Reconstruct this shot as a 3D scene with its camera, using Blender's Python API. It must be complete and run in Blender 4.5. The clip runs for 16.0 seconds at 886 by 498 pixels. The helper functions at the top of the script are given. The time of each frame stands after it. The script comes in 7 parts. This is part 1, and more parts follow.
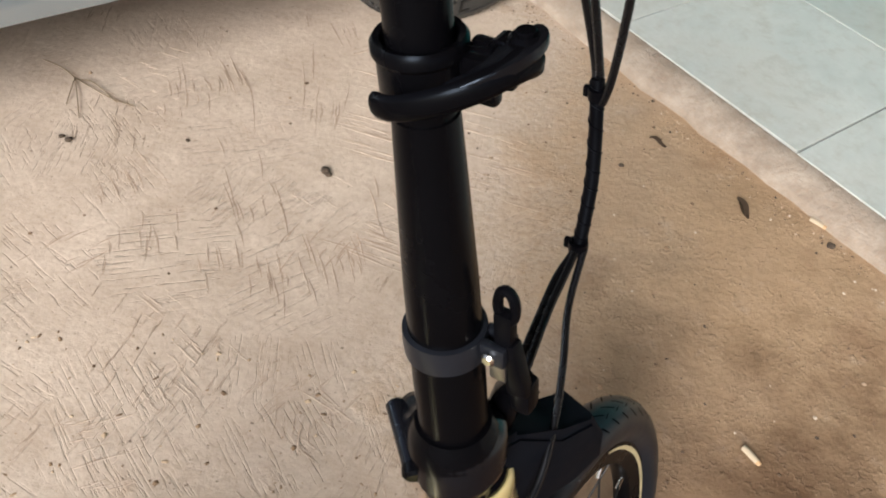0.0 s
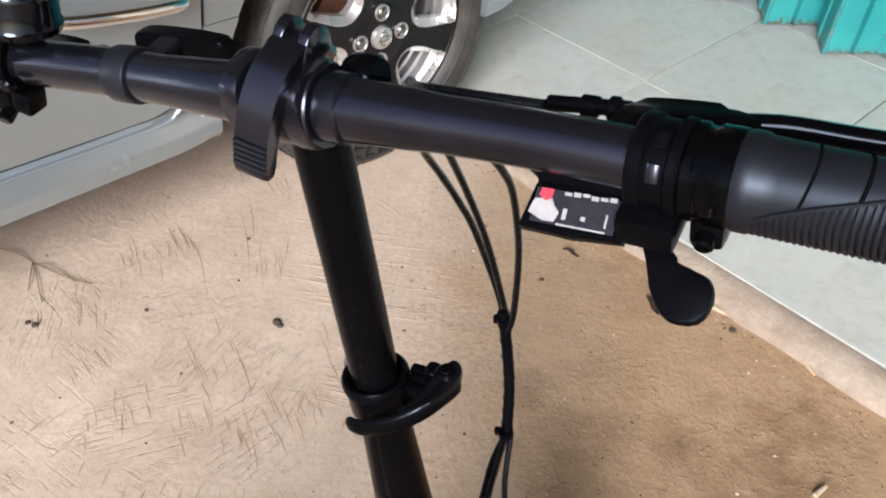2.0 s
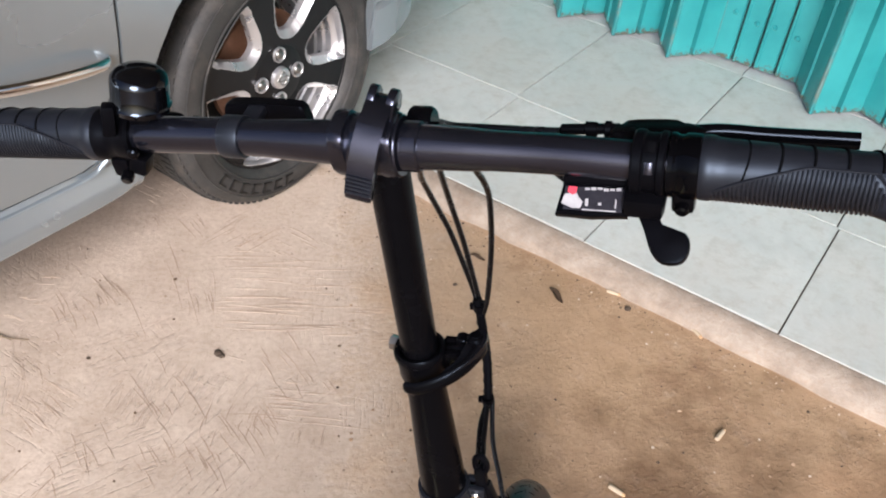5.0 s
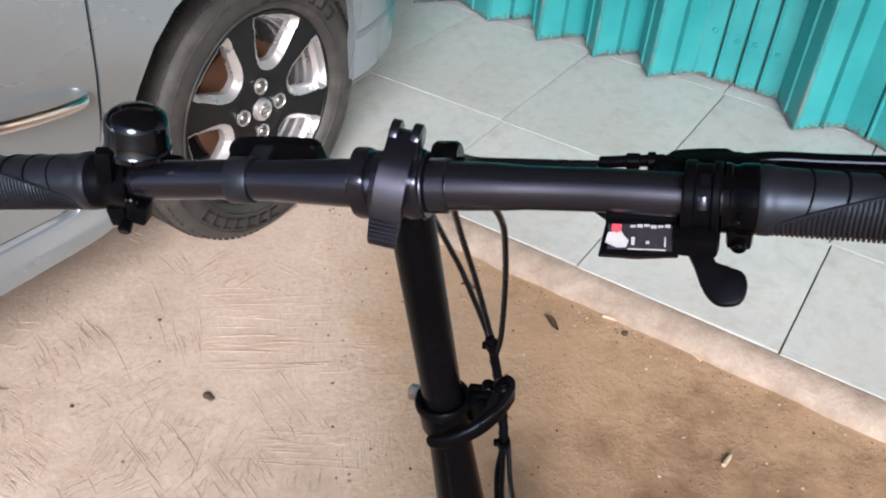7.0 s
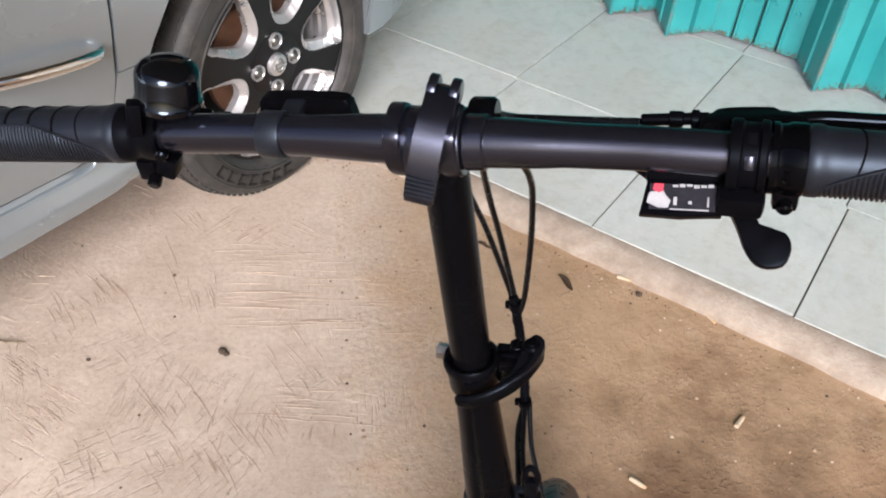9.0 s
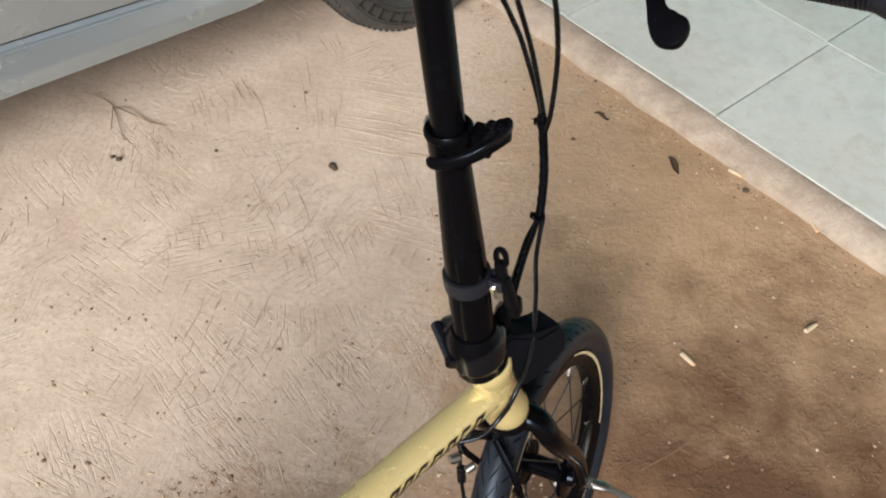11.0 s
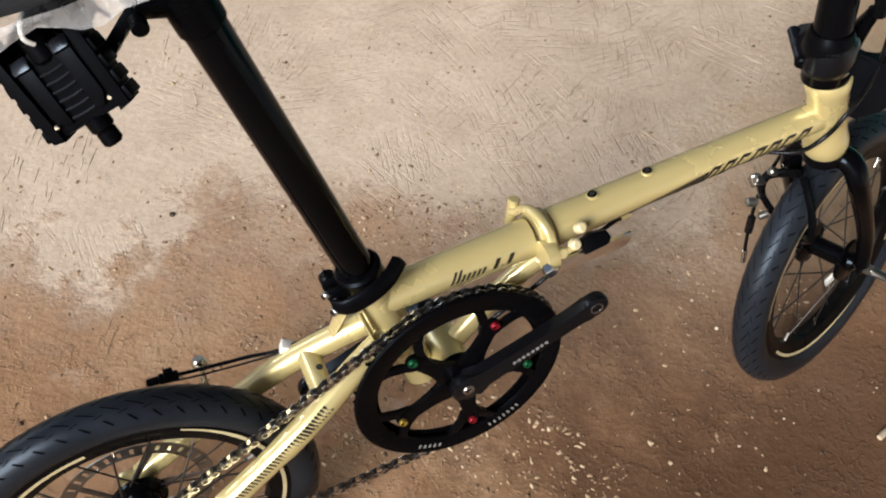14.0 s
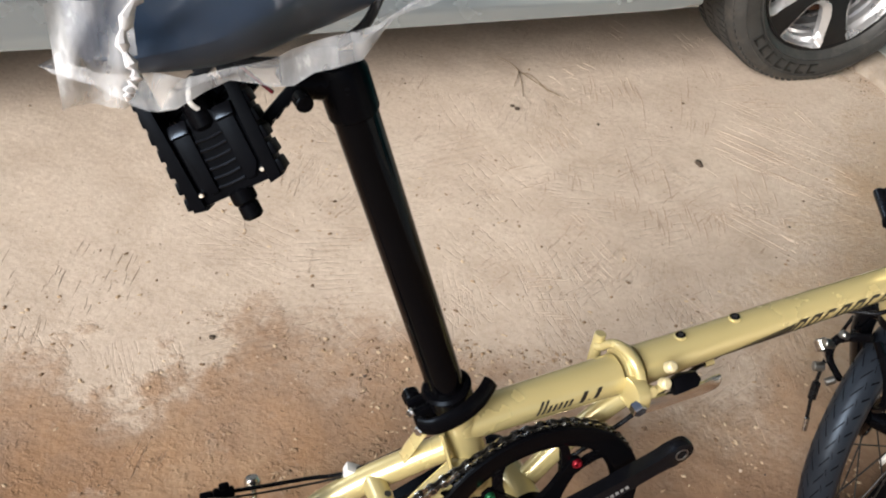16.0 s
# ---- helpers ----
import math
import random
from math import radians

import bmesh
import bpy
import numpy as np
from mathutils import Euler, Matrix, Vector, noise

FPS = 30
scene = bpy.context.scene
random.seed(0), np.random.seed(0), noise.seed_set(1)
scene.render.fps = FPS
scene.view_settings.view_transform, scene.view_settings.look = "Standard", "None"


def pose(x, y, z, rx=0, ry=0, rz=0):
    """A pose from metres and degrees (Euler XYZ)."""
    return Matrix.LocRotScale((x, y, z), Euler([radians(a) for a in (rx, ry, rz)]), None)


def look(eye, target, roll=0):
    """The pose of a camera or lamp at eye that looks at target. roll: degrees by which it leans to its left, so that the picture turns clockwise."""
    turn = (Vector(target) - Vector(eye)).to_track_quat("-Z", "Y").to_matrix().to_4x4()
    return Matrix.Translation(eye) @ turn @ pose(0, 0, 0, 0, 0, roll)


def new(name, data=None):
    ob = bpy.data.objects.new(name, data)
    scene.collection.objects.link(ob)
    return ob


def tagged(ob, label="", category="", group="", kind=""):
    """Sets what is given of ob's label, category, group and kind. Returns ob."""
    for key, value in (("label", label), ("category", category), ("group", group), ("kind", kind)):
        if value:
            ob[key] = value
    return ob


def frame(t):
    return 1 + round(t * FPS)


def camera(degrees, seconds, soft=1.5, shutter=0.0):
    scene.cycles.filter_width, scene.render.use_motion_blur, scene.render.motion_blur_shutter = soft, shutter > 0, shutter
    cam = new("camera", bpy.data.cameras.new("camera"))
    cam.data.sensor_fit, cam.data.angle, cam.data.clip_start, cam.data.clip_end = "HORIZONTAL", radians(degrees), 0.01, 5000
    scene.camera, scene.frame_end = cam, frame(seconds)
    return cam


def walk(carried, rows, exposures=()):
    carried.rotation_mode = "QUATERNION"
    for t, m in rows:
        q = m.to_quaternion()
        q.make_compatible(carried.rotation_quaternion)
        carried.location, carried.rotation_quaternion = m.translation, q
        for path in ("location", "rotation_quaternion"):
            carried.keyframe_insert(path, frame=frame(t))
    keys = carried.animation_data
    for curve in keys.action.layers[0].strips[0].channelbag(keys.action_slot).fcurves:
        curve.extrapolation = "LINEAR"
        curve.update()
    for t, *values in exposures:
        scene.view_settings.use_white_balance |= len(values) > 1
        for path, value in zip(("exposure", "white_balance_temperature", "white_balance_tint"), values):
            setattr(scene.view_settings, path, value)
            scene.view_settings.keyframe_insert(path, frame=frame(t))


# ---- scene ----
cam = camera(53.2, 16.0, soft=2.0)
PATH = [
    (0, (0.01, 0.122, 0.931), (0.01, 1.521, -0.498), 10.2),
    (0.5, (0.016, 0.091, 1.012), (0.029, 1.498, -0.41), 10.0),
    (1, (0.0, 0.093, 1.047), (0.071, 1.553, -0.318), 9.2),
    (1.5, (-0.009, 0.089, 1.076), (0.091, 1.597, -0.234), 7.7),
    (2, (-0.008, 0.086, 1.112), (0.114, 1.597, -0.193), 6.2),
    (2.5, (-0.014, 0.074, 1.133), (0.148, 1.577, -0.176), 6.0),
    (3, (0.002, 0.034, 1.154), (0.176, 1.553, -0.136), 5.2),
    (3.5, (-0.006, -0.005, 1.173), (0.213, 1.519, -0.103), 5.0),
    (4, (-0.062, -0.025, 1.188), (0.252, 1.482, -0.088), 5.9),
    (4.2, (-0.077, -0.03, 1.191), (0.261, 1.475, -0.081), 6.0),
    (6.5, (-0.147, 0.011, 1.167), (0.349, 1.539, -0.023), 6.8),
    (7, (-0.135, 0.02, 1.167), (0.334, 1.554, -0.028), 5.5),
    (7.5, (-0.134, 0.024, 1.168), (0.332, 1.566, -0.016), 5.4),
    (8, (-0.147, 0.028, 1.167), (0.333, 1.564, -0.02), 6.0),
    (8.2, (-0.149, 0.03, 1.166), (0.331, 1.561, -0.027), 6.1),
    (10.3, (-0.118, -0.003, 1.157), (0.146, 1.366, -0.276), 7.0),
    (10.5, (-0.102, -0.021, 1.158), (0.12, 1.338, -0.292), 7.6),
    (11, (-0.031, -0.093, 1.162), (0.043, 1.254, -0.314), 7.3),
    (11.5, (0.03, -0.161, 1.142), (-0.046, 1.167, -0.351), 5.7),
    (12, (0.041, -0.219, 1.132), (-0.151, 1.043, -0.407), 4.5),
    (12.5, (0.015, -0.265, 1.117), (-0.242, 0.928, -0.468), 4.3),
    (13, (-0.027, -0.327, 1.1), (-0.334, 0.833, -0.5), 4.6),
    (13.5, (-0.056, -0.37, 1.09), (-0.412, 0.772, -0.513), 4.1),
    (14, (-0.084, -0.4, 1.083), (-0.468, 0.734, -0.519), 4.3),
    (14.5, (-0.114, -0.423, 1.069), (-0.506, 0.732, -0.515), 5.5),
    (15, (-0.139, -0.435, 1.065), (-0.539, 0.769, -0.481), 7.0),
    (15.5, (-0.155, -0.45, 1.049), (-0.582, 0.852, -0.408), 8.2),
    (16, (-0.168, -0.467, 1.025), (-0.645, 0.95, -0.303), 9.2),
]
# the clip's camera is a little cooler and brighter over the handlebar than over the soil
TONE = [(0, 0.03, 6400, 11), (1, -0.06, 6400, 11), (1.5, 0.1, 6350, 13), (2.5, 0.17, 6250, 15), (8, 0.17, 6200, 18), (10.5, 0.07, 6400, 12), (12, -0.1, 6450, 10), (16, -0.05, 6450, 10)]
walk(cam, [(t, look(eye, target, roll)) for t, eye, target, roll in PATH], TONE)
SKY, SUN = 0.12, 5.0

# ---- world and light ----
world = bpy.data.worlds.new("sky")
scene.world = world
world.use_nodes = True
wn = world.node_tree.nodes
sky = wn.new("ShaderNodeTexSky")
sky.sky_type, sky.sun_disc = "NISHITA", False
sky.sun_elevation, sky.sun_rotation = radians(29), radians(195)
sky.air_density, sky.dust_density, sky.ozone_density = 1.0, 4.0, 1.0
wn["Background"].inputs["Strength"].default_value = SKY
world.node_tree.links.new(sky.outputs["Color"], wn["Background"].inputs["Color"])
sun_data = bpy.data.lights.new("sun", "SUN")
sun_data.energy, sun_data.angle, sun_data.color = SUN, radians(28), (1.0, 0.99, 0.98)
sun = new("sun", sun_data)
sun.matrix_world = look((-1.6, -5.2, 3.35), (0, 0.6, 0))


# ---- helpers ----
def part(name, bm, material, parent=None, label="", m=None, sharp=38, smooth=True):
    if m is not None:
        bmesh.ops.transform(bm, matrix=m, verts=bm.verts)
    bmesh.ops.recalc_face_normals(bm, faces=bm.faces)
    me = bpy.data.meshes.new(name)
    bm.to_mesh(me)
    bm.free()
    me.materials.append(material)
    if smooth:
        for p in me.polygons:
            p.use_smooth = True
        me.set_sharp_from_angle(angle=radians(sharp))
    ob = new(name, me)
    ob.parent = parent
    if label:
        ob["label"] = label
    return ob


def thing(name, m, label, category, group=""):
    ob = new(name)
    ob.matrix_basis = m
    ob.empty_display_size = 0.05
    return tagged(ob, label, category, group)


def V(*a):
    return Vector(a)


def catmull(pts, n=6):
    pts = [Vector(p) for p in pts]
    out = []
    for i in range(len(pts) - 1):
        p0, p1, p2, p3 = pts[max(i - 1, 0)], pts[i], pts[i + 1], pts[min(i + 2, len(pts) - 1)]
        for k in range(n):
            t = k / n
            out.append(0.5 * ((2 * p1) + (p2 - p0) * t + (2 * p0 - 5 * p1 + 4 * p2 - p3) * t * t + (3 * p1 - p0 - 3 * p2 + p3) * t ** 3))
    out.append(pts[-1])
    return out


def tube(bm, pts, r, seg=14, flat=1.0, up=None, caps=True):
    """Sweep a round or flattened section along pts; r one radius or one a point."""
    pts = [Vector(p) for p in pts]
    rs = r if isinstance(r, (list, tuple)) else [r] * len(pts)
    d0 = (pts[1] - pts[0]).normalized()
    side = (Vector(up) if up else (V(0, 0, 1) if abs(d0.z) < 0.9 else V(1, 0, 0)))
    rings = []
    for i, p in enumerate(pts):
        d = (pts[min(i + 1, len(pts) - 1)] - pts[max(i - 1, 0)]).normalized()
        side = (side - d * side.dot(d)).normalized()
        b = d.cross(side)
        rings.append([bm.verts.new(p + rs[i] * (math.cos(a) * side + math.sin(a) * b * flat)) for a in (2 * math.pi * k / seg for k in range(seg))])
    for a, b in zip(rings, rings[1:]):
        for k in range(seg):
            bm.faces.new((a[k], a[(k + 1) % seg], b[(k + 1) % seg], b[k]))
    if caps:
        bm.faces.new(rings[0][::-1])
        bm.faces.new(rings[-1])
    return bm


def lathe(bm, profile, m=None, seg=32, closed=False):
    """Turn a profile of (radius, height) about z; closed: the profile is a loop; else its ends stay open."""
    m = m or Matrix()
    rings = []
    for r, z in profile:
        if r < 1e-6:
            rings.append([bm.verts.new(m @ V(0, 0, z))])
        else:
            rings.append([bm.verts.new(m @ V(r * math.cos(2 * math.pi * k / seg), r * math.sin(2 * math.pi * k / seg), z)) for k in range(seg)])
    pairs = list(zip(rings, rings[1:])) + ([(rings[-1], rings[0])] if closed else [])
    for a, b in pairs:
        for k in range(seg):
            j = (k + 1) % seg
            if len(a) == 1 and len(b) == 1:
                continue
            if len(a) == 1:
                bm.faces.new((a[0], b[j], b[k]))
            elif len(b) == 1:
                bm.faces.new((a[k], a[j], b[0]))
            else:
                bm.faces.new((a[k], a[j], b[j], b[k]))
    return bm


def axis_matrix(p, d, up=(0, 0, 1)):
    """Origin p, z along d, x as near as can be to up."""
    z = Vector(d).normalized()
    x = Vector(up)
    if abs(z.dot(x)) > 0.95:
        x = V(1, 0, 0)
    x = (x - z * z.dot(x)).normalized()
    y = z.cross(x)
    m = Matrix((x, y, z)).transposed().to_4x4()
    m.translation = p
    return m


def rod(bm, a, b, r, seg=16, bevel=0.0, r2=None):
    """A cylinder from a to b with softened rims."""
    a, b = Vector(a), Vector(b)
    n = (b - a).length
    r2 = r if r2 is None else r2
    c = min(bevel, n / 3, r / 2, r2 / 2)
    prof = [(0, 0), (r - c, 0), (r, c), (r2, n - c), (r2 - c, n), (0, n)] if c > 0 else [(0, 0), (r, 0), (r2, n), (0, n)]
    return lathe(bm, prof, axis_matrix(a, b - a), seg)


def box(bm, size, m=None, bevel=0.0, seg=2):
    made = bmesh.ops.create_cube(bm, size=1.0, matrix=(m or Matrix()) @ Matrix.Diagonal((*size, 1)))
    if bevel:
        es = list({e for v in made["verts"] for e in v.link_edges})
        bmesh.ops.bevel(bm, geom=es, offset=bevel, segments=seg, affect="EDGES", profile=0.6)
    return bm


def prism(bm, poly, depth, m=None, bevel=0.0):
    """A flat outline in x and y, given depth along z about the middle."""
    m = m or Matrix()
    lo = [bm.verts.new(m @ V(x, y, -depth / 2)) for x, y in poly]
    hi = [bm.verts.new(m @ V(x, y, depth / 2)) for x, y in poly]
    n = len(poly)
    fs = [bm.faces.new(lo[::-1]), bm.faces.new(hi)]
    for k in range(n):
        fs.append(bm.faces.new((lo[k], lo[(k + 1) % n], hi[(k + 1) % n], hi[k])))
    if bevel:
        es = list(set(fs[0].edges) | set(fs[1].edges))
        bmesh.ops.bevel(bm, geom=es, offset=bevel, segments=2, affect="EDGES", profile=0.6)
    return bm


def outline(pts, n=5):
    """A rounded closed outline through pts."""
    k = len(pts)
    out = []
    for i in range(k):
        p0, p1, p2, p3 = (Vector((*pts[(i + j) % k], 0)) for j in (-1, 0, 1, 2))
        for s in range(n):
            t = s / n
            q = 0.5 * ((2 * p1) + (p2 - p0) * t + (2 * p0 - 5 * p1 + 4 * p2 - p3) * t * t + (3 * p1 - p0 - 3 * p2 + p3) * t ** 3)
            out.append((q.x, q.y))
    return out


def band(bm, m, r_in, r_out, a0, a1, z0, z1, n=24):
    """A flat curved strip between two radii and two angles, about z of m."""
    q = []
    for k in range(n + 1):
        a = radians(a0 + (a1 - a0) * k / n)
        c, s = math.cos(a), math.sin(a)
        q.append([bm.verts.new(m @ V(r * c, r * s, z)) for r, z in ((r_in, z0), (r_out, z0), (r_out, z1), (r_in, z1))])
    for a, b in zip(q, q[1:]):
        for k in range(4):
            bm.faces.new((a[k], a[(k + 1) % 4], b[(k + 1) % 4], b[k]))
    bm.faces.new(q[0][::-1])
    bm.faces.new(q[-1])
    return bm


B = bmesh.new


# ---- materials ----
def nodes_of(name):
    mat = bpy.data.materials.new(name)
    mat.use_nodes = True
    return mat, mat.node_tree.nodes, mat.node_tree.links, mat.node_tree.nodes["Principled BSDF"]


def noise_node(nd, lk, vec, scale, detail=4, rough=0.55):
    n = nd.new("ShaderNodeTexNoise")
    n.inputs["Scale"].default_value, n.inputs["Detail"].default_value, n.inputs["Roughness"].default_value = scale, detail, rough
    lk.new(vec, n.inputs["Vector"])
    return n.outputs["Fac"]


def ramp(nd, lk, fac, stops):
    n = nd.new("ShaderNodeValToRGB")
    while len(n.color_ramp.elements) < len(stops):
        n.color_ramp.elements.new(0.5)
    for e, (p, c) in zip(n.color_ramp.elements, stops):
        e.position, e.color = p, (c if isinstance(c, tuple) else (c, c, c)) + (1,)
    lk.new(fac, n.inputs["Fac"])
    return n.outputs["Color"]


def mix(nd, lk, fac, a, b, mode="MIX"):
    n = nd.new("ShaderNodeMix")
    n.data_type, n.blend_type = "RGBA", mode
    for sock, val in ((n.inputs[0], fac), (n.inputs[6], a), (n.inputs[7], b)):
        if isinstance(val, (int, float)):
            sock.default_value = val
        elif isinstance(val, tuple):
            sock.default_value = val + (1,)
        else:
            lk.new(val, sock)
    return n.outputs[2]


def maths(nd, lk, op, a, b=0.0):
    n = nd.new("ShaderNodeMath")
    n.operation = op
    for sock, val in zip(n.inputs, (a, b)):
        if isinstance(val, (int, float)):
            sock.default_value = val
        else:
            lk.new(val, sock)
    return n.outputs[0]


def bump(nd, lk, bs, height, strength, distance):
    n = nd.new("ShaderNodeBump")
    n.inputs["Strength"].default_value, n.inputs["Distance"].default_value = strength, distance
    lk.new(height, n.inputs["Height"])
    lk.new(n.outputs["Normal"], bs.inputs["Normal"])


def stuff(name, color, rough=0.5, metal=0.0, vary=0.15, scale=40, fine=600, relief=0.0, coat=0.0, dust=None, spec=0.5, tint=None):
    """Plain surface with broad and fine variation of tone, gloss and relief."""
    mat, nd, lk, bs = nodes_of(name)
    co = nd.new("ShaderNodeTexCoord").outputs["Object"]
    n1, n2 = noise_node(nd, lk, co, scale), noise_node(nd, lk, co, fine, 3)
    lo, hi = tuple(c * (1 - vary) for c in color), tuple(min(c * (1 + vary), 1) for c in color)
    base = mix(nd, lk, 0.35, ramp(nd, lk, n1, [(0.3, lo), (0.7, hi)]), ramp(nd, lk, n2, [(0.3, lo), (0.7, hi)]))
    if dust:
        base = mix(nd, lk, ramp(nd, lk, noise_node(nd, lk, co, scale * 0.6, 6, 0.7), [(0.5, 0.0), (0.75, dust[1])]), base, dust[0])
    lk.new(base, bs.inputs["Base Color"])
    bs.inputs["Metallic"].default_value = metal
    bs.inputs["Specular IOR Level"].default_value = spec
    if tint:
        bs.inputs["Specular Tint"].default_value = tint + (1,)
    lk.new(ramp(nd, lk, n1, [(0.25, max(rough - 0.07, 0.02)), (0.75, min(rough + 0.07, 1.0))]), bs.inputs["Roughness"])
    if coat:
        bs.inputs["Coat Weight"].default_value, bs.inputs["Coat Roughness"].default_value = coat, 0.08
    if relief:
        bump(nd, lk, bs, n2, 0.5, relief)
    return mat


COOL = (0.8, 0.88, 1.0)
DEEP = (0.62, 0.78, 1.0)
black_satin = stuff("black_satin_alloy", (0.002, 0.002, 0.0026), 0.24, 0.0, 0.2, 30, 900, 0.00003, spec=0.06, tint=DEEP)
bar_satin = stuff("black_anodised_bar", (0.0042, 0.0047, 0.007), 0.22, 0.0, 0.12, 30, 900, 0.00003, spec=0.9, tint=(0.68, 0.74, 1.0))
black_gloss = stuff("black_gloss_paint", (0.0015, 0.0015, 0.002), 0.09, 0.0, 0.2, 30, 500, 0.0, spec=0.13, tint=DEEP)
bell_gloss = stuff("black_bell_enamel", (0.002, 0.002, 0.0026), 0.06, 0.0, 0.1, 30, 500, 0.0, spec=0.6, tint=DEEP)
black_plastic = stuff("black_plastic", (0.0022, 0.0022, 0.003), 0.34, 0.0, 0.25, 60, 1200, 0.0001, spec=0.05, tint=DEEP)
block_black = stuff("matt_black_moulding", (0.0045, 0.0054, 0.008), 0.55, 0.0, 0.25, 60, 1200, 0.0001, spec=0.04, tint=DEEP)
black_cable = stuff("black_cable_jacket", (0.004, 0.004, 0.0045), 0.25, 0.0, 0.2, 80, 900, 0.00003, spec=0.3, tint=COOL)
grip_rubber = stuff("grip_rubber", (0.0085, 0.0095, 0.013), 0.4, 0.0, 0.2, 60, 1500, 0.0001, spec=0.4, tint=DEEP)
crank_satin = stuff("black_crank_lacquer", (0.004, 0.0042, 0.0056), 0.22, 0.0, 0.15, 30, 700, 0.0, spec=0.3, tint=DEEP)
tyre_rubber = stuff("bicycle_tyre_rubber", (0.011, 0.0135, 0.0185), 0.36, 0.0, 0.25, 25, 900, 0.0001, dust=((0.05, 0.047, 0.045), 0.1), spec=0.26, tint=DEEP)
gold_paint = stuff("champagne_gold_paint", (0.56, 0.475, 0.225), 0.24, 0.35, 0.02, 20, 1500, 0.0, coat=0.9)
decal_dark = stuff("dark_decal", (0.012, 0.01, 0.008), 0.4, 0.0, 0.1)
polished = stuff("polished_steel", (0.62, 0.61, 0.59), 0.2, 1.0, 0.12, 60, 900)
dull_steel = stuff("dull_steel", (0.3, 0.3, 0.29), 0.36, 1.0, 0.2, 60, 900)
chain_steel = stuff("dark_chain_steel", (0.05, 0.048, 0.046), 0.35, 0.8, 0.3, 300, 1200)
chain_bright = stuff("bright_chain_plate", (0.55, 0.545, 0.53), 0.24, 1.0, 0.25, 300, 1200)
spoke_dark = stuff("dark_spoke", (0.03, 0.03, 0.03), 0.35, 0.6, 0.2)
rim_black = stuff("black_rim", (0.003, 0.003, 0.0035), 0.3, 0.0, 0.2, spec=0.08)
rim_gold = stuff("gold_rim_stripe", (0.62, 0.54, 0.33), 0.4, 0.1, 0.1)
red_metal = stuff("red_anodised", (0.2, 0.006, 0.015), 0.35, 0.6, 0.1)
green_metal = stuff("green_anodised", (0.006, 0.09, 0.035), 0.35, 0.6, 0.1)
yellow_metal = stuff("yellow_anodised", (0.25, 0.17, 0.03), 0.35, 0.6, 0.1)
red_plastic = stuff("red_reflector", (0.25, 0.01, 0.02), 0.25, 0.0, 0.2)
white_plastic = stuff("white_plastic", (0.72, 0.72, 0.7), 0.4, 0.0, 0.1)
grey_print = stuff("grey_print", (0.2, 0.2, 0.2), 0.5, 0.0, 0.1)
screen_white = stuff("white_display_print_and_glare", (0.34, 0.34, 0.36), 0.3, 0.0, 0.15, 200)
groove_black = stuff("tread_groove_rubber", (0.0028, 0.003, 0.004), 0.9, spec=0.03)
navy_vinyl = stuff("navy_saddle_vinyl", (0.02, 0.036, 0.066), 0.45, 0.0, 0.2, 30, 700, 0.0001)

# silver car paint, dusty near the bottom by splashes of its own
car_paint = stuff("silver_car_paint", (0.305, 0.355, 0.385), 0.25, 0.6, 0.03, 4, 900, 0.0, coat=0.6)
car_tyre = stuff("car_tyre_rubber", (0.034, 0.034, 0.033), 0.55, 0.0, 0.4, 22, 260, 0.0014, dust=((0.12, 0.105, 0.09), 0.6))
car_black = stuff("wheel_black_lacquer", (0.005, 0.005, 0.006), 0.35, 0.0, 0.2, 20, 300, dust=((0.03, 0.027, 0.025), 0.25), spec=0.3)
alloy = stuff("machined_alloy", (0.6, 0.6, 0.61), 0.3, 0.75, 0.08, 30, 700)
rusty = stuff("rusty_brake_disc", (0.2, 0.1, 0.06), 0.6, 0.5, 0.3, 30, 300, 0.0004)
dark_gap = stuff("dark_rubber_seal", (0.012, 0.012, 0.012), 0.7)
under_black = stuff("underbody_black", (0.02, 0.019, 0.018), 0.8, 0.0, 0.3)
chrome_handle = stuff("chrome_door_handle", (0.75, 0.76, 0.77), 0.1, 1.0, 0.03, 30, 300)
tyre_letter = stuff("raised_tyre_lettering", (0.006, 0.006, 0.006), 0.5)


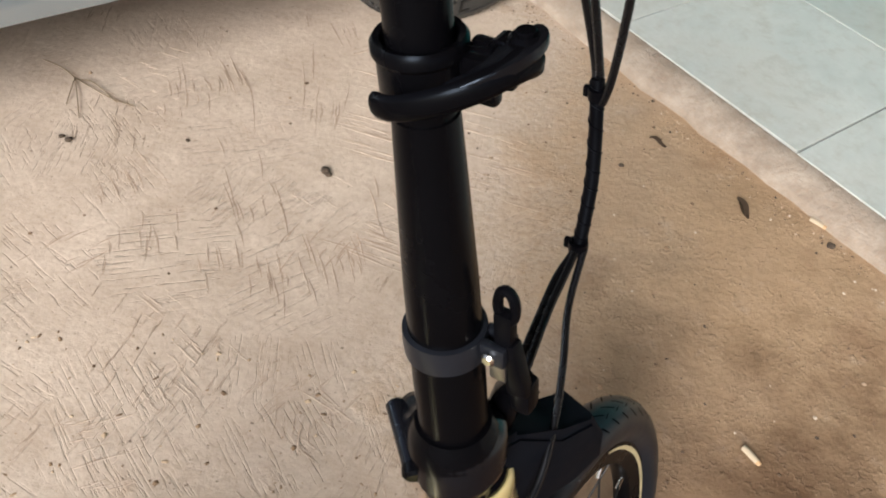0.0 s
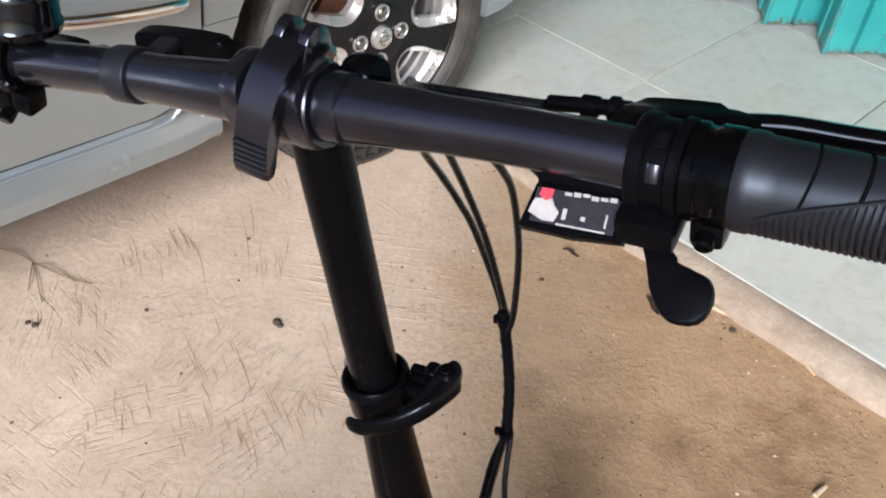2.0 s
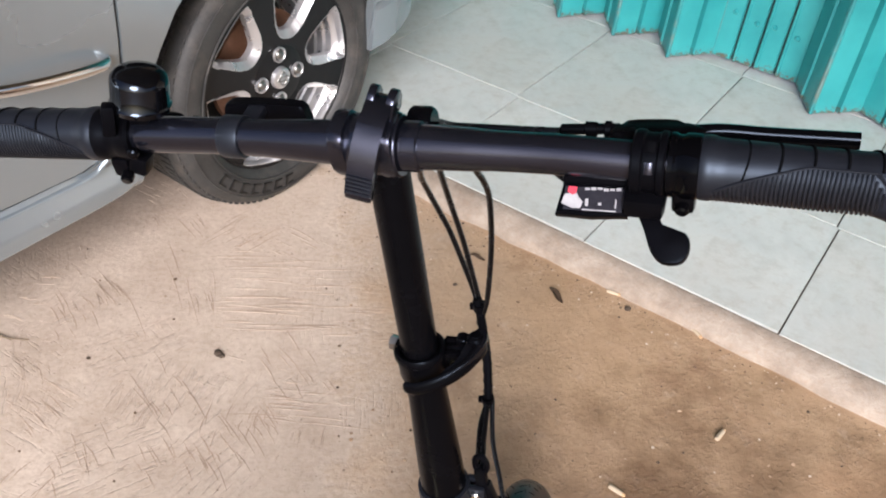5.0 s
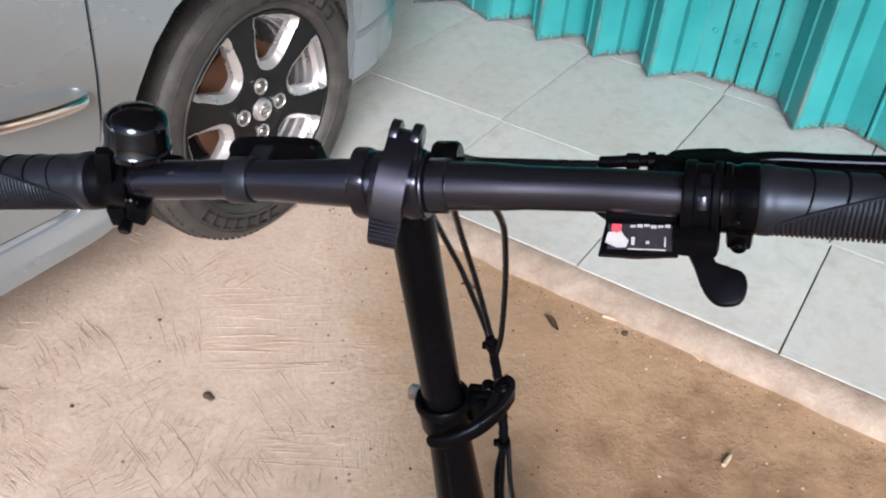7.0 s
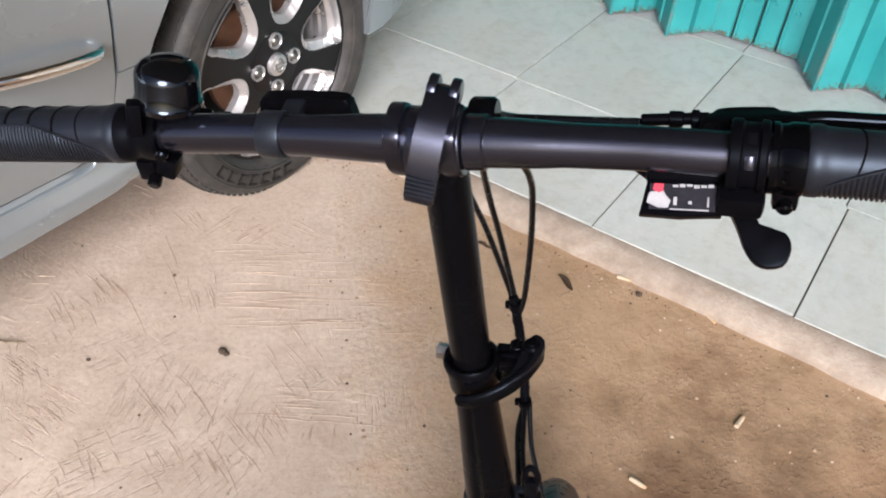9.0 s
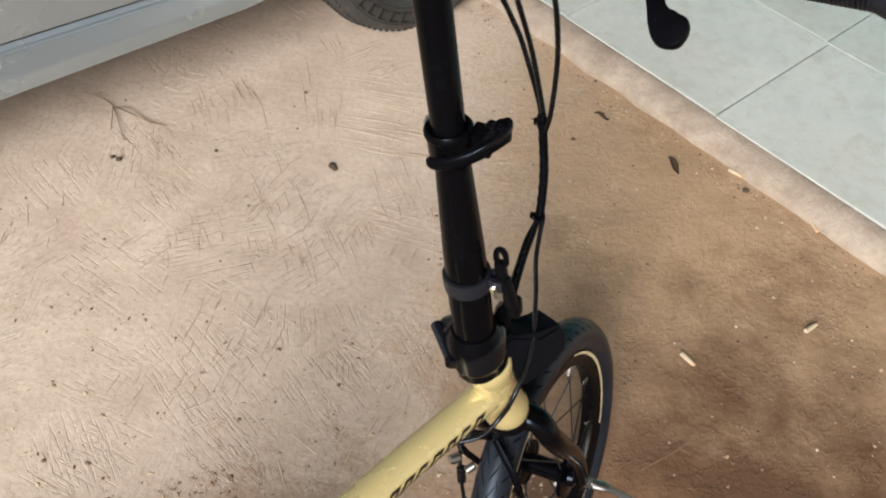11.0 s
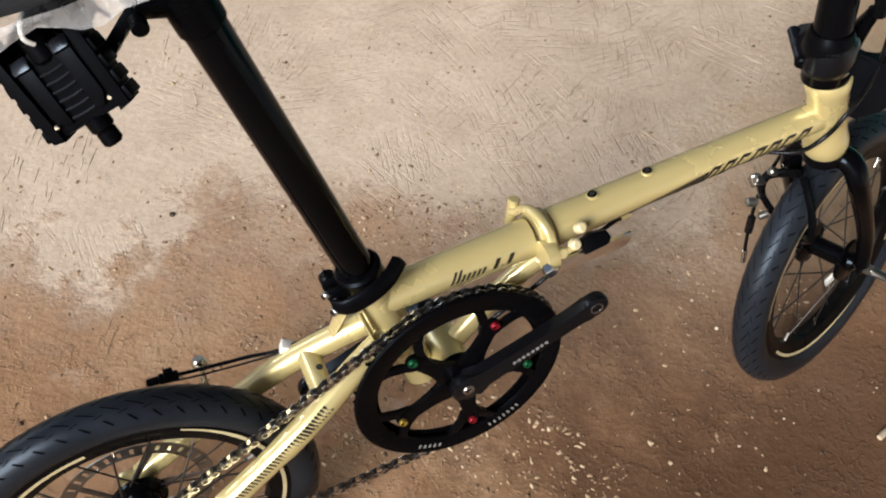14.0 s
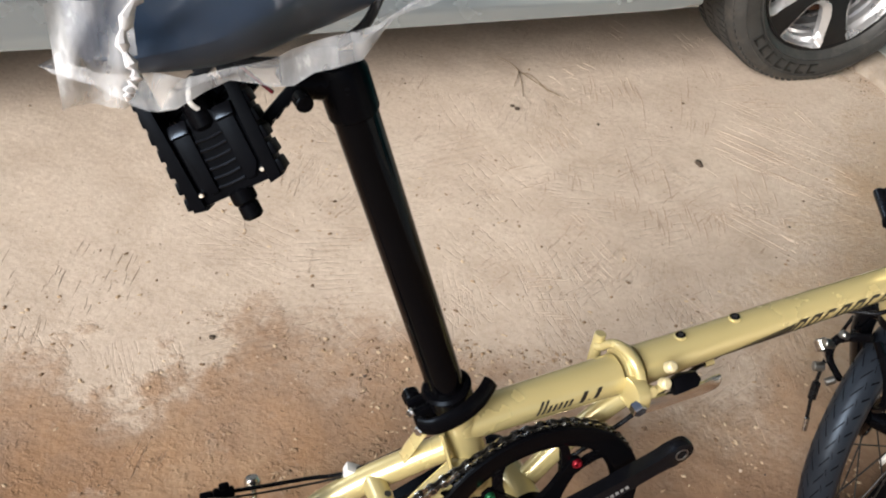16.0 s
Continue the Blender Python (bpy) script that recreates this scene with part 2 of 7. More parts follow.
def ground_material():
    mat, nd, lk, bs = nodes_of("trowelled_concrete_with_soil")
    co = nd.new("ShaderNodeTexCoord").outputs["Object"]
    sep = nd.new("ShaderNodeSeparateXYZ")
    lk.new(co, sep.inputs[0])
    x, y = sep.outputs["X"], sep.outputs["Y"]
    big, mid, fine = noise_node(nd, lk, co, 2.2, 5, 0.6), noise_node(nd, lk, co, 9, 6, 0.65), noise_node(nd, lk, co, 90, 5, 0.65)
    grit = noise_node(nd, lk, co, 320, 3, 0.6)
    pale = ramp(nd, lk, mid, [(0.28, (0.49, 0.395, 0.31)), (0.72, (0.67, 0.565, 0.465))])
    pale = mix(nd, lk, ramp(nd, lk, fine, [(0.42, 0.0), (0.75, 0.5)]), pale, (0.38, 0.275, 0.195))
    tan = ramp(nd, lk, mid, [(0.25, (0.3, 0.198, 0.112)), (0.75, (0.47, 0.328, 0.205))])
    dark = ramp(nd, lk, mid, [(0.25, (0.175, 0.092, 0.046)), (0.75, (0.385, 0.23, 0.127))])
    deep = maths(nd, lk, "ADD", maths(nd, lk, "SUBTRACT", 0.72, y), maths(nd, lk, "MULTIPLY", maths(nd, lk, "SUBTRACT", big, 0.5), 1.0))
    soil = mix(nd, lk, ramp(nd, lk, deep, [(0.0, 0.0), (0.28, 1.0)]), tan, dark)
    # soil trodden in along the side under the bicycle and by the kerb
    side = maths(nd, lk, "SUBTRACT", maths(nd, lk, "ADD", x, 0.115), maths(nd, lk, "MULTIPLY", y, 0.13))
    rear = maths(nd, lk, "SUBTRACT", maths(nd, lk, "ADD", maths(nd, lk, "MULTIPLY", x, 0.33), 0.62), y)
    worn = maths(nd, lk, "MAXIMUM", side, rear)
    worn = maths(nd, lk, "ADD", worn, maths(nd, lk, "MULTIPLY", maths(nd, lk, "SUBTRACT", big, 0.5), 0.42))
    worn = maths(nd, lk, "ADD", worn, maths(nd, lk, "MULTIPLY", maths(nd, lk, "SUBTRACT", mid, 0.5), 0.42))
    worn = maths(nd, lk, "ADD", worn, maths(nd, lk, "MULTIPLY", maths(nd, lk, "SUBTRACT", fine, 0.5), 0.1))
    # bare cement swept clean behind the bicycle
    for px, py, reach, much in ((-1.0, 0.2, 0.25, 0.26), (-0.8, 0.165, 0.1, 0.2)):
        dx, dy = maths(nd, lk, "SUBTRACT", x, px), maths(nd, lk, "SUBTRACT", y, py)
        off = maths(nd, lk, "SQRT", maths(nd, lk, "ADD", maths(nd, lk, "MULTIPLY", dx, dx), maths(nd, lk, "MULTIPLY", dy, dy)))
        off = maths(nd, lk, "ADD", off, maths(nd, lk, "MULTIPLY", maths(nd, lk, "SUBTRACT", mid, 0.5), 0.35))
        worn = maths(nd, lk, "SUBTRACT", worn, ramp(nd, lk, off, [(reach * 0.2, much), (reach * 1.3, 0.0)]))
    patch = ramp(nd, lk, worn, [(-0.06, 0.0), (0.05, 0.3), (0.17, 0.75), (0.4, 1.0)])
    base = mix(nd, lk, patch, pale, soil)
    stain = noise_node(nd, lk, co, 4.5, 7, 0.7)
    base = mix(nd, lk, ramp(nd, lk, stain, [(0.56, 0.0), (0.74, 0.4)]), base, (0.3, 0.185, 0.108))
    base = mix(nd, lk, ramp(nd, lk, noise_node(nd, lk, co, 16, 6, 0.7), [(0.58, 0.0), (0.76, 0.35)]), base, (0.6, 0.51, 0.43))
    base = mix(nd, lk, ramp(nd, lk, noise_node(nd, lk, co, 150, 2, 0.5), [(0.7, 0.0), (0.75, 0.75)]), base, (0.09, 0.055, 0.035))
    base = mix(nd, lk, ramp(nd, lk, grit, [(0.6, 0.0), (0.78, 0.45)]), base, (0.22, 0.14, 0.09))
    blot = noise_node(nd, lk, co, 3.6, 8, 0.72)
    base = mix(nd, lk, maths(nd, lk, "MULTIPLY", ramp(nd, lk, blot, [(0.52, 0.0), (0.66, 0.6)]), patch), base, (0.42, 0.295, 0.19))
    base = mix(nd, lk, maths(nd, lk, "MULTIPLY", ramp(nd, lk, blot, [(0.33, 0.55), (0.45, 0.0)]), patch), base, (0.17, 0.09, 0.047))
    # soil turns darker brown near the kerb and the front wheel
    for px, py, r0, r1, most in ((0.45, 0.24, 0.28, 0.8, 0.92), (0.25, -0.1, 0.15, 0.6, 0.5)):
        dx, dy = maths(nd, lk, "SUBTRACT", x, px), maths(nd, lk, "SUBTRACT", y, py)
        far = maths(nd, lk, "SQRT", maths(nd, lk, "ADD", maths(nd, lk, "MULTIPLY", dx, dx), maths(nd, lk, "MULTIPLY", dy, dy)))
        far = maths(nd, lk, "ADD", far, maths(nd, lk, "MULTIPLY", maths(nd, lk, "SUBTRACT", mid, 0.5), 0.7))
        far = maths(nd, lk, "ADD", far, maths(nd, lk, "MULTIPLY", maths(nd, lk, "SUBTRACT", big, 0.5), 0.5))
        base = mix(nd, lk, maths(nd, lk, "MULTIPLY", ramp(nd, lk, far, [(r0, most), (r1, 0.0)]), patch), base, (0.088, 0.044, 0.022))
    lk.new(base, bs.inputs["Base Color"])
    # scratches of a trowel or broom, in patches that each lie their own way
    ex, ey = maths(nd, lk, "ADD", x, 0.3), maths(nd, lk, "SUBTRACT", y, 0.72)
    off_mid = maths(nd, lk, "SQRT", maths(nd, lk, "ADD", maths(nd, lk, "MULTIPLY", ex, ex), maths(nd, lk, "MULTIPLY", ey, ey)))
    marks = None
    bend = nd.new("ShaderNodeTexNoise")
    bend.inputs["Scale"].default_value = 9.0
    lk.new(co, bend.inputs["Vector"])
    warp = nd.new("ShaderNodeVectorMath")
    warp.operation = "MULTIPLY_ADD"
    warp.inputs[1].default_value = (0.045, 0.045, 0.0)
    lk.new(bend.outputs["Color"], warp.inputs[0])
    lk.new(co, warp.inputs[2])
    for cell, sc, off, lo in ((5.2, 110, 0.0, 0.56), (7.5, 150, 3.1, 0.57)):
        mp = nd.new("ShaderNodeMapping")
        mp.inputs["Location"].default_value = (off, off * 2, 0)
        lk.new(warp.outputs[0], mp.inputs["Vector"])
        vor = nd.new("ShaderNodeTexVoronoi")
        vor.voronoi_dimensions = "2D"
        vor.inputs["Scale"].default_value = cell
        lk.new(mp.outputs["Vector"], vor.inputs["Vector"])
        rnd = nd.new("ShaderNodeSeparateColor")
        lk.new(vor.outputs["Color"], rnd.inputs[0])
        turn = nd.new("ShaderNodeVectorRotate")
        turn.rotation_type = "Z_AXIS"
        lk.new(co, turn.inputs["Vector"])
        lk.new(maths(nd, lk, "MULTIPLY", rnd.outputs[0], 6.28), turn.inputs["Angle"])
        mp2 = nd.new("ShaderNodeMapping")
        mp2.inputs["Scale"].default_value = (sc, sc * 0.07, 1)
        mp2.inputs["Location"].default_value = (off, off * 3, off)
        lk.new(turn.outputs[0], mp2.inputs["Vector"])
        st = ramp(nd, lk, noise_node(nd, lk, mp2.outputs["Vector"], 1.5, 2, 0.5), [(lo, 0.0), (lo + 0.05, 1.0), (lo + 0.14, 0.5)])
        keep = ramp(nd, lk, maths(nd, lk, "ADD", maths(nd, lk, "MULTIPLY", rnd.outputs[1], 0.5), maths(nd, lk, "MULTIPLY", big, 0.5)), [(0.43, 0.0), (0.57, 1.0)])
        edge = ramp(nd, lk, vor.outputs["Distance"], [(0.38, 1.0), (0.62, 0.0)])
        one = maths(nd, lk, "MULTIPLY", st, maths(nd, lk, "MULTIPLY", keep, edge))
        marks = one if marks is None else maths(nd, lk, "MAXIMUM", marks, one)
    marks = maths(nd, lk, "MULTIPLY", marks, ramp(nd, lk, maths(nd, lk, "SUBTRACT", maths(nd, lk, "ADD", noise_node(nd, lk, co, 2.3, 3, 0.6), 0.25), maths(nd, lk, "MULTIPLY", off_mid, 0.5)), [(0.36, 0.08), (0.58, 1.0)]))
    marks = maths(nd, lk, "MULTIPLY", marks, maths(nd, lk, "SUBTRACT", 1.0, maths(nd, lk, "MULTIPLY", patch, 0.92)))
    base = mix(nd, lk, maths(nd, lk, "MULTIPLY", marks, 0.06), base, (0.34, 0.24, 0.17))
    lk.new(base, bs.inputs["Base Color"])
    h = maths(nd, lk, "ADD", maths(nd, lk, "MULTIPLY", marks, -0.5), maths(nd, lk, "MULTIPLY", fine, 0.32))
    h = maths(nd, lk, "ADD", h, maths(nd, lk, "MULTIPLY", grit, 0.15))
    h = maths(nd, lk, "ADD", h, maths(nd, lk, "MULTIPLY", mid, 1.2))
    h = maths(nd, lk, "ADD", h, maths(nd, lk, "MULTIPLY", maths(nd, lk, "MULTIPLY", patch, noise_node(nd, lk, co, 42, 5, 0.7)), 1.0))
    crumb = ramp(nd, lk, noise_node(nd, lk, co, 105, 4, 0.6), [(0.54, 0.0), (0.64, 1.0)])
    clump = ramp(nd, lk, noise_node(nd, lk, co, 13, 3, 0.6), [(0.42, 0.0), (0.6, 1.0)])
    h = maths(nd, lk, "ADD", h, maths(nd, lk, "MULTIPLY", maths(nd, lk, "MULTIPLY", patch, clump), maths(nd, lk, "MULTIPLY", crumb, 0.5)))
    bump(nd, lk, bs, h, 0.75, 0.0035)
    lk.new(ramp(nd, lk, big, [(0.3, 0.62), (0.7, 0.85)]), bs.inputs["Roughness"])
    bs.inputs["Specular IOR Level"].default_value = 0.35
    return mat


def tile_material():
    mat, nd, lk, bs = nodes_of("pale_glazed_tile")
    co = nd.new("ShaderNodeTexCoord").outputs["Object"]
    rnd = nd.new("ShaderNodeObjectInfo").outputs["Random"]
    n1, n2 = noise_node(nd, lk, co, 5, 6, 0.65), noise_node(nd, lk, co, 30, 5, 0.7)
    c = ramp(nd, lk, n1, [(0.3, (0.45, 0.485, 0.465)), (0.7, (0.69, 0.715, 0.69))])
    c = mix(nd, lk, maths(nd, lk, "MULTIPLY", rnd, 0.25), c, (0.44, 0.46, 0.43))
    c = mix(nd, lk, ramp(nd, lk, n2, [(0.5, 0.0), (0.75, 0.45)]), c, (0.36, 0.33, 0.27))
    c = mix(nd, lk, ramp(nd, lk, noise_node(nd, lk, co, 2.6, 7, 0.72), [(0.46, 0.0), (0.72, 0.55)]), c, (0.34, 0.325, 0.27))
    c = mix(nd, lk, ramp(nd, lk, noise_node(nd, lk, co, 11, 7, 0.75), [(0.54, 0.0), (0.66, 0.45)]), c, (0.4, 0.42, 0.39))
    lk.new(c, bs.inputs["Base Color"])
    lk.new(ramp(nd, lk, n1, [(0.3, 0.3), (0.7, 0.48)]), bs.inputs["Roughness"])
    bump(nd, lk, bs, n2, 0.3, 0.0006)
    return mat


def kerb_material():
    mat, nd, lk, bs = nodes_of("kerb_mortar")
    co = nd.new("ShaderNodeTexCoord").outputs["Object"]
    n1, n2 = noise_node(nd, lk, co, 12, 6, 0.7), noise_node(nd, lk, co, 120, 5, 0.7)
    c = ramp(nd, lk, n1, [(0.3, (0.23, 0.18, 0.138)), (0.7, (0.43, 0.37, 0.305))])
    lk.new(mix(nd, lk, ramp(nd, lk, n2, [(0.5, 0.0), (0.75, 0.5)]), c, (0.3, 0.2, 0.13)), bs.inputs["Base Color"])
    bs.inputs["Roughness"].default_value = 0.85
    bump(nd, lk, bs, mix(nd, lk, 0.4, n2, n1), 0.9, 0.006)
    return mat


def teal_material():
    mat, nd, lk, bs = nodes_of("teal_painted_sheet_steel")
    co = nd.new("ShaderNodeTexCoord").outputs["Object"]
    sep = nd.new("ShaderNodeSeparateXYZ")
    lk.new(co, sep.inputs[0])
    n1, n2 = noise_node(nd, lk, co, 6, 5, 0.6), noise_node(nd, lk, co, 90, 6, 0.7)
    c = ramp(nd, lk, n1, [(0.3, (0.02, 0.255, 0.272)), (0.7, (0.036, 0.345, 0.358))])
    low = maths(nd, lk, "SUBTRACT", 0.095, sep.outputs["Z"])
    rust = maths(nd, lk, "ADD", maths(nd, lk, "MULTIPLY", low, 8.0), n2)
    c = mix(nd, lk, ramp(nd, lk, rust, [(0.7, 0.0), (0.84, 0.9)]), c, (0.12, 0.075, 0.045))
    c = mix(nd, lk, ramp(nd, lk, n2, [(0.68, 0.0), (0.74, 0.7)]), c, (0.3, 0.25, 0.2))
    lk.new(c, bs.inputs["Base Color"])
    lk.new(ramp(nd, lk, n1, [(0.3, 0.32), (0.7, 0.5)]), bs.inputs["Roughness"])
    return mat


ground_mat, tile_mat, kerb_mat, teal_mat = ground_material(), tile_material(), kerb_material(), teal_material()
grout_mat = stuff("dirty_grout", (0.16, 0.14, 0.11), 0.9, 0.0, 0.3, 30, 300, 0.001)
plaster = stuff("weathered_plaster", (0.55, 0.5, 0.42), 0.85, 0.0, 0.12, 3, 60, 0.001)

# ---- ground, kerb and tiled terrace ----
KERB = V(0.5766, 1.365, 0)                      # a joint on the kerb's edge
ALONG = V(math.cos(radians(-46.9)), math.sin(radians(-46.9)), 0)
INWARD = V(math.cos(radians(44.6)), math.sin(radians(44.6)), 0)
BIKE_AT, BIKE_YAW, BIKE_LEAN = V(-0.1965, 0.0292, 0.0), 45.92, 10.35


def ground_height(x, y):
    """The yard dips a little where the bicycle stands."""
    ux, uy = math.cos(radians(BIKE_YAW)), math.sin(radians(BIKE_YAW))
    dx, dy = x + 0.12, y - 0.11
    s, d = dx * ux + dy * uy, -dx * uy + dy * ux
    dip = math.exp(-(max(abs(s) - 0.35, 0) / 0.25) ** 2 - (d / 0.3) ** 2)
    return -0.0325 * dip + 0.003 * noise.noise(V(x * 3, y * 3, 0.3)) * (1 - dip)


bm = B()
axis = [-60, -25, -10, -5] + [-3 + 0.06 * k for k in range(101)] + [5, 10, 25, 60]
grid = [[bm.verts.new((x, y, ground_height(x, y) if abs(x) < 3.2 and abs(y) < 3.2 else 0.0)) for y in axis] for x in axis]
for i in range(len(axis) - 1):
    for j in range(len(axis) - 1):
        bm.faces.new((grid[i][j], grid[i + 1][j], grid[i + 1][j + 1], grid[i][j + 1]))
ground = tagged(part("ground", bm, ground_mat), "rough trowelled pale concrete yard with brown trodden soil", "ground", kind="structure")

# terrace body, its top just under the tiles
bm = B()
T_TOP = 0.043
a0, a1 = KERB - ALONG * 3.2, KERB + ALONG * 3.2
pts = [a0, a1, a1 + INWARD * 4, a0 + INWARD * 4]
lo, hi = [bm.verts.new((p.x, p.y, -0.1)) for p in pts], [bm.verts.new((p.x, p.y, T_TOP - 0.006)) for p in pts]
bm.faces.new(hi)
for k in range(4):
    bm.faces.new((lo[k], lo[(k + 1) % 4], hi[(k + 1) % 4], hi[k]))
terrace = tagged(part("terrace_floor", bm, grout_mat), "pale grey-green glazed floor tiles with dirty joints", "tiled floor", kind="structure")
# kerb: a worn mortar fillet in front of the tiles
bm = B()
rings = []
for k in range(129):
    p = KERB + ALONG * (-3.2 + 0.05 * k)
    w = 0.012 * noise.noise(V(k * 0.35, 0.5, 0)) + 0.009 * noise.noise(V(k * 1.3, 2.5, 0))
    prof = ((-0.068 - w, -0.03), (-0.063 - w, 0.012), (-0.056 - w * 0.6, 0.021 + w * 0.5), (-0.026, 0.034 + w * 0.3), (-0.004, T_TOP - 0.001), (0.0, T_TOP - 0.003), (0.0, -0.03))
    rings.append([bm.verts.new(p + INWARD * a + V(0, 0, z)) for a, z in prof])
for a, b in zip(rings, rings[1:]):
    for k in range(6):
        bm.faces.new((a[k], a[k + 1], b[k + 1], b[k]))
kerb = tagged(part("kerb", bm, kerb_mat, sharp=60), "low worn mortar kerb edging the tiled terrace", "kerb", kind="structure")

worn_teal = stuff("worn_teal_paint_with_rust", (0.03, 0.24, 0.25), 0.5, 0.0, 0.25, 14, 120, 0.0006, dust=((0.3, 0.2, 0.13), 0.85))
seam_dark = stuff("dark_teal_seam_line", (0.03, 0.06, 0.058), 0.9, 0.0, 0.4, 12, 90)
# ---- folding steel door in zigzag leaves ----
LEAF = [(0.42, 2.93), (0.57, 2.95), (0.535, 2.80), (0.69, 2.815), (0.745, 2.638), (0.90, 2.653), (0.8605, 2.475), (1.026, 2.505), (0.997, 2.345), (1.155, 2.36),
        (1.114, 2.196), (1.268, 2.2145), (1.448, 2.022), (1.395, 1.851), (1.553, 1.854), (1.60, 1.70), (1.76, 1.71), (1.72, 1.54), (1.88, 1.55), (1.84, 1.38)]
door = thing("door_1", Matrix(), "teal painted folding steel door in zigzag leaves, rusty at the foot", "door")
door["kind"] = "structure"
for i, (p, q) in enumerate(zip(LEAF, LEAF[1:])):
    p, q = V(*p, 0), V(*q, 0)
    d = (q - p).normalized()
    nrm = V(d.y, -d.x, 0)
    n = (q - p).length
    bm = B()
    # sheet with a pressed rib and turned edges
    count = max(1, round(n / 0.075) - 1)
    ribs = [(0, 0), (0.005, 0.006)]
    for k in range(count):
        c = n * (k + 1) / (count + 1)
        ribs += [(c - 0.009, 0.006), (c - 0.006, -0.005), (c, -0.005), (c + 0.003, 0.012), (c + 0.008, 0.012), (c + 0.011, 0.006)]
    ribs += [(n - 0.005, 0.006), (n, 0)]
    front = [[bm.verts.new(p + d * s + nrm * o + V(0, 0, z)) for s, o in ribs] for z in (T_TOP + 0.012, 2.3)]
    back = [[bm.verts.new(p + d * s + nrm * (o - 0.003) + V(0, 0, z)) for s, o in ribs] for z in (T_TOP + 0.012, 2.3)]
    m_ = len(ribs)
    for k in range(m_ - 1):
        bm.faces.new((front[0][k], front[0][k + 1], front[1][k + 1], front[1][k]))
        bm.faces.new((back[0][k + 1], back[0][k], back[1][k], back[1][k + 1]))
        bm.faces.new((back[0][k], back[0][k + 1], front[0][k + 1], front[0][k]))
    leaf = part("leaf", bm, teal_mat, door, sharp=20)
    for k in range(count):
        c = n * (k + 1) / (count + 1) - 0.0045
        # thin dark teal line along the bottom of the pressed groove
        part("seam", rod(B(), p + d * c - nrm * 0.0045 + V(0, 0, T_TOP + 0.013), p + d * c - nrm * 0.0045 + V(0, 0, 2.3), 0.0027, 6), seam_dark, leaf)
    if i == 11:
        for s, z in ((0.035, 0.2), (0.105, 0.185), (0.155, 0.19), (0.225, 0.18)):
            bm = B()
            lathe(bm, [(0, 0.005), (0.005, 0.005), (0.008, 0.001), (0.008, -0.002)], axis_matrix(p + d * s + nrm * 0.006 + V(0, 0, z), nrm), 12)
            part("rivet", bm, teal_mat, leaf)
    # round hinge knuckle at the fold
    bm = B()
    rod(bm, q + V(0, 0, T_TOP + 0.01), q + V(0, 0, 2.3), 0.006, 10)
    part("hinge_rod", bm, worn_teal, door)

# ---- parked car ----
SAG = 0.0145
CAR = pose(-0.0476, 1.656, -SAG, 0, 0, 222.0)
car = thing("car", CAR, "dusty silver car with black and silver alloy wheels", "car")


def side_y(z):
    """How far the flank stands out at height z."""
    pts = ((0.225, 0.0), (0.236, 0.026), (0.262, 0.03), (0.295, 0.018), (0.305, 0.012), (0.315, 0.022), (0.42, 0.04), (0.55, 0.055), (0.7, 0.058), (0.9, 0.04), (1.02, 0.01))
    for (a, b), (c, d) in zip(pts, pts[1:]):
        if z <= c:
            t = max((z - a) / (c - a), 0)
            return b + (d - b) * t
    return pts[-1][1]


def curve_at(pts, x):
    for (a, b), (c, d) in zip(pts, pts[1:]):
        if x <= c:
            return b + (d - b) * max((x - a) / (c - a), 0)
    return pts[-1][1]


ARCH = ((-0.262, 0.3), (-0.25, 0.42), (-0.225, 0.5), (-0.17, 0.585), (-0.1, 0.625), (0.0, 0.645), (0.1, 0.645), (0.19, 0.63), (0.24, 0.602), (0.288, 0.553), (0.323, 0.49), (0.348, 0.42), (0.364, 0.35), (0.374, 0.232))
DOOR_EDGE = ((0.402, 0.46), (0.407, 0.405), (0.418, 0.368), (0.435, 0.342), (0.46, 0.322), (0.5, 0.312), (0.6, 0.31), (3.0, 0.312))


def flank(xs, bottom, top, nz=14, thick=0.018, sink=lambda x: 0):
    """A pressed panel of the flank between two curves, with its edges turned in."""
    bm = B()
    cols = []
    for x in xs:
        zb, zt = bottom(x), top(x)
        heights = [zb + (zt - zb) * k / nz for k in range(nz + 1)]
        cols.append([V(x, side_y(z + sink(x) * min(max((0.3 - z) / 0.07, 0), 1)), z) for z in heights])
    outer = [[bm.verts.new(p) for p in c] for c in cols]
    inner = [[bm.verts.new(p - V(0, thick, 0)) for p in c] for c in cols]
    for i in range(len(xs) - 1):
        for k in range(nz):
            bm.faces.new((outer[i][k], outer[i + 1][k], outer[i + 1][k + 1], outer[i][k + 1]))
        for k in (0, nz):
            bm.faces.new((outer[i][k], outer[i + 1][k], inner[i + 1][k], inner[i][k]))
    for i in (0, len(xs) - 1):
        for k in range(nz):
            bm.faces.new((outer[i][k], outer[i][k + 1], inner[i][k + 1], inner[i][k]))
    return bm


def steps(a, b, n):
    return [a + (b - a) * k / n for k in range(n + 1)]


arch_xs = [p[0] for p in ARCH]


def sill_drop(x):
    """The sill runs a little lower towards the front."""
    return curve_at(((0.0, 0.0), (0.37, 0.0), (0.4, 0.003), (1.4, 0.032), (2.4, 0.045)), x)


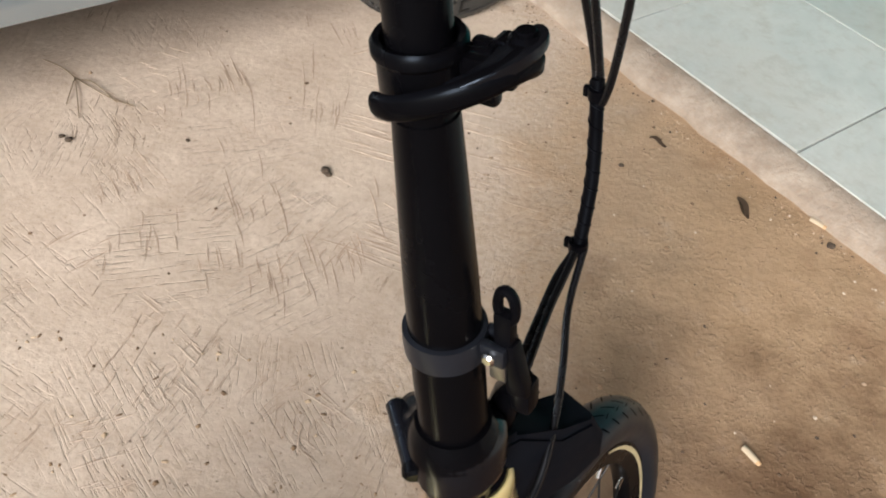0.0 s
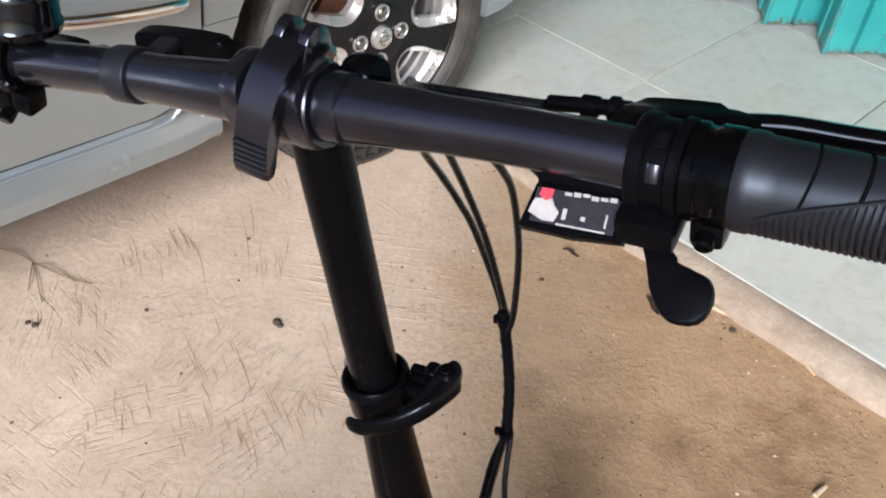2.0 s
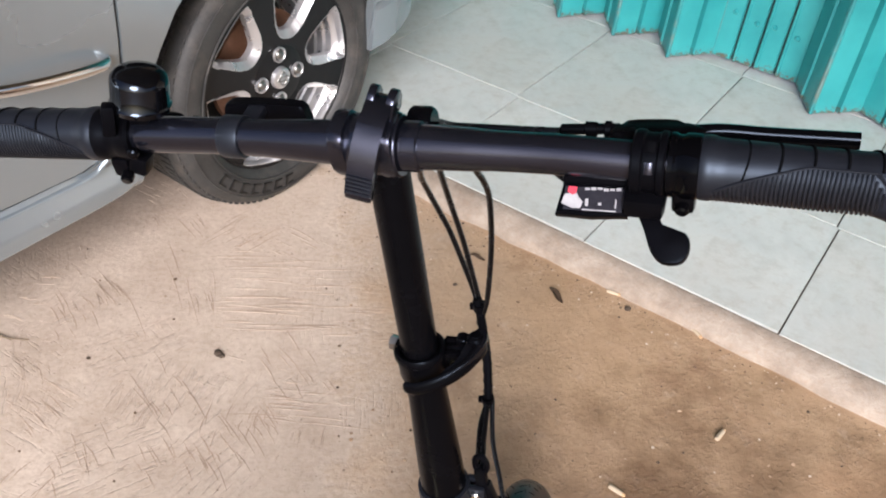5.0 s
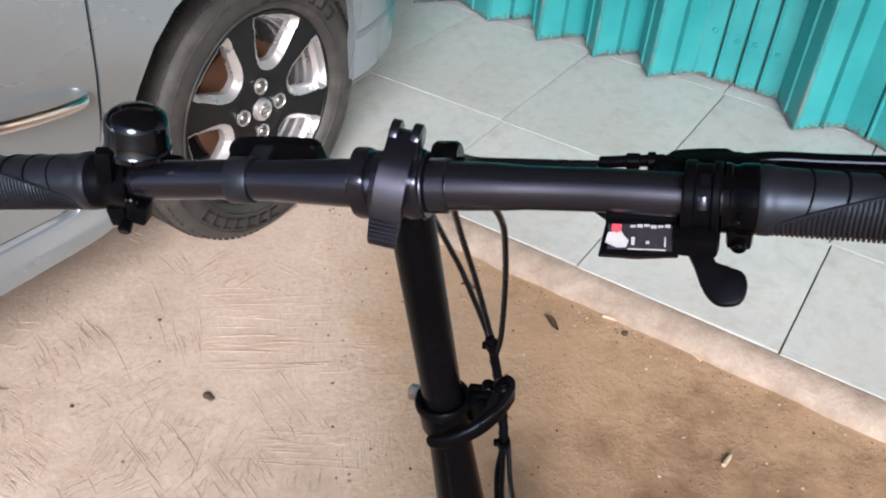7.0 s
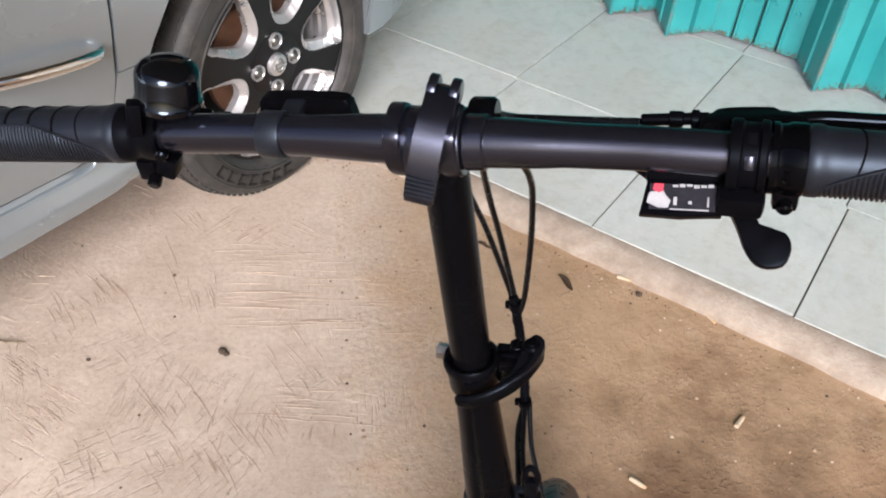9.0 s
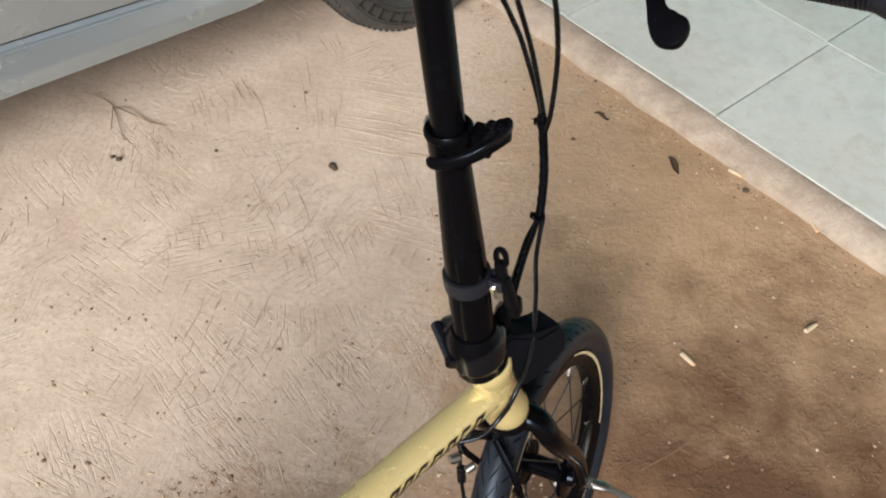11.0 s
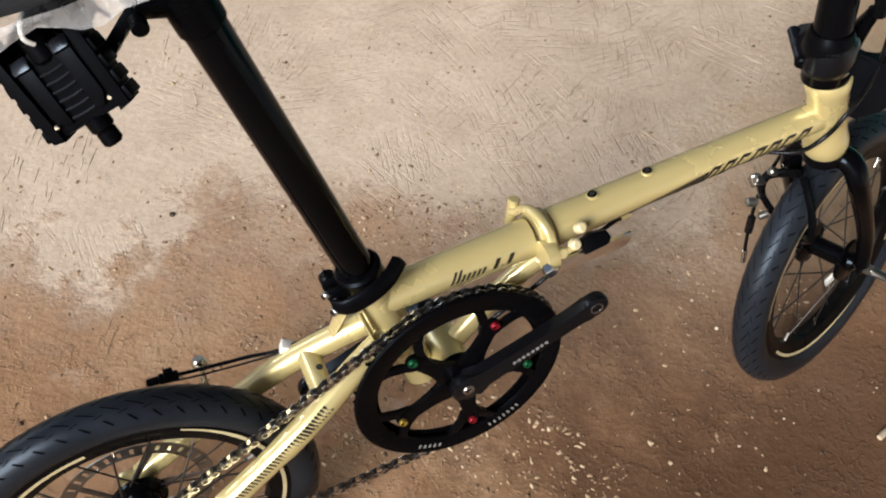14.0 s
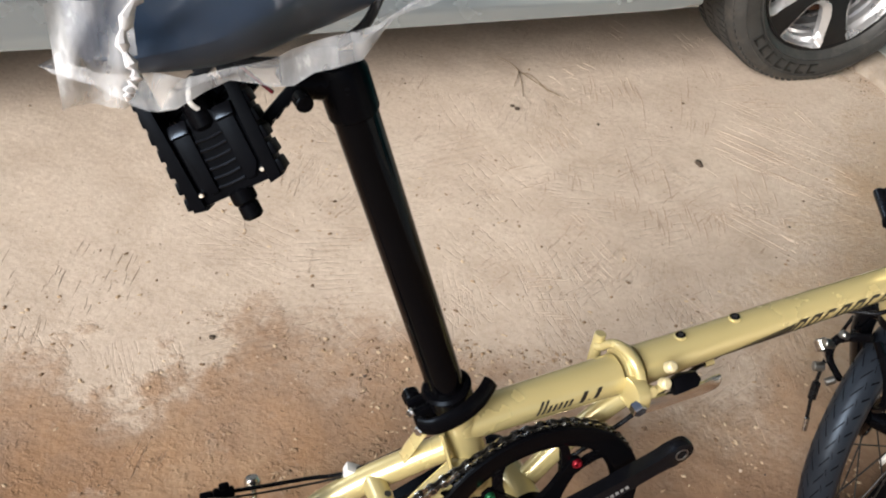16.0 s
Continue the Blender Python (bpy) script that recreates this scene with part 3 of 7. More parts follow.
part("sill", flank([0.336, 0.345, 0.352, 0.358, 0.363, 0.368, 0.374, 0.382, 0.39] + steps(0.398, 0.5, 8) + steps(0.55, 2.35, 20), lambda x: max(curve_at(ARCH, x), 0.23) if x < 0.375 else 0.23 - sill_drop(x),
     lambda x: 0.458 if x < 0.402 else curve_at(DOOR_EDGE, x) - 0.006, 14, sink=sill_drop), car_paint, car)
part("rear_quarter", flank([-0.262, -0.256] + [x for x in arch_xs[1:-3]] + [0.336, 0.35, 0.366, 0.384, 0.396], lambda x: max(curve_at(ARCH, x), 0.46 if x >= 0.335 else 0), lambda x: 1.02, 14), car_paint, car)
rear_door = part("rear_door", flank(steps(0.403, 0.5, 14) + steps(0.56, 1.25, 12), lambda x: curve_at(DOOR_EDGE, x), lambda x: 1.02, 18), car_paint, car)
part("front_door", flank(steps(1.256, 2.3, 14), lambda x: 0.312, lambda x: 1.02, 14), car_paint, car)
# rear bumper, wrapping round behind the wheel
bm = B()
cols = []
for x, y, zb in ((-0.262, 0.012, 0.282), (-0.262, 0.03, 0.282), (-0.3, 0.036, 0.29), (-0.36, 0.03, 0.302), (-0.43, 0.006, 0.315), (-0.5, -0.05, 0.325), (-0.55, -0.14, 0.33), (-0.58, -0.4, 0.33), (-0.59, -0.8, 0.33), (-0.58, -1.25, 0.33), (-0.5, -1.55, 0.33), (-0.3, -1.62, 0.3)):
    cols.append([bm.verts.new((x, y + o, zb + dz)) for dz, o in ((0, -0.03), (0.006, 0.0), (0.1, 0.006), (0.112, -0.003), (0.122, 0.008), (0.3, 0.0), (0.42, -0.02))])
for a, b in zip(cols, cols[1:]):
    for k in range(6):
        bm.faces.new((a[k], b[k], b[k + 1], a[k + 1]))
part("rear_bumper", bm, car_paint, car)
# shell behind the panels, roof and glass
bm = B()
sect = ((-0.55, 1.02, 1.0), (-0.5, 1.45, 0.86), (0.2, 1.62, 0.84), (1.3, 1.63, 0.84), (2.1, 1.45, 0.86), (2.75, 1.03, 0.98))
rings = [[bm.verts.new((x, -0.8 + w * 0.8 * s, z)) for s, z in ((1, 1.0), (0.97, zt - 0.12), (0.85, zt), (-0.85, zt), (-0.97, zt - 0.12), (-1, 1.0))] for x, zt, w in sect]
for a, b in zip(rings, rings[1:]):
    for k in range(5):
        bm.faces.new((a[k], b[k], b[k + 1], a[k + 1]))
part("roof", bm, car_paint, car)
car_glass = stuff("dark_car_glass", (0.01, 0.012, 0.012), 0.05, 0.0, 0.1)
for s in (1, -1):
    for x0, x1 in ((-0.2, 0.35), (0.43, 1.2), (1.28, 2.0)):
        part("side_glass", box(B(), (x1 - x0, 0.01, 0.36), Matrix.Translation((x0 / 2 + x1 / 2, -0.8 + s * 0.71, 1.22)), 0.003), car_glass, car)
bm = B()
box(bm, (2.7, 1.3, 0.5), Matrix.Translation((1.75, -0.8, 0.55)), 0.05)
box(bm, (0.55, 1.0, 0.4), Matrix.Translation((-0.25, -0.85, 0.62)), 0.05)
box(bm, (3.2, 1.25, 0.3), Matrix.Translation((1.2, -0.8, 0.85)), 0.05)
part("underbody", bm, under_black, car)
bm = B()
cols = []
for x, y in ((2.3, 0.03), (2.9, 0.02), (3.2, -0.06), (3.36, -0.3), (3.4, -0.8), (3.36, -1.3), (3.2, -1.55), (2.3, -1.64)):
    cols.append([bm.verts.new((x, y, z)) for z in (0.25, 0.5, 0.75, 0.98)])
for a, b in zip(cols, cols[1:]):
    for k in range(3):
        bm.faces.new((a[k], b[k], b[k + 1], a[k + 1]))
part("front_body", bm, car_paint, car)
bm = B()
cols = [[bm.verts.new((x, y, z)) for z in (0.25, 0.6, 1.02)] for x, y in ((-0.3, -1.62), (0.8, -1.65), (2.4, -1.64))]
for a, b in zip(cols, cols[1:]):
    for k in range(2):
        bm.faces.new((a[k], b[k], b[k + 1], a[k + 1]))
part("far_flank", bm, car_paint, car)
bm = B()
prism(bm, [(2.2, -1.6), (3.36, -1.5), (3.36, -0.1), (2.2, 0.0)], 0.03, Matrix.Translation((0, 0, 0.99)), 0.008)
part("bonnet", bm, car_paint, car)
# seals round the door, trim line on the sill
bm = B()
edge = [V(x, side_y(curve_at(DOOR_EDGE, x) - 0.003) - 0.006, curve_at(DOOR_EDGE, x) - 0.003) for x in steps(0.404, 0.5, 10) + steps(0.6, 2.3, 12)]
tube(bm, [V(0.399, side_y(z) - 0.006, z) for z in (1.0, 0.8, 0.6, 0.47)] + edge, 0.0035, 6)
part("door_seal", bm, dark_gap, car)
bm = B()
tube(bm, [V(p.x + (0.004 if p.x < 0.46 else 0), p.y + 0.009, p.z - 0.014) for p in edge[1:]], 0.0035, 8, flat=1.6)
part("sill_trim", bm, car_paint, car)
bm = B()
box(bm, (0.04, 0.006, 0.011), pose(0.388, side_y(0.29) + 0.0, 0.292, 0, 4, 0), 0.002)
part("jack_cover", bm, stuff("grey_cover", (0.4, 0.4, 0.39), 0.4), car)
bm = B()
hp = catmull([(0.428, side_y(0.52) + 0.004, 0.518), (0.446, side_y(0.52) + 0.022, 0.519), (0.52, side_y(0.525) + 0.03, 0.527), (0.61, side_y(0.53) + 0.024, 0.537), (0.65, side_y(0.54) + 0.004, 0.541)], 5)
tube(bm, hp, [0.005] + [0.0095] * (len(hp) - 2) + [0.006], 12, flat=0.5, up=(0, 0, 1))
handle = part("door_handle", bm, chrome_handle, rear_door, "chrome door handle")


# one wheel: axis along y, outer face towards +y
WINDOW = [(0.082, 0.0), (0.088, 0.022), (0.112, 0.041), (0.15, 0.055), (0.184, 0.067), (0.193, 0.055), (0.1965, 0.0), (0.193, -0.055), (0.184, -0.067), (0.15, -0.055), (0.112, -0.041), (0.088, -0.022)]
HOLE = [(0.15 + (x - 0.15) * 1.07, y * 1.08) for x, y in [(0.101, 0.0), (0.106, 0.016), (0.124, 0.027), (0.152, 0.04), (0.178, 0.049), (0.186, 0.038), (0.189, 0.0), (0.186, -0.038), (0.178, -0.049), (0.152, -0.04), (0.124, -0.027), (0.106, -0.016)]]
MID = 0.15


def window_edge(n, shape):
    """A rounded triangular opening of the wheel's face, pointing to the hub."""
    pts = outline(shape, 10)
    out = []
    for k in range(n):
        a = 2 * math.pi * k / n
        best = max(pts, key=lambda p: (math.cos(a) * (p[0] - MID) + math.sin(a) * p[1]) / math.hypot(p[0] - MID, p[1]))
        r = math.hypot(best[0] - MID, best[1])
        out.append((MID + r * math.cos(a), r * math.sin(a)))
    return out


def sector_edge(n):
    """The wedge of the wheel's face that holds one opening, seen from that opening's middle."""
    out = []
    for k in range(n):
        a = 2 * math.pi * k / n
        dx, dy = math.cos(a), math.sin(a)
        t = 0.0
        while True:
            t += 0.0005
            x, y = MID + dx * t, dy * t
            if math.hypot(x, y) > 0.2 or abs(math.atan2(y, x)) > radians(30) or math.hypot(x, y) < 0.02 or x < 0.016:
                break
        out.append((x, y))
    return out


def car_wheel(at, turn):
    m = Matrix.Translation(at) @ Matrix.Rotation(radians(-90), 4, "X")  # z of the turned parts towards +y
    barrel = [(0.2, -0.19), (0.203, -0.185), (0.175, -0.17), (0.168, -0.13), (0.168, -0.1), (0.172, -0.096), (0.172, -0.07), (0.177, -0.066), (0.177, -0.05), (0.183, -0.046), (0.184, -0.03), (0.191, -0.024), (0.194, -0.012), (0.2, -0.009)]
    wheel = part("wheel", lathe(B(), barrel, m, 72), alloy, car, "silver alloy wheel with black face")
    part("rim_lip", lathe(B(), [(0.197, -0.008), (0.2, -0.0035), (0.205, -0.003), (0.2075, -0.006), (0.206, -0.014), (0.196, -0.03)], m, 72), car_black, wheel)
    prof = [(0.2, -0.185), (0.214, -0.195), (0.258, -0.2), (0.283, -0.19), (0.293, -0.165), (0.295, -0.12), (0.295, -0.07), (0.293, -0.03), (0.286, -0.006), (0.279, 0.006), (0.262, 0.014), (0.238, 0.016), (0.216, 0.008), (0.208, -0.003), (0.203, -0.01)]
    bm = lathe(B(), prof, m, 96)
    for v in bm.verts:
        v.co.z = max(v.co.z, SAG + 0.0005)
    tyre = part("tyre", bm, car_tyre, wheel, "dusty worn car tyre")
    bm = B()
    for k in range(96):
        a = 2 * math.pi * k / 96
        for z, w in ((-0.145, 0.03), (-0.095, 0.03), (-0.045, 0.03)):
            rot = m @ Matrix.Rotation(a + z * 2, 4, "Z")
            box(bm, (0.004, 0.0125, w), rot @ Matrix.Translation((0.2946, 0, z)))
        rot = m @ Matrix.Rotation(a, 4, "Z")
        box(bm, (0.02, 0.012, 0.004), rot @ Matrix.Translation((0.2805, 0, -0.0085)) @ Matrix.Rotation(radians(-38), 4, "Y"), 0.0012, 1)
    for v in bm.verts:
        v.co.z = max(v.co.z, SAG)
    tread = part("tread_block", bm, car_tyre, tyre)
    tread["kind"] = "stuff"
    for r0, r1, z in ((0.2235, 0.2255, 0.0135), (0.262, 0.2645, 0.0135)):
        part("tyre_ridge", lathe(B(), [(r0 - 0.001, z - 0.004), (r0, z + 0.002), (r1, z + 0.002), (r1 + 0.001, z - 0.004)], m, 96), car_tyre, tyre)
    for base in (38, 218):
        bm = B()
        for k in range(7):
            w = 5.2
            a = base + k * 8.2
            band(bm, m, 0.2325, 0.236, a, a + w, 0.013, 0.0172, 4)
            band(bm, m, 0.253, 0.2565, a, a + w, 0.013, 0.0172, 4)
            band(bm, m, 0.2325, 0.2565, a, a + 1.3, 0.013, 0.0172, 2)
        part("raised_mark", bm, tyre_letter, tyre)
    n = 120
    sec, w0, w1 = sector_edge(n), window_edge(n, WINDOW), window_edge(n, HOLE)
    for k in range(6):
        rot = m @ Matrix.Rotation(radians(turn + 60 * k), 4, "Z")
        bm = B()
        zf = lambda x, y: -0.014 + 0.009 * min(math.hypot(x, y) / 0.19, 1.0)
        a = [bm.verts.new(rot @ V(x, y, zf(x, y))) for x, y in sec]
        b = [bm.verts.new(rot @ V(x, y, zf(x, y))) for x, y in w0]
        c = [bm.verts.new(rot @ V(x, y, zf(x, y) - 0.006)) for x, y in w0]
        for i in range(n):
            j = (i + 1) % n
            bm.faces.new((a[i], a[j], b[j], b[i]))
            bm.faces.new((b[i], b[j], c[j], c[i]))
        part("spoke", bm, car_black, wheel)
        bm = B()
        b = [bm.verts.new(rot @ V(x, y, zf(x, y) + 0.0015)) for x, y in w0]
        b2 = [bm.verts.new(rot @ V(x + (MID - x) * 0.03, y * 0.97, zf(x, y) + 0.0015)) for x, y in w0]
        c = [bm.verts.new(rot @ V(x, y, zf(x, y) - 0.011)) for x, y in w1]
        d = [bm.verts.new(rot @ V(x, y, zf(x, y) - 0.026)) for x, y in w1]
        for i in range(n):
            j = (i + 1) % n
            bm.faces.new((b[i], b[j], b2[j], b2[i]))
            bm.faces.new((b2[i], b2[j], c[j], c[i]))
            bm.faces.new((c[i], c[j], d[j], d[i]))
        part("window_rim", bm, alloy, wheel, "bright machined edge of the wheel opening")
    bm = B()
    lathe(bm, [(0, -0.0085), (0.062, -0.0085), (0.068, -0.0105), (0.07, -0.018)], m, 48)
    part("hub_face", bm, car_black, wheel)
    for k in range(4):
        a = radians(90 * k)
        at_ = m @ Matrix.Translation((0.0515 * math.cos(a), 0.0515 * math.sin(a), -0.004))
        part("nut_seat", lathe(B(), [(0.0165, -0.006), (0.0165, 0.0005), (0.0145, 0.001), (0.013, -0.001), (0.012, -0.006)], at_, 24), alloy, wheel, "bright ring round a wheel nut")
        bm = B()
        lathe(bm, [(0.0, 0.004), (0.005, 0.0038), (0.008, 0.0015), (0.0105, -0.001), (0.0112, -0.006)], at_, 12)
        part("wheel_nut", bm, dull_steel, wheel, "steel wheel nut")
    bm = B()
    lathe(bm, [(0, 0.003), (0.018, 0.0025), (0.0225, 0.0005), (0.024, -0.004), (0.0245, -0.012)], m, 32)
    cap = part("hub_cap", bm, alloy, wheel, "silver hub cap with a plain oval mark")
    bm = B()
    for k in range(2):
        pts = [(0.014 * math.cos(t), (0.0095 if k else 0.005) * math.sin(t), 0.0032) for t in steps(0, 2 * math.pi, 24)]
        tube(bm, [m @ (Matrix.Rotation(radians(90 * k), 4, "Z") @ V(*p)) for p in pts], 0.0012, 6)
    part("oval_mark", bm, dull_steel, cap)
    bm = B()
    lathe(bm, [(0.03, -0.06), (0.13, -0.06), (0.13, -0.075), (0.03, -0.075)], m, 48)
    lathe(bm, [(0.03, -0.05), (0.07, -0.052), (0.075, -0.07)], m, 32)
    part("brake_disc", bm, rusty, wheel)
    bm = B()
    lathe(bm, [(0.0, -0.16), (0.165, -0.16), (0.165, -0.17), (0, -0.17)], m, 32)
    part("wheel_back", bm, under_black, wheel)
    return wheel


car_wheel((-0.008, 0.0, 0.3), 14)
car_wheel((2.6, 0.0, 0.3), 40)

# ---- folding bicycle ----
BIKE = pose(*BIKE_AT, -BIKE_LEAN, 0, BIKE_YAW)
bike = thing("folding_bicycle", BIKE, "champagne gold folding bicycle with black stem and bar", "bicycle")
axis_a = V(-0.1038, -0.0118, 1).normalized()
f0 = (V(1, 0, 0) - axis_a * axis_a.x).normalized()
l0 = axis_a.cross(f0)
STEER = radians(16.6)
fwd, left = f0 * math.cos(STEER) + l0 * math.sin(STEER), l0 * math.cos(STEER) - f0 * math.sin(STEER)
SM = Matrix((fwd, left, axis_a)).transposed().to_4x4()
SM.translation = V(0.4326, -0.0128, 0.3585)
WL = V(-0.295, 0.949, -0.107).normalized()
FW_AT, RW_AT, R_TYRE = V(0.567, 0.014, 0.159), V(-0.346, 0.004, 0.158), 0.191
FWM = axis_matrix(FW_AT, WL, (0, 0, 1)) @ Matrix.Scale(1.035, 4)
RWM = axis_matrix(RW_AT, (0, 1, 0), (0, 0, 1))


def bp(name, bm, material, parent=None, label="", m=None, sharp=38):
    return part(name, bm, material, parent or bike, label, m, sharp)


# wheels
def bike_wheel(name, m, spokes, label):
    wheel = bp(name, lathe(B(), [(0.133, -0.0085), (0.131, -0.005), (0.131, 0.005), (0.133, 0.0085), (0.145, 0.0125), (0.151, 0.0135), (0.157, 0.0125), (0.155, 0.009), (0.15, 0.008), (0.15, -0.008), (0.155, -0.009), (0.157, -0.0125), (0.151, -0.0135), (0.145, -0.0125)], m, 72, True), rim_black, bike, label)
    ra = 0.0205
    prof = [(R_TYRE - ra + ra * math.cos(t), ra * math.sin(t) * 0.98) for t in steps(-2.45, 2.45, 18)]
    tyre = bp("tyre", lathe(B(), prof, m, 80), tyre_rubber, wheel, "black bicycle tyre")
    bm = B()
    n = 54
    for k in range(n):
        a = 2 * math.pi * k / n
        for s in (1, -1):
            for t0, t1, w, da in ((0.1, 0.45, 0.0025, 0.08), (0.48, 0.6, 0.0026, -0.045), (0.75, 1.08, 0.0026, 0.04)):
                q = []
                for j in range(4):
                    t = s * (t0 + (t1 - t0) * j / 3)
                    aa = a + da * j / 3 + (0.045 if s < 0 else 0)
                    rr = R_TYRE - ra + (ra + 0.0005) * math.cos(t)
                    z = (ra + 0.0005) * math.sin(t) * 0.98
                    q.append([m @ V(rr * math.cos(aa + e * w / rr), rr * math.sin(aa + e * w / rr), z) for e in (-0.5, 0.5)])
                vs = [[bm.verts.new(p) for p in row] for row in q]
                for u, v in zip(vs, vs[1:]):
                    bm.faces.new((u[0], u[1], v[1], v[0]))
    bp("tread_groove", bm, groove_black, tyre)
    # pale stripes on the rim's flanks, in swept arcs
    for s in (1, -1):
        for a0, a1 in ((26, 112), (146, 232), (266, 352)):
            bm = B()
            q = []
            for k in range(31):
                t = k / 30
                a = radians(a0 + (a1 - a0) * t)
                ro, ri = 0.1525 - 0.004 * t, 0.1478 - 0.0035 * t + 0.003 * (1 - min(t * 4, 1))
                q.append([bm.verts.new(m @ V(r * math.cos(a), r * math.sin(a), s * (0.0142 - 0.12 * max(0.151 - r, 0)))) for r in (ri, ro)])
            for u, v in zip(q, q[1:]):
                bm.faces.new((u[0], u[1], v[1], v[0]))
            bp("stripe", bm, rim_gold, wheel, "pale gold rim stripe")
    for k in range(spokes):
        a = 2 * math.pi * k / spokes
        s = 1 if k % 2 else -1
        b = a + (0.75 if (k // 2) % 2 else -0.75)
        bm = B()
        tube(bm, [m @ V(0.02 * math.cos(b), 0.02 * math.sin(b), s * 0.026), m @ V(0.131 * math.cos(a), 0.131 * math.sin(a), s * 0.002)], 0.0011, 6)
        bp("spoke", bm, spoke_dark, wheel)
        if k % 2 == 0:
            bm = B()
            tube(bm, [m @ V(r * math.cos(a), r * math.sin(a), s * 0.003) for r in (0.119, 0.132)], 0.0021, 8)
            bp("nipple", bm, polished, wheel)
    return wheel


front_wheel = bike_wheel("front_wheel", FWM, 20, "black front bicycle wheel with pale gold stripe")
rear_wheel = bike_wheel("rear_wheel", RWM, 20, "black rear bicycle wheel with pale gold stripe")
for wheel, m, rb in ((front_wheel, FWM, 0.013), (rear_wheel, RWM, 0.021)):
    bm = B()
    lathe(bm, [(0.006, -0.038), (0.012, -0.037), (0.014, -0.031), (0.029, -0.029), (0.029, -0.024), (rb, -0.02), (rb, 0), (rb, 0.02), (0.029, 0.024), (0.029, 0.029), (0.014, 0.031), (0.012, 0.037), (0.006, 0.038)], m, 32)
    bp("hub", bm, black_gloss, wheel)
    bm = B()
    rod(bm, m @ V(0, 0, -0.062), m @ V(0, 0, 0.062), 0.0045, 12, 0.001)
    rod(bm, m @ V(0, 0, -0.059), m @ V(0, 0, -0.05), 0.0075, 6, 0.001)
    rod(bm, m @ V(0, 0, 0.05), m @ V(0, 0, 0.059), 0.0075, 6, 0.001)
    bp("axle", bm, dull_steel, wheel, "steel axle with nuts")
bm = B()
qr = catmull([FWM @ V(0, 0, -0.06), FWM @ V(-0.004, 0.004, -0.075), FWM @ V(-0.02, 0.012, -0.092), FWM @ V(-0.03, 0.016, -0.102)], 4)
tube(bm, qr, [0.005] * 5 + [0.0036] * (len(qr) - 5), 10, flat=1.4)
bp("axle_lever", bm, dull_steel, front_wheel, "grey quick-release lever")
# white spoke reflectors
for wheel, m, a0 in ((front_wheel, FWM, 2.6),):
    bm = B()
    box(bm, (0.012, 0.024, 0.005), m @ Matrix.Rotation(a0, 4, "Z") @ Matrix.Translation((0.105, 0, 0.012)) @ Matrix.Rotation(0.2, 4, "X"), 0.002)
    bp("reflector", bm, white_plastic, wheel, "white spoke reflector")
# sprocket with bored guard on the rear hub
bm = B()
lathe(bm, [(0.02, -0.043), (0.036, -0.043), (0.036, -0.046), (0.02, -0.046)], RWM, 28)
for k in range(16):
    box(bm, (0.006, 0.006, 0.0028), RWM @ Matrix.Rotation(2 * math.pi * k / 16, 4, "Z") @ Matrix.Translation((0.037, 0, -0.0445)), 0.001)
bp("sprocket", bm, dull_steel, rear_wheel)

# pierced brake rotor on the rear hub
bm = B()
lathe(bm, [(0.066, 0.03), (0.069, 0.03), (0.069, 0.0318), (0.066, 0.0318)], RWM, 48, True)
lathe(bm, [(0.078, 0.03), (0.081, 0.03), (0.081, 0.0318), (0.078, 0.0318)], RWM, 48, True)
for k in range(36):
    band(bm, RWM, 0.0685, 0.0785, 10 * k, 10 * k + 6.5, 0.0302, 0.0316, 2)
for k in range(5):
    tube(bm, [RWM @ V(0.026 * math.cos(k * 1.2566), 0.026 * math.sin(k * 1.2566), 0.031), RWM @ V(0.067 * math.cos(k * 1.2566 + 0.4), 0.067 * math.sin(k * 1.2566 + 0.4), 0.031)], 0.004, 8, flat=0.3, up=(1, 0, 0))
bp("brake_rotor", bm, dull_steel, rear_wheel, "pierced steel brake rotor")

# frame tubes
R_TUBE = 0.0192
HINGE = V(0.108, 0.0, 0.388)
HEAD_T, HEAD_L = V(0.431, -0.012, 0.488), V(0.463, -0.01, 0.386)
head_d = (HEAD_T - HEAD_L).normalized()


def seat_x(z):
    return -0.0646 - 0.31 * (z - 0.358)


def head_at(s):
    return HEAD_L + (HEAD_T - HEAD_L) * s


bm = B()
tube(bm, [V(seat_x(0.372), 0, 0.372), V(-0.02, 0, 0.376), HINGE + V(-0.012, 0, -0.002)], [0.0188, R_TUBE, 0.021], 40)
bp("main_tube", bm, gold_paint, bike, "gold rear half of the main tube")
bm = B()
front_path = [HINGE + V(0.012, 0, 0.002), V(0.2, 0, 0.4), V(0.33, -0.004, 0.4185), head_at(0.5)]
tube(bm, front_path, [0.021, 0.0188, 0.0176, 0.017], 40)
bp("main_tube", bm, gold_paint, bike, "gold front half of the main tube")
bm = B()
lathe(bm, [(0.0, -0.002), (0.0225, -0.002), (0.0242, 0.002), (0.0248, 0.01), (0.024, 0.018), (0.0222, 0.026), (0.0216, 0.04), (0.0218, 0.084), (0.0232, 0.092), (0.0238, 0.104), (0.0222, 0.1065), (0, 0.1065)], axis_matrix(HEAD_L, head_d), 32)
bp("head_tube", bm, gold_paint)
bm = B()
rod(bm, (seat_x(0.24), 0, 0.24), (seat_x(0.402), 0, 0.402), 0.0195, 24, 0.002)
bp("seat_tube", bm, gold_paint)
bm = B()
tube(bm, catmull([(0.112, -0.004, 0.36), (0.08, -0.003, 0.338), (0.04, 0, 0.3), (0.004, 0, 0.262)], 5), 0.0125, 18, flat=0.85)
bp("down_tube", bm, gold_paint)
bm = B()
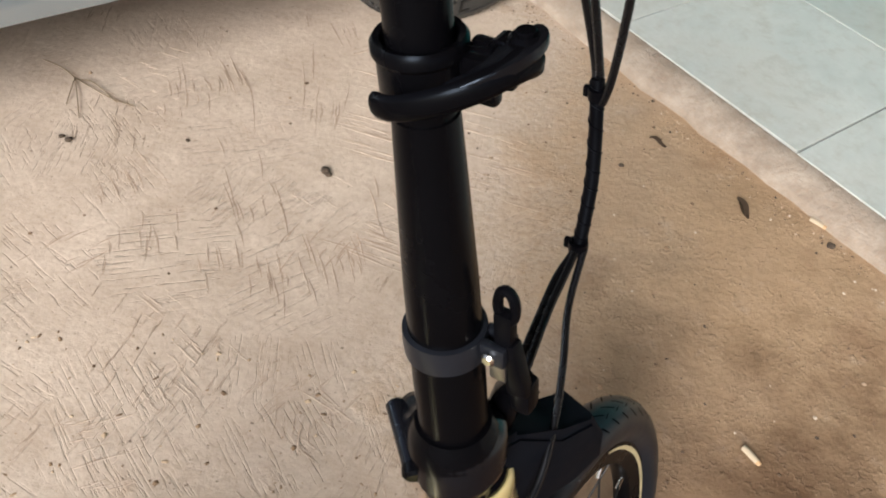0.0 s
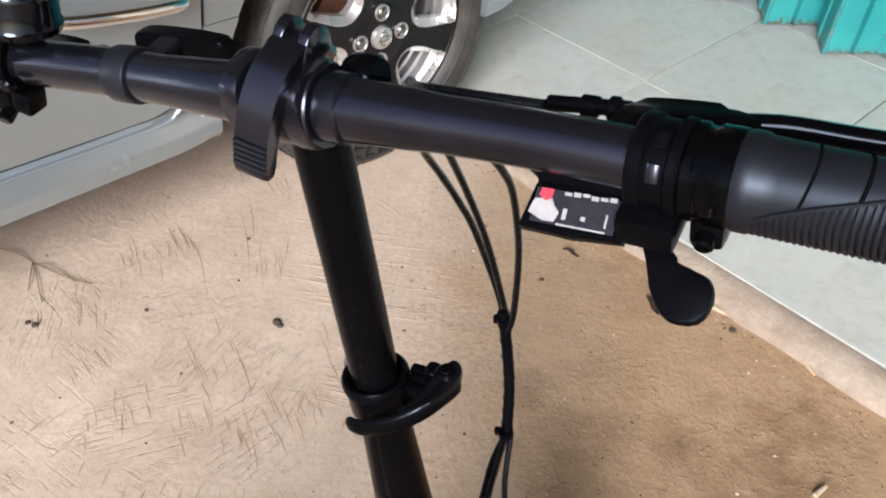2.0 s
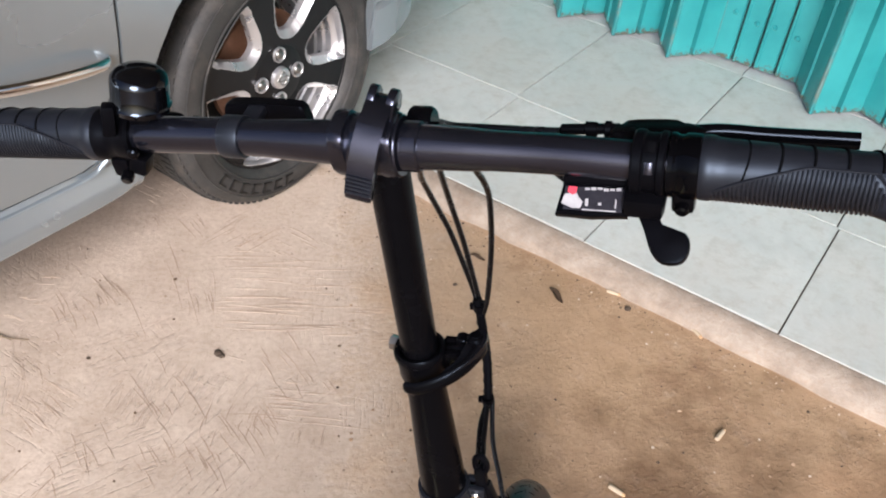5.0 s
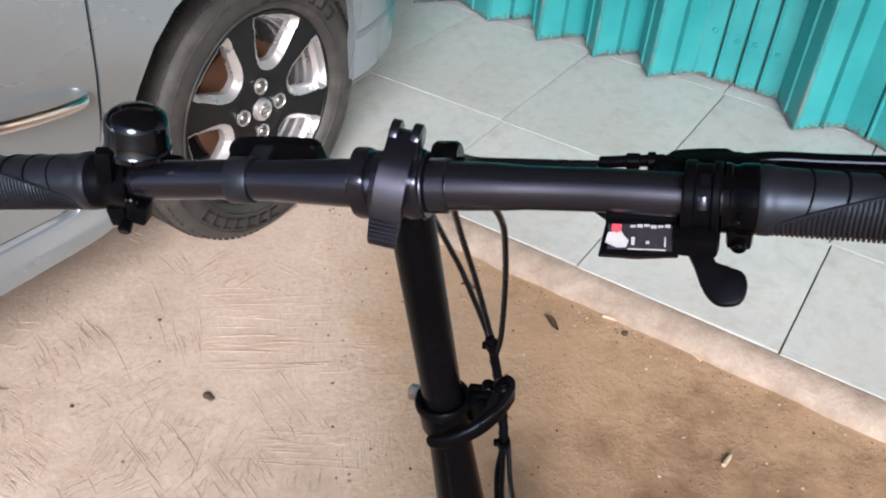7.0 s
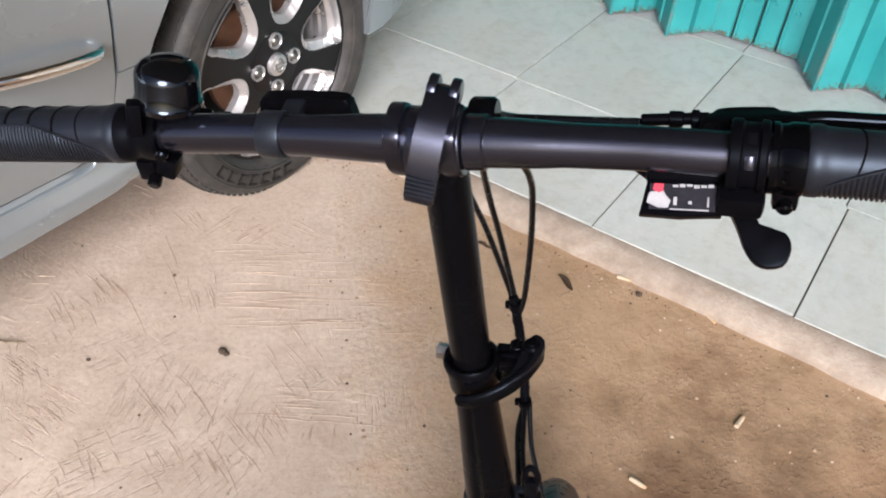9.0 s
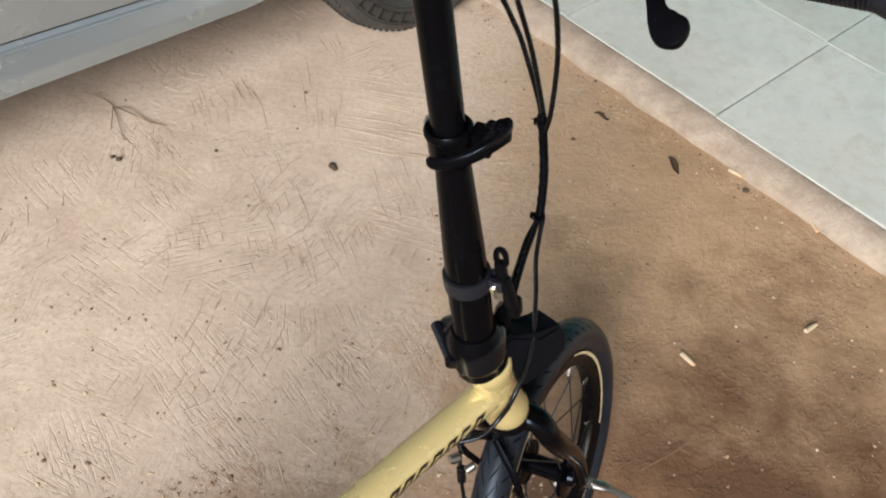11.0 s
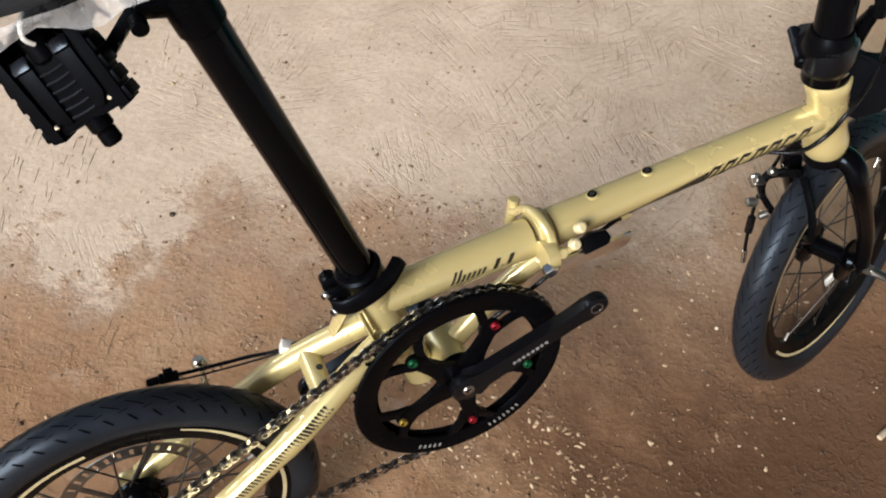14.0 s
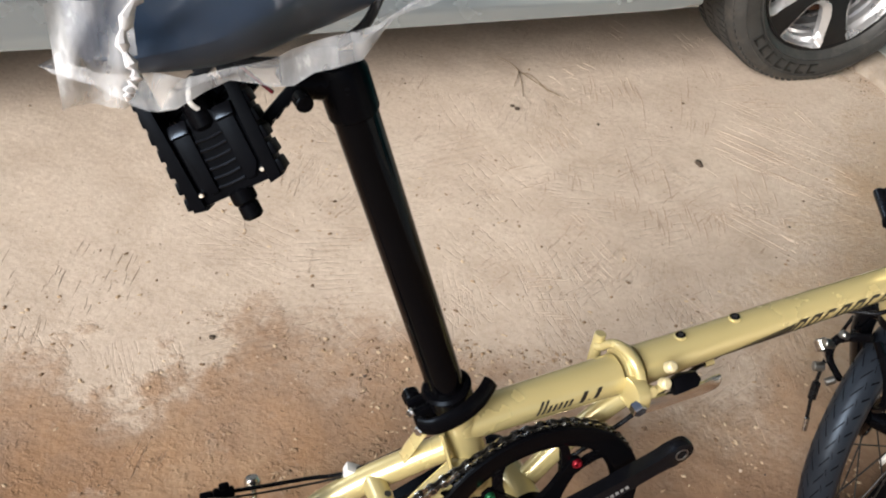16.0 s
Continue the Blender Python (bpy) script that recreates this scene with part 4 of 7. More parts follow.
rod(bm, (0, -0.034, 0.2625), (0, 0.034, 0.2625), 0.0205, 28, 0.002)
bb_shell = bp("bottom_bracket_shell", bm, gold_paint)
bm = B()
rod(bm, (0, -0.04, 0.2625), (0, -0.026, 0.2625), 0.0212, 24, 0.002)
bp("bearing_cup", bm, black_satin, bb_shell)
for s in (-1, 1):
    bm = B()
    tube(bm, catmull([(-0.055, s * 0.012, 0.335), (-0.11, s * 0.026, 0.308), (-0.17, s * 0.042, 0.272), (-0.26, s * 0.052, 0.214), (-0.338, s * 0.056, 0.165)], 5), [0.0138] * 12 + [0.0128] * 9, 22)
    stay = bp("seat_stay", bm, gold_paint)
    if s < 0:
        for k in range(34):
            t = k / 33
            x = -0.145 - 0.12 * t
            at = V(x, curve_at(((-0.338, -0.056), (-0.26, -0.052), (-0.17, -0.042), (-0.11, -0.026)), x), curve_at(((-0.338, 0.165), (-0.26, 0.214), (-0.17, 0.272), (-0.11, 0.308)), x))
            nrm = V(0.12, -0.8, 0.58).normalized()
            bp("stay_mark", box(B(), (0.001 + 0.0016 * (1 - t), 0.006 + 0.005 * (1 - t), 0.0012), axis_matrix(at + nrm * 0.0144, nrm, (1, 0, 0.63)) @ Matrix.Rotation(0.5, 4, "Z")), decal_dark, stay)
    bm = B()
    prism(bm, outline([(0.02, 0.012), (-0.012, 0.014), (-0.018, 0), (-0.012, -0.014), (0.02, -0.006)], 3), 0.006, axis_matrix((-0.346, s * 0.056, 0.159), (0, 1, 0), (1, 0, 0)), 0.001)
    bp("dropout", bm, gold_paint)
bm = B()
tube(bm, [(-0.14, -0.033, 0.29), (-0.14, 0.033, 0.29)], 0.0125, 18)
bridge = bp("stay_bridge", bm, gold_paint)
bm = B()
rod(bm, (-0.136, 0.0, 0.3015), (-0.136, 0.0, 0.3028), 0.0035, 12)
bp("bolt_hole", bm, dark_gap, bridge)
for s, lo_, hi_ in ((-1, V(-0.08, -0.02, 0.33), V(-0.092, -0.013, 0.38)), (1, V(-0.118, 0.026, 0.308), V(-0.09, 0.014, 0.372))):
    bm = B()
    tube(bm, [lo_, lo_.lerp(hi_, 0.5), hi_], 0.0078, 12, flat=0.35, up=(0, 1, 0.2))
    bp("gusset_plate", bm, gold_paint)
for x, z in ((0.231, 0.4242), (0.167, 0.4165)):
    bm = B()
    lathe(bm, [(0, -0.001), (0.0025, -0.001), (0.003, 0.0018), (0.0042, 0.002), (0.0052, 0.0005), (0.0056, -0.003)], axis_matrix((x, 0, z), (-0.17, 0, 1)), 16)
    bolt = bp("bottle_bolt", bm, black_satin)
    bp("boss", lathe(B(), [(0.0056, -0.004), (0.0066, -0.003), (0.0064, 0.0002), (0.0052, 0.0008), (0.005, -0.003)], axis_matrix((x, 0, z), (-0.17, 0, 1)), 20, True), gold_paint, bolt)
    bm = B()
    lathe(bm, [(0, 0.0012), (0.003, 0.0012), (0.003, -0.001)], axis_matrix((x, 0, z), (-0.17, 0, 1)), 6)
    bp("socket", bm, dark_gap, bolt)
# hinge: two flanges, an arched band over the tube, jaw, blade lever
hd = V(1, 0, 0.06).normalized()
for s, nm in ((-1, "rear_flange"), (1, "front_flange")):
    bm = B()
    lathe(bm, [(0.0, -0.004), (0.0238, -0.004), (0.0252, -0.0028), (0.0252, 0.0028), (0.0238, 0.004), (0.0, 0.004)], axis_matrix(HINGE + hd * s * 0.0042, hd), 36)
    bp(nm, bm, gold_paint, bike, "gold hinge flange")
bm = B()
arch = [HINGE + V(-0.012 + 0.016 * k / 10, 0.0282 * math.sin(a), 0.0282 * math.cos(a)) for k, a in enumerate(steps(radians(62), radians(-112), 10))]
tube(bm, [HINGE + V(-0.017, 0.031, 0.011)] + catmull(arch, 3), 0.0056, 14, flat=0.8, up=(1, 0, 0))
bp("hinge_band", bm, gold_paint, bike, "arched gold hinge band over the tube")
bm = B()
rod(bm, HINGE + V(-0.016, 0.034, -0.018), HINGE + V(-0.012, 0.033, 0.024), 0.0062, 14, 0.001)
bp("hinge_pin", bm, gold_paint)
bm = B()
prism(bm, outline([(-0.014, -0.014), (0.012, -0.014), (0.016, 0.002), (0.008, 0.014), (-0.012, 0.012)], 3), 0.014, axis_matrix(HINGE + V(-0.006, -0.031, -0.004), (1, 0, 0), (0, 0, 1)), 0.002)
jaw = bp("hinge_jaw", bm, gold_paint)
bm = B()
rod(bm, HINGE + V(-0.012, -0.04, -0.007), HINGE + V(-0.012, -0.05, -0.009), 0.0078, 6, 0.001)
bp("jaw_bolt", bm, polished, jaw, "polished hex bolt end")
bm = B()
BLADE = axis_matrix((0.143, -0.0425, 0.381), V(-0.12, -0.97, 0.2), (0.985, 0, 0.145))
prism(bm, outline([(-0.043, -0.0065), (-0.044, 0.005), (-0.02, 0.006), (0.02, 0.0055), (0.043, 0.009), (0.046, 0.006), (0.038, -0.0045), (0.0, -0.0065)], 4), 0.0045, BLADE, 0.001)
lever = bp("hinge_lever", bm, polished, bike, "polished steel hinge lever")
bm = B()
rod(bm, (0.103, -0.037, 0.385), (0.13, -0.038, 0.394), 0.0042, 12, 0.001)
rod(bm, (0.112, -0.031, 0.388), (0.113, -0.042, 0.392), 0.0058, 12, 0.001)
bp("draw_bolt", bm, gold_paint, lever)
for p, q in (((0.126, -0.034, 0.394), (0.127, -0.043, 0.4)), ((0.136, -0.026, 0.404), (0.137, -0.034, 0.412))):
    bp("lever_nut", rod(B(), p, q, 0.0058, 12, 0.002), rim_gold, lever)
bm = B()
prism(bm, [(-0.015, -0.0085), (0.009, -0.009), (0.016, -0.003), (0.013, 0.006), (-0.002, 0.0095), (-0.013, 0.0075)], 0.014, axis_matrix((0.149, -0.039, 0.394), V(-0.1, -0.8, 0.6), (0.98, 0, 0.2)), 0.003)
bp("safety_catch", bm, black_plastic, lever)


def tube_marks(name, x0, x1, ang, marks, r=0.0214, mat=decal_dark):
    """Small slanted strokes set on the right flank of the main tube at an angle below its middle."""
    for u, v, w, hgt, slant in marks:
        bm = B()
        x = x0 + (x1 - x0) * u
        q = []
        for j in range(4):
            xs = x + slant * (v + hgt * j / 3)
            c = curve_at([(-0.08, 0.371), (0.1, 0.387), (0.2, 0.4), (0.33, 0.4185), (0.447, 0.437)], xs)
            yo = curve_at([(0.0, 0), (0.2, 0), (0.33, -0.004), (0.447, -0.011)], xs)
            rr = curve_at([(-0.08, 0.0192), (-0.02, 0.0192), (0.096, 0.021), (0.12, 0.021), (0.2, 0.0188), (0.33, 0.0176), (0.45, 0.017)], xs) + 0.0006
            t = radians(ang) + (v + hgt * j / 3) / rr
            q.append([bm.verts.new((xs + e * w, yo - rr * math.cos(t), c + rr * math.sin(t))) for e in (-0.5, 0.5)])
        for a, b in zip(q, q[1:]):
            bm.faces.new((a[0], a[1], b[1], b[0]))
        bp(name, bm, mat, bike)


big = []
for k in range(7):
    u = k / 7
    big += [(u, 0.0, 0.0038, 0.015, 0.8), (u + 0.035, 0.0115, 0.0085, 0.0035, 0.8)]
    if k % 3 != 2:
        big += [(u + 0.07, 0.0, 0.0034, 0.015, 0.8)]
    if k % 2:
        big += [(u + 0.035, 0.0, 0.0085, 0.003, 0.8)]
tube_marks("tube_mark", 0.288, 0.412, -29, big)
tube_marks("tube_mark", 0.19, 0.284, -29, [(k / 30, 0.0, 0.0006 + 0.002 * k / 30, 0.0025 + 0.0105 * k / 30, 0.7) for k in range(31)])
word = [(0.11 * k, 0, 0.1, 0.9 if k < 2 else 0.5) for k in range(7)] + [(0.92, 0, 0.17, 0.75), (1.08, 0, 0.06, 0.14), (1.22, 0, 0.17, 0.75)]
tube_marks("tube_mark", 0.002, 0.052, -6, [(u, v * 0.015, w * 0.028, hg * 0.015, 0.5) for u, v, w, hg in word])

# cranks and chainring
CR = V(0, -0.043, 0.2625)
CM = Matrix(((1, 0, 0, CR.x), (0, 0, -1, CR.y), (0, 1, 0, CR.z), (0, 0, 0, 1)))  # x forward, y up, z to the right
ring_lathe = [(0.0945, -0.001), (0.096, -0.002), (0.1165, -0.002), (0.1178, -0.001), (0.1178, 0.0015), (0.1162, 0.003), (0.096, 0.003), (0.0945, 0.002)]
chainring = bp("chainring", lathe(B(), ring_lathe, CM, 90, True), black_satin, bike, "black chainring with coloured bolts")
bm = B()
for k in range(54):
    a = 2 * math.pi * k / 54
    prism(bm, [(0.106, -0.0036), (0.106, 0.0036), (0.1165, 0.0012), (0.1165, -0.0012)], 0.002, CM @ Matrix.Rotation(a, 4, "Z") @ Matrix.Translation((0, 0, -0.007)))
lathe(bm, [(0.09, -0.008), (0.109, -0.008), (0.109, -0.006), (0.09, -0.006)], CM, 72, True)
bp("teeth", bm, black_satin, chainring)
BOLT = (62, 134, 206, 278, 350)
for a, mat in zip(BOLT, (red_metal, green_metal, yellow_metal, red_metal, green_metal)):
    rot = CM @ Matrix.Rotation(radians(a), 4, "Z")
    bm = B()
    prism(bm, outline([(0.01, -0.016), (0.04, -0.0095), (0.068, -0.0075), (0.081, -0.0055), (0.081, 0.0055), (0.068, 0.0075), (0.04, 0.0095), (0.01, 0.016)], 4), 0.006, rot @ Matrix.Translation((0, 0, 0.001)), 0.0018)
    for s in (-1, 1):
        prism(bm, outline([(0.064, s * 0.002), (0.077, s * 0.006), (0.0955, s * 0.024), (0.092, s * 0.034), (0.079, s * 0.0185), (0.06, s * 0.0085)], 3), 0.0052, rot, 0.0012)
    bp("spider_arm", bm, black_satin, chainring)
    bm = B()
    lathe(bm, [(0, 0.005), (0.0024, 0.005), (0.0028, 0.007), (0.004, 0.0075), (0.005, 0.006), (0.005, 0.003)], rot @ Matrix.Translation((0.077, 0, 0)), 16)
    bp("chainring_bolt", bm, mat, chainring, "coloured anodised bolt")
for k in [*range(7), *range(-14, -9)]:
    bp("ring_mark", box(B(), (0.005, 0.0024, 0.0006), CM @ Matrix.Rotation(radians(-72 + k * 3.4), 4, "Z") @ Matrix.Translation((0.1055, 0, 0.0033))), grey_print, chainring)


def crank(base, end, side):
    d = end - base
    n = d.length
    x = d.normalized()
    z = V(0, side, 0) - x * x.y * side
    z.normalize()
    m = Matrix((x, z.cross(x), z)).transposed().to_4x4()
    m.translation = base
    bm = B()
    prism(bm, outline([(-0.016, -0.008), (-0.016, 0.008), (0, 0.0165), (0.02, 0.0125), (n - 0.03, 0.0095), (n, 0.0135), (n + 0.013, 0.006), (n + 0.013, -0.006), (n, -0.0135), (n - 0.03, -0.0095), (0.02, -0.0125), (0, -0.0165)], 4), 0.0135, m, 0.0042)
    arm = bp("crank_arm", bm, crank_satin, bike, "black crank arm without a pedal")
    bm = B()
    lathe(bm, [(0, 0.0025), (0.0052, 0.0025), (0.0056, 0.0072), (0.0072, 0.0074), (0.0072, 0.005)], m @ Matrix.Translation((n, 0, 0)), 18)
    bp("pedal_eye", bm, dull_steel, arm)
    bm = B()
    lathe(bm, [(0, 0.004), (0.003, 0.004), (0.0035, 0.0078), (0.006, 0.008), (0.0072, 0.006), (0.0072, 0.004)], m, 18)
    bp("crank_bolt", bm, polished, arm)
    bm = B()
    for k in range(8):
        box(bm, (0.0035, 0.004, 0.0006), m @ Matrix.Translation((0.055 + 0.0055 * k, -0.003, 0.0069)))
    bp("arm_mark", bm, grey_print, arm)


crank(V(0, -0.0555, 0.2625), V(0.1395, -0.0645, 0.3305), -1)
crank(V(0, 0.056, 0.2625), V(-0.1395, 0.066, 0.1945), 1)

# chain: links along the run
SC = V(-0.346, -0.0365, 0.158)
rc, rs_ = 0.1155, 0.038
c0, c1 = CR + V(0, 0.007, 0), SC
dv = V(c1.x - c0.x, 0, c1.z - c0.z)
base_a, dist = math.atan2(dv.z, dv.x), dv.length
off = math.acos((rc - rs_) / dist)
ta, tb = base_a - off, base_a + off
run = []


def on(c, r, a):
    return V(c.x + r * math.cos(a), c.y, c.z + r * math.sin(a))


for k in range(61):
    run.append(on(c0, rc, tb + (2 * math.pi - (tb - ta)) * k / 60))
for k in range(21):
    run.append(on(c1, rs_, ta + (tb - ta) * k / 20))
run.append(run[0])
# even pitch
lens = [0.0]
for a, b in zip(run, run[1:]):
    lens.append(lens[-1] + (b - a).length)
count = int(lens[-1] / 0.0127) // 2 * 2
pins = []
i = 0
for k in range(count + 1):
    s = lens[-1] * k / count
    while i < len(lens) - 2 and lens[i + 1] < s:
        i += 1
    t = (s - lens[i]) / max(lens[i + 1] - lens[i], 1e-9)
    pins.append(run[i].lerp(run[i + 1], t))
link_meshes = []
for wide in (0, 1):
    bm = B()
    for s in (-1, 1):
        prism(bm, [(-0.0105, 0), (-0.009, 0.0035), (-0.005, 0.0042), (0, 0.0024), (0.005, 0.0042), (0.009, 0.0035), (0.0105, 0), (0.009, -0.0035), (0.005, -0.0042), (0, -0.0024), (-0.005, -0.0042), (-0.009, -0.0035)], 0.0011, Matrix.Translation((0, 0, s * (0.0036 if wide else 0.0023))))
    if not wide:
        for s in (-1, 1):
            rod(bm, (s * 0.00635, 0, -0.0042), (s * 0.00635, 0, 0.0042), 0.0026, 8)
    me = bpy.data.meshes.new("link")
    bm.to_mesh(me)
    bm.free()
    me.materials.append(chain_bright if wide else chain_steel)
    link_meshes.append(me)
chain = bp("chain", rod(B(), pins[0] - V(0, 0.004, 0), pins[0] + V(0, 0.004, 0), 0.0025, 8), chain_steel, bike, "dark steel bicycle chain")
for k in range(count):
    a, b = pins[k], pins[k + 1]
    x = (b - a).normalized()
    z = V(0, 1, 0)
    y = z.cross(x).normalized()
    m = Matrix((x, y, x.cross(y))).transposed().to_4x4()
    m.translation = (a + b) / 2
    ob = new("link", link_meshes[k % 2])
    ob.parent = chain
    ob.matrix_basis = m

# ---- front end: fork, stem, handlebar (f forward, l left, a up the stem) ----
crown = V(0.47, -0.006, 0.373)
bm = B()
lathe(bm, [(0, -0.006), (0.018, -0.006), (0.024, -0.001), (0.0245, 0.008), (0.022, 0.012), (0, 0.012)], axis_matrix(HEAD_L - head_d * 0.013, head_d), 28)
fork = bp("fork", bm, black_gloss, bike, "black gloss bicycle fork")
for s in (-1, 1):
    bm = B()
    end = FW_AT + WL * s * 0.048
    p = [crown + V(0, 0, 0.004), crown + WL * s * 0.03 + V(0.004, 0, -0.004), crown + WL * s * 0.043 + V(0.014, 0, -0.04), end + V(-0.022, 0, 0.07), end + V(-0.003, 0, 0.006)]
    pts = catmull(p, 6)
    tube(bm, pts, [0.0165 - 0.006 * k / (len(pts) - 1) for k in range(len(pts))], 18, flat=0.85, up=(1, 0, 0))
    bp("fork_blade", bm, black_gloss, fork)
    bm = B()
    prism(bm, outline([(-0.012, 0), (0, 0.012), (0.012, 0.004), (0.011, -0.01), (-0.004, -0.012)], 4), 0.005, axis_matrix(end, WL, (0, 0, 1)), 0.001)
    bp("fork_end", bm, black_gloss, fork)
# front rim brake behind the fork
bm = B()
for s in (-1, 1):
    pts = catmull([V(0.452, s * 0.004, 0.34), V(0.448, 0.004 + s * 0.038, 0.312), V(0.452, 0.004 + s * 0.045, 0.278), V(0.466, 0.006 + s * 0.028, 0.25)], 4)
    tube(bm, pts, 0.0058, 10, flat=0.7)
brake = bp("front_brake", bm, black_satin, bike, "black calliper brake with silver bolts")
for p, q, r in (((0.448, 0.046, 0.3), (0.436, 0.05, 0.303), 0.006), ((0.446, 0.03, 0.325), (0.436, 0.032, 0.33), 0.005), ((0.45, 0.05, 0.262), (0.438, 0.055, 0.262), 0.0062), ((0.46, 0.036, 0.25), (0.449, 0.04, 0.245), 0.005)):
    bp("brake_bolt", rod(B(), p, q, r, 12, 0.0012), dull_steel, brake)
bm = B()
rod(bm, (0.457, 0.062, 0.276), (0.457, 0.074, 0.286), 0.0088, 14, 0.002)
rod(bm, (0.456, 0.05, 0.266), (0.457, 0.064, 0.277), 0.003, 8)
bp("brake_adjuster", bm, polished, brake)
bm = B()
tube(bm, catmull([(0.47, 0.05, 0.335), (0.458, 0.056, 0.28), (0.455, 0.056, 0.22), (0.452, 0.048, 0.172)], 5), 0.0024, 8)
rod(bm, (0.456, 0.056, 0.23), (0.4545, 0.054, 0.205), 0.0055, 10, 0.001)
bp("brake_cable", bm, black_cable, brake)
bp("cable_end", rod(B(), (0.4525, 0.049, 0.178), (0.4515, 0.046, 0.158), 0.0036, 10, 0.001), polished, brake)

# headset and stem
bm = B()
lathe(bm, [(0, 0), (0.0205, 0), (0.0215, 0.002), (0.0215, 0.006), (0.0195, 0.008), (0.0195, 0.014), (0, 0.014)], axis_matrix(HEAD_T - head_d * 0.002, head_d), 32)
headset = bp("headset", bm, black_satin)
bp("bearing_ring", lathe(B(), [(0.0195, 0.0125), (0.0212, 0.0128), (0.0212, 0.0148), (0.0195, 0.015)], axis_matrix(HEAD_T - head_d * 0.002, head_d), 32), polished, headset, "thin bright bearing ring")
stem = bp("stem", lathe(B(), [(0, 0.13), (0.0195, 0.131), (0.0205, 0.134), (0.0205, 0.152), (0.0225, 0.156), (0.0255, 0.162), (0.0258, 0.174), (0.024, 0.182), (0.0222, 0.186), (0.0205, 0.19), (0, 0.19)]), black_satin, bike, "black folding stem base", SM)
bm = B()
lathe(bm, [(0, 0.185), (0.0185, 0.185), (0.0183, 0.23), (0.0172, 0.29), (0.0148, 0.35), (0.0135, 0.38), (0, 0.38)], None, 40)
bp("lower_tube", bm, black_satin, stem, "tapered black lower stem tube", SM)
bm = B()
for k in range(46):
    a = 2 * math.pi * (k + 0.3 * math.sin(k * 2.7)) / 46
    lathe(bm, [(0, -0.001), (0.0018, -0.0008), (0.0023, 0.0002), (0.0011, 0.0009), (0, 0.001)], Matrix.Translation((0.0186 * math.cos(a), 0.0186 * math.sin(a), 0.1865 + 0.0009 * math.sin(k * 5.0))), 8)
bp("weld_bead", bm, black_satin, stem, "", SM)
# fold hinge: two plates that reach out to a lying pin on the left, and the block ahead
PIN_A, PIN_B = V(0.004, 0.0435, 0.1705), V(-0.0225, 0.0115, 0.1555)
plate = outline([(0.006, 0.0415), (-0.009, 0.027), (-0.0235, 0.009), (-0.0255, -0.003), (-0.0225, -0.014), (-0.012, -0.0235), (0.006, -0.0265), (0.022, -0.019), (0.0285, 0.0), (0.0245, 0.018), (0.016, 0.034)], 4)


def plate_at(a):
    """The point of the plate's edge that lies nearest to the way a from the stem's middle."""
    return max(plate, key=lambda p: (p[0] * math.cos(a) + p[1] * math.sin(a)) / math.hypot(*p))


bm = B()
rings = []
for z, r, share in ((0.1885, 0.0192, 0.0), (0.187, 0.0208, 0.0), (0.1835, 0.0225, 0.1), (0.178, 0.0242, 0.45), (0.1735, 0.0252, 0.85), (0.169, 0.0255, 1.0), (0.158, 0.0255, 1.0), (0.1545, 0.025, 0.9), (0.151, 0.0235, 0.35), (0.1445, 0.0228, 0.0), (0.142, 0.02, 0.0)):
    ring_ = []
    for k in range(72):
        a = 2 * math.pi * k / 72
        p = plate_at(a)
        far = r + (max(math.hypot(*p), r) - r) * share
        ring_.append(bm.verts.new((far * math.cos(a), far * math.sin(a), z + 0.176 * far * math.cos(a) * share)))
    rings.append(ring_)
for a, b in zip(rings, rings[1:]):
    for k in range(72):
        bm.faces.new((a[k], b[k], b[(k + 1) % 72], a[(k + 1) % 72]))
bm.faces.new(rings[0])
bm.faces.new(rings[-1][::-1])
bmesh.ops.recalc_face_normals(bm, faces=bm.faces)
bp("hinge_casting", bm, crank_satin, stem, "smooth black hinge casting", SM, 50)
bm = B()
rod(bm, PIN_A, PIN_B, 0.0058, 16, 0.0015)
bp("hinge_pin", bm, crank_satin, stem, "", SM)
bm = B()
rod(bm, PIN_B + V(0.006, 0.0045, 0.002), PIN_B + V(-0.001, -0.001, -0.0005), 0.0078, 16, 0.002)
tube(bm, [PIN_B + V(0.003, 0.002, 0.0), PIN_B + V(0.012, -0.008, 0.002), V(-0.014, -0.008, 0.16)], [0.006, 0.007, 0.008], 12, flat=0.7)
bp("pin_lug", bm, black_satin, stem, "", SM)
bm = B()
BLOCK = Matrix.Rotation(radians(-16.6), 4, "Z")
prism(bm, [(0.012, 0.163), (0.035, 0.158), (0.07, 0.124), (0.098, 0.117), (0.11, 0.088), (0.109, 0.064), (0.085, 0.058), (0.05, 0.064), (0.03, 0.08), (0.012, 0.13)], 0.028, BLOCK @ Matrix(((1, 0, 0, 0), (0, 0, -1, 0.002), (0, 1, 0, 0), (0, 0, 0, 1))), 0.003)
block = bp("front_block", bm, block_black, stem, "black plastic front block", SM)
bm = B()
prism(bm, [(0.02, 0.154), (0.036, 0.15), (0.069, 0.117), (0.096, 0.11), (0.103, 0.088), (0.102, 0.07), (0.085, 0.065), (0.054, 0.07), (0.034, 0.086), (0.02, 0.132)], 0.002, BLOCK @ Matrix(((1, 0, 0, 0), (0, 0, -1, -0.0125), (0, 1, 0, 0), (0, 0, 0, 1))), 0.0008)
bp("block_panel", bm, block_black, block, "", SM)
bm = B()
rod(bm, (0.031, -0.019, 0.201), (0.029, -0.027, 0.206), 0.0065, 14, 0.001)
rod(bm, (0.0292, -0.0265, 0.2055), (0.0285, -0.029, 0.207), 0.0038, 6, 0.0006)
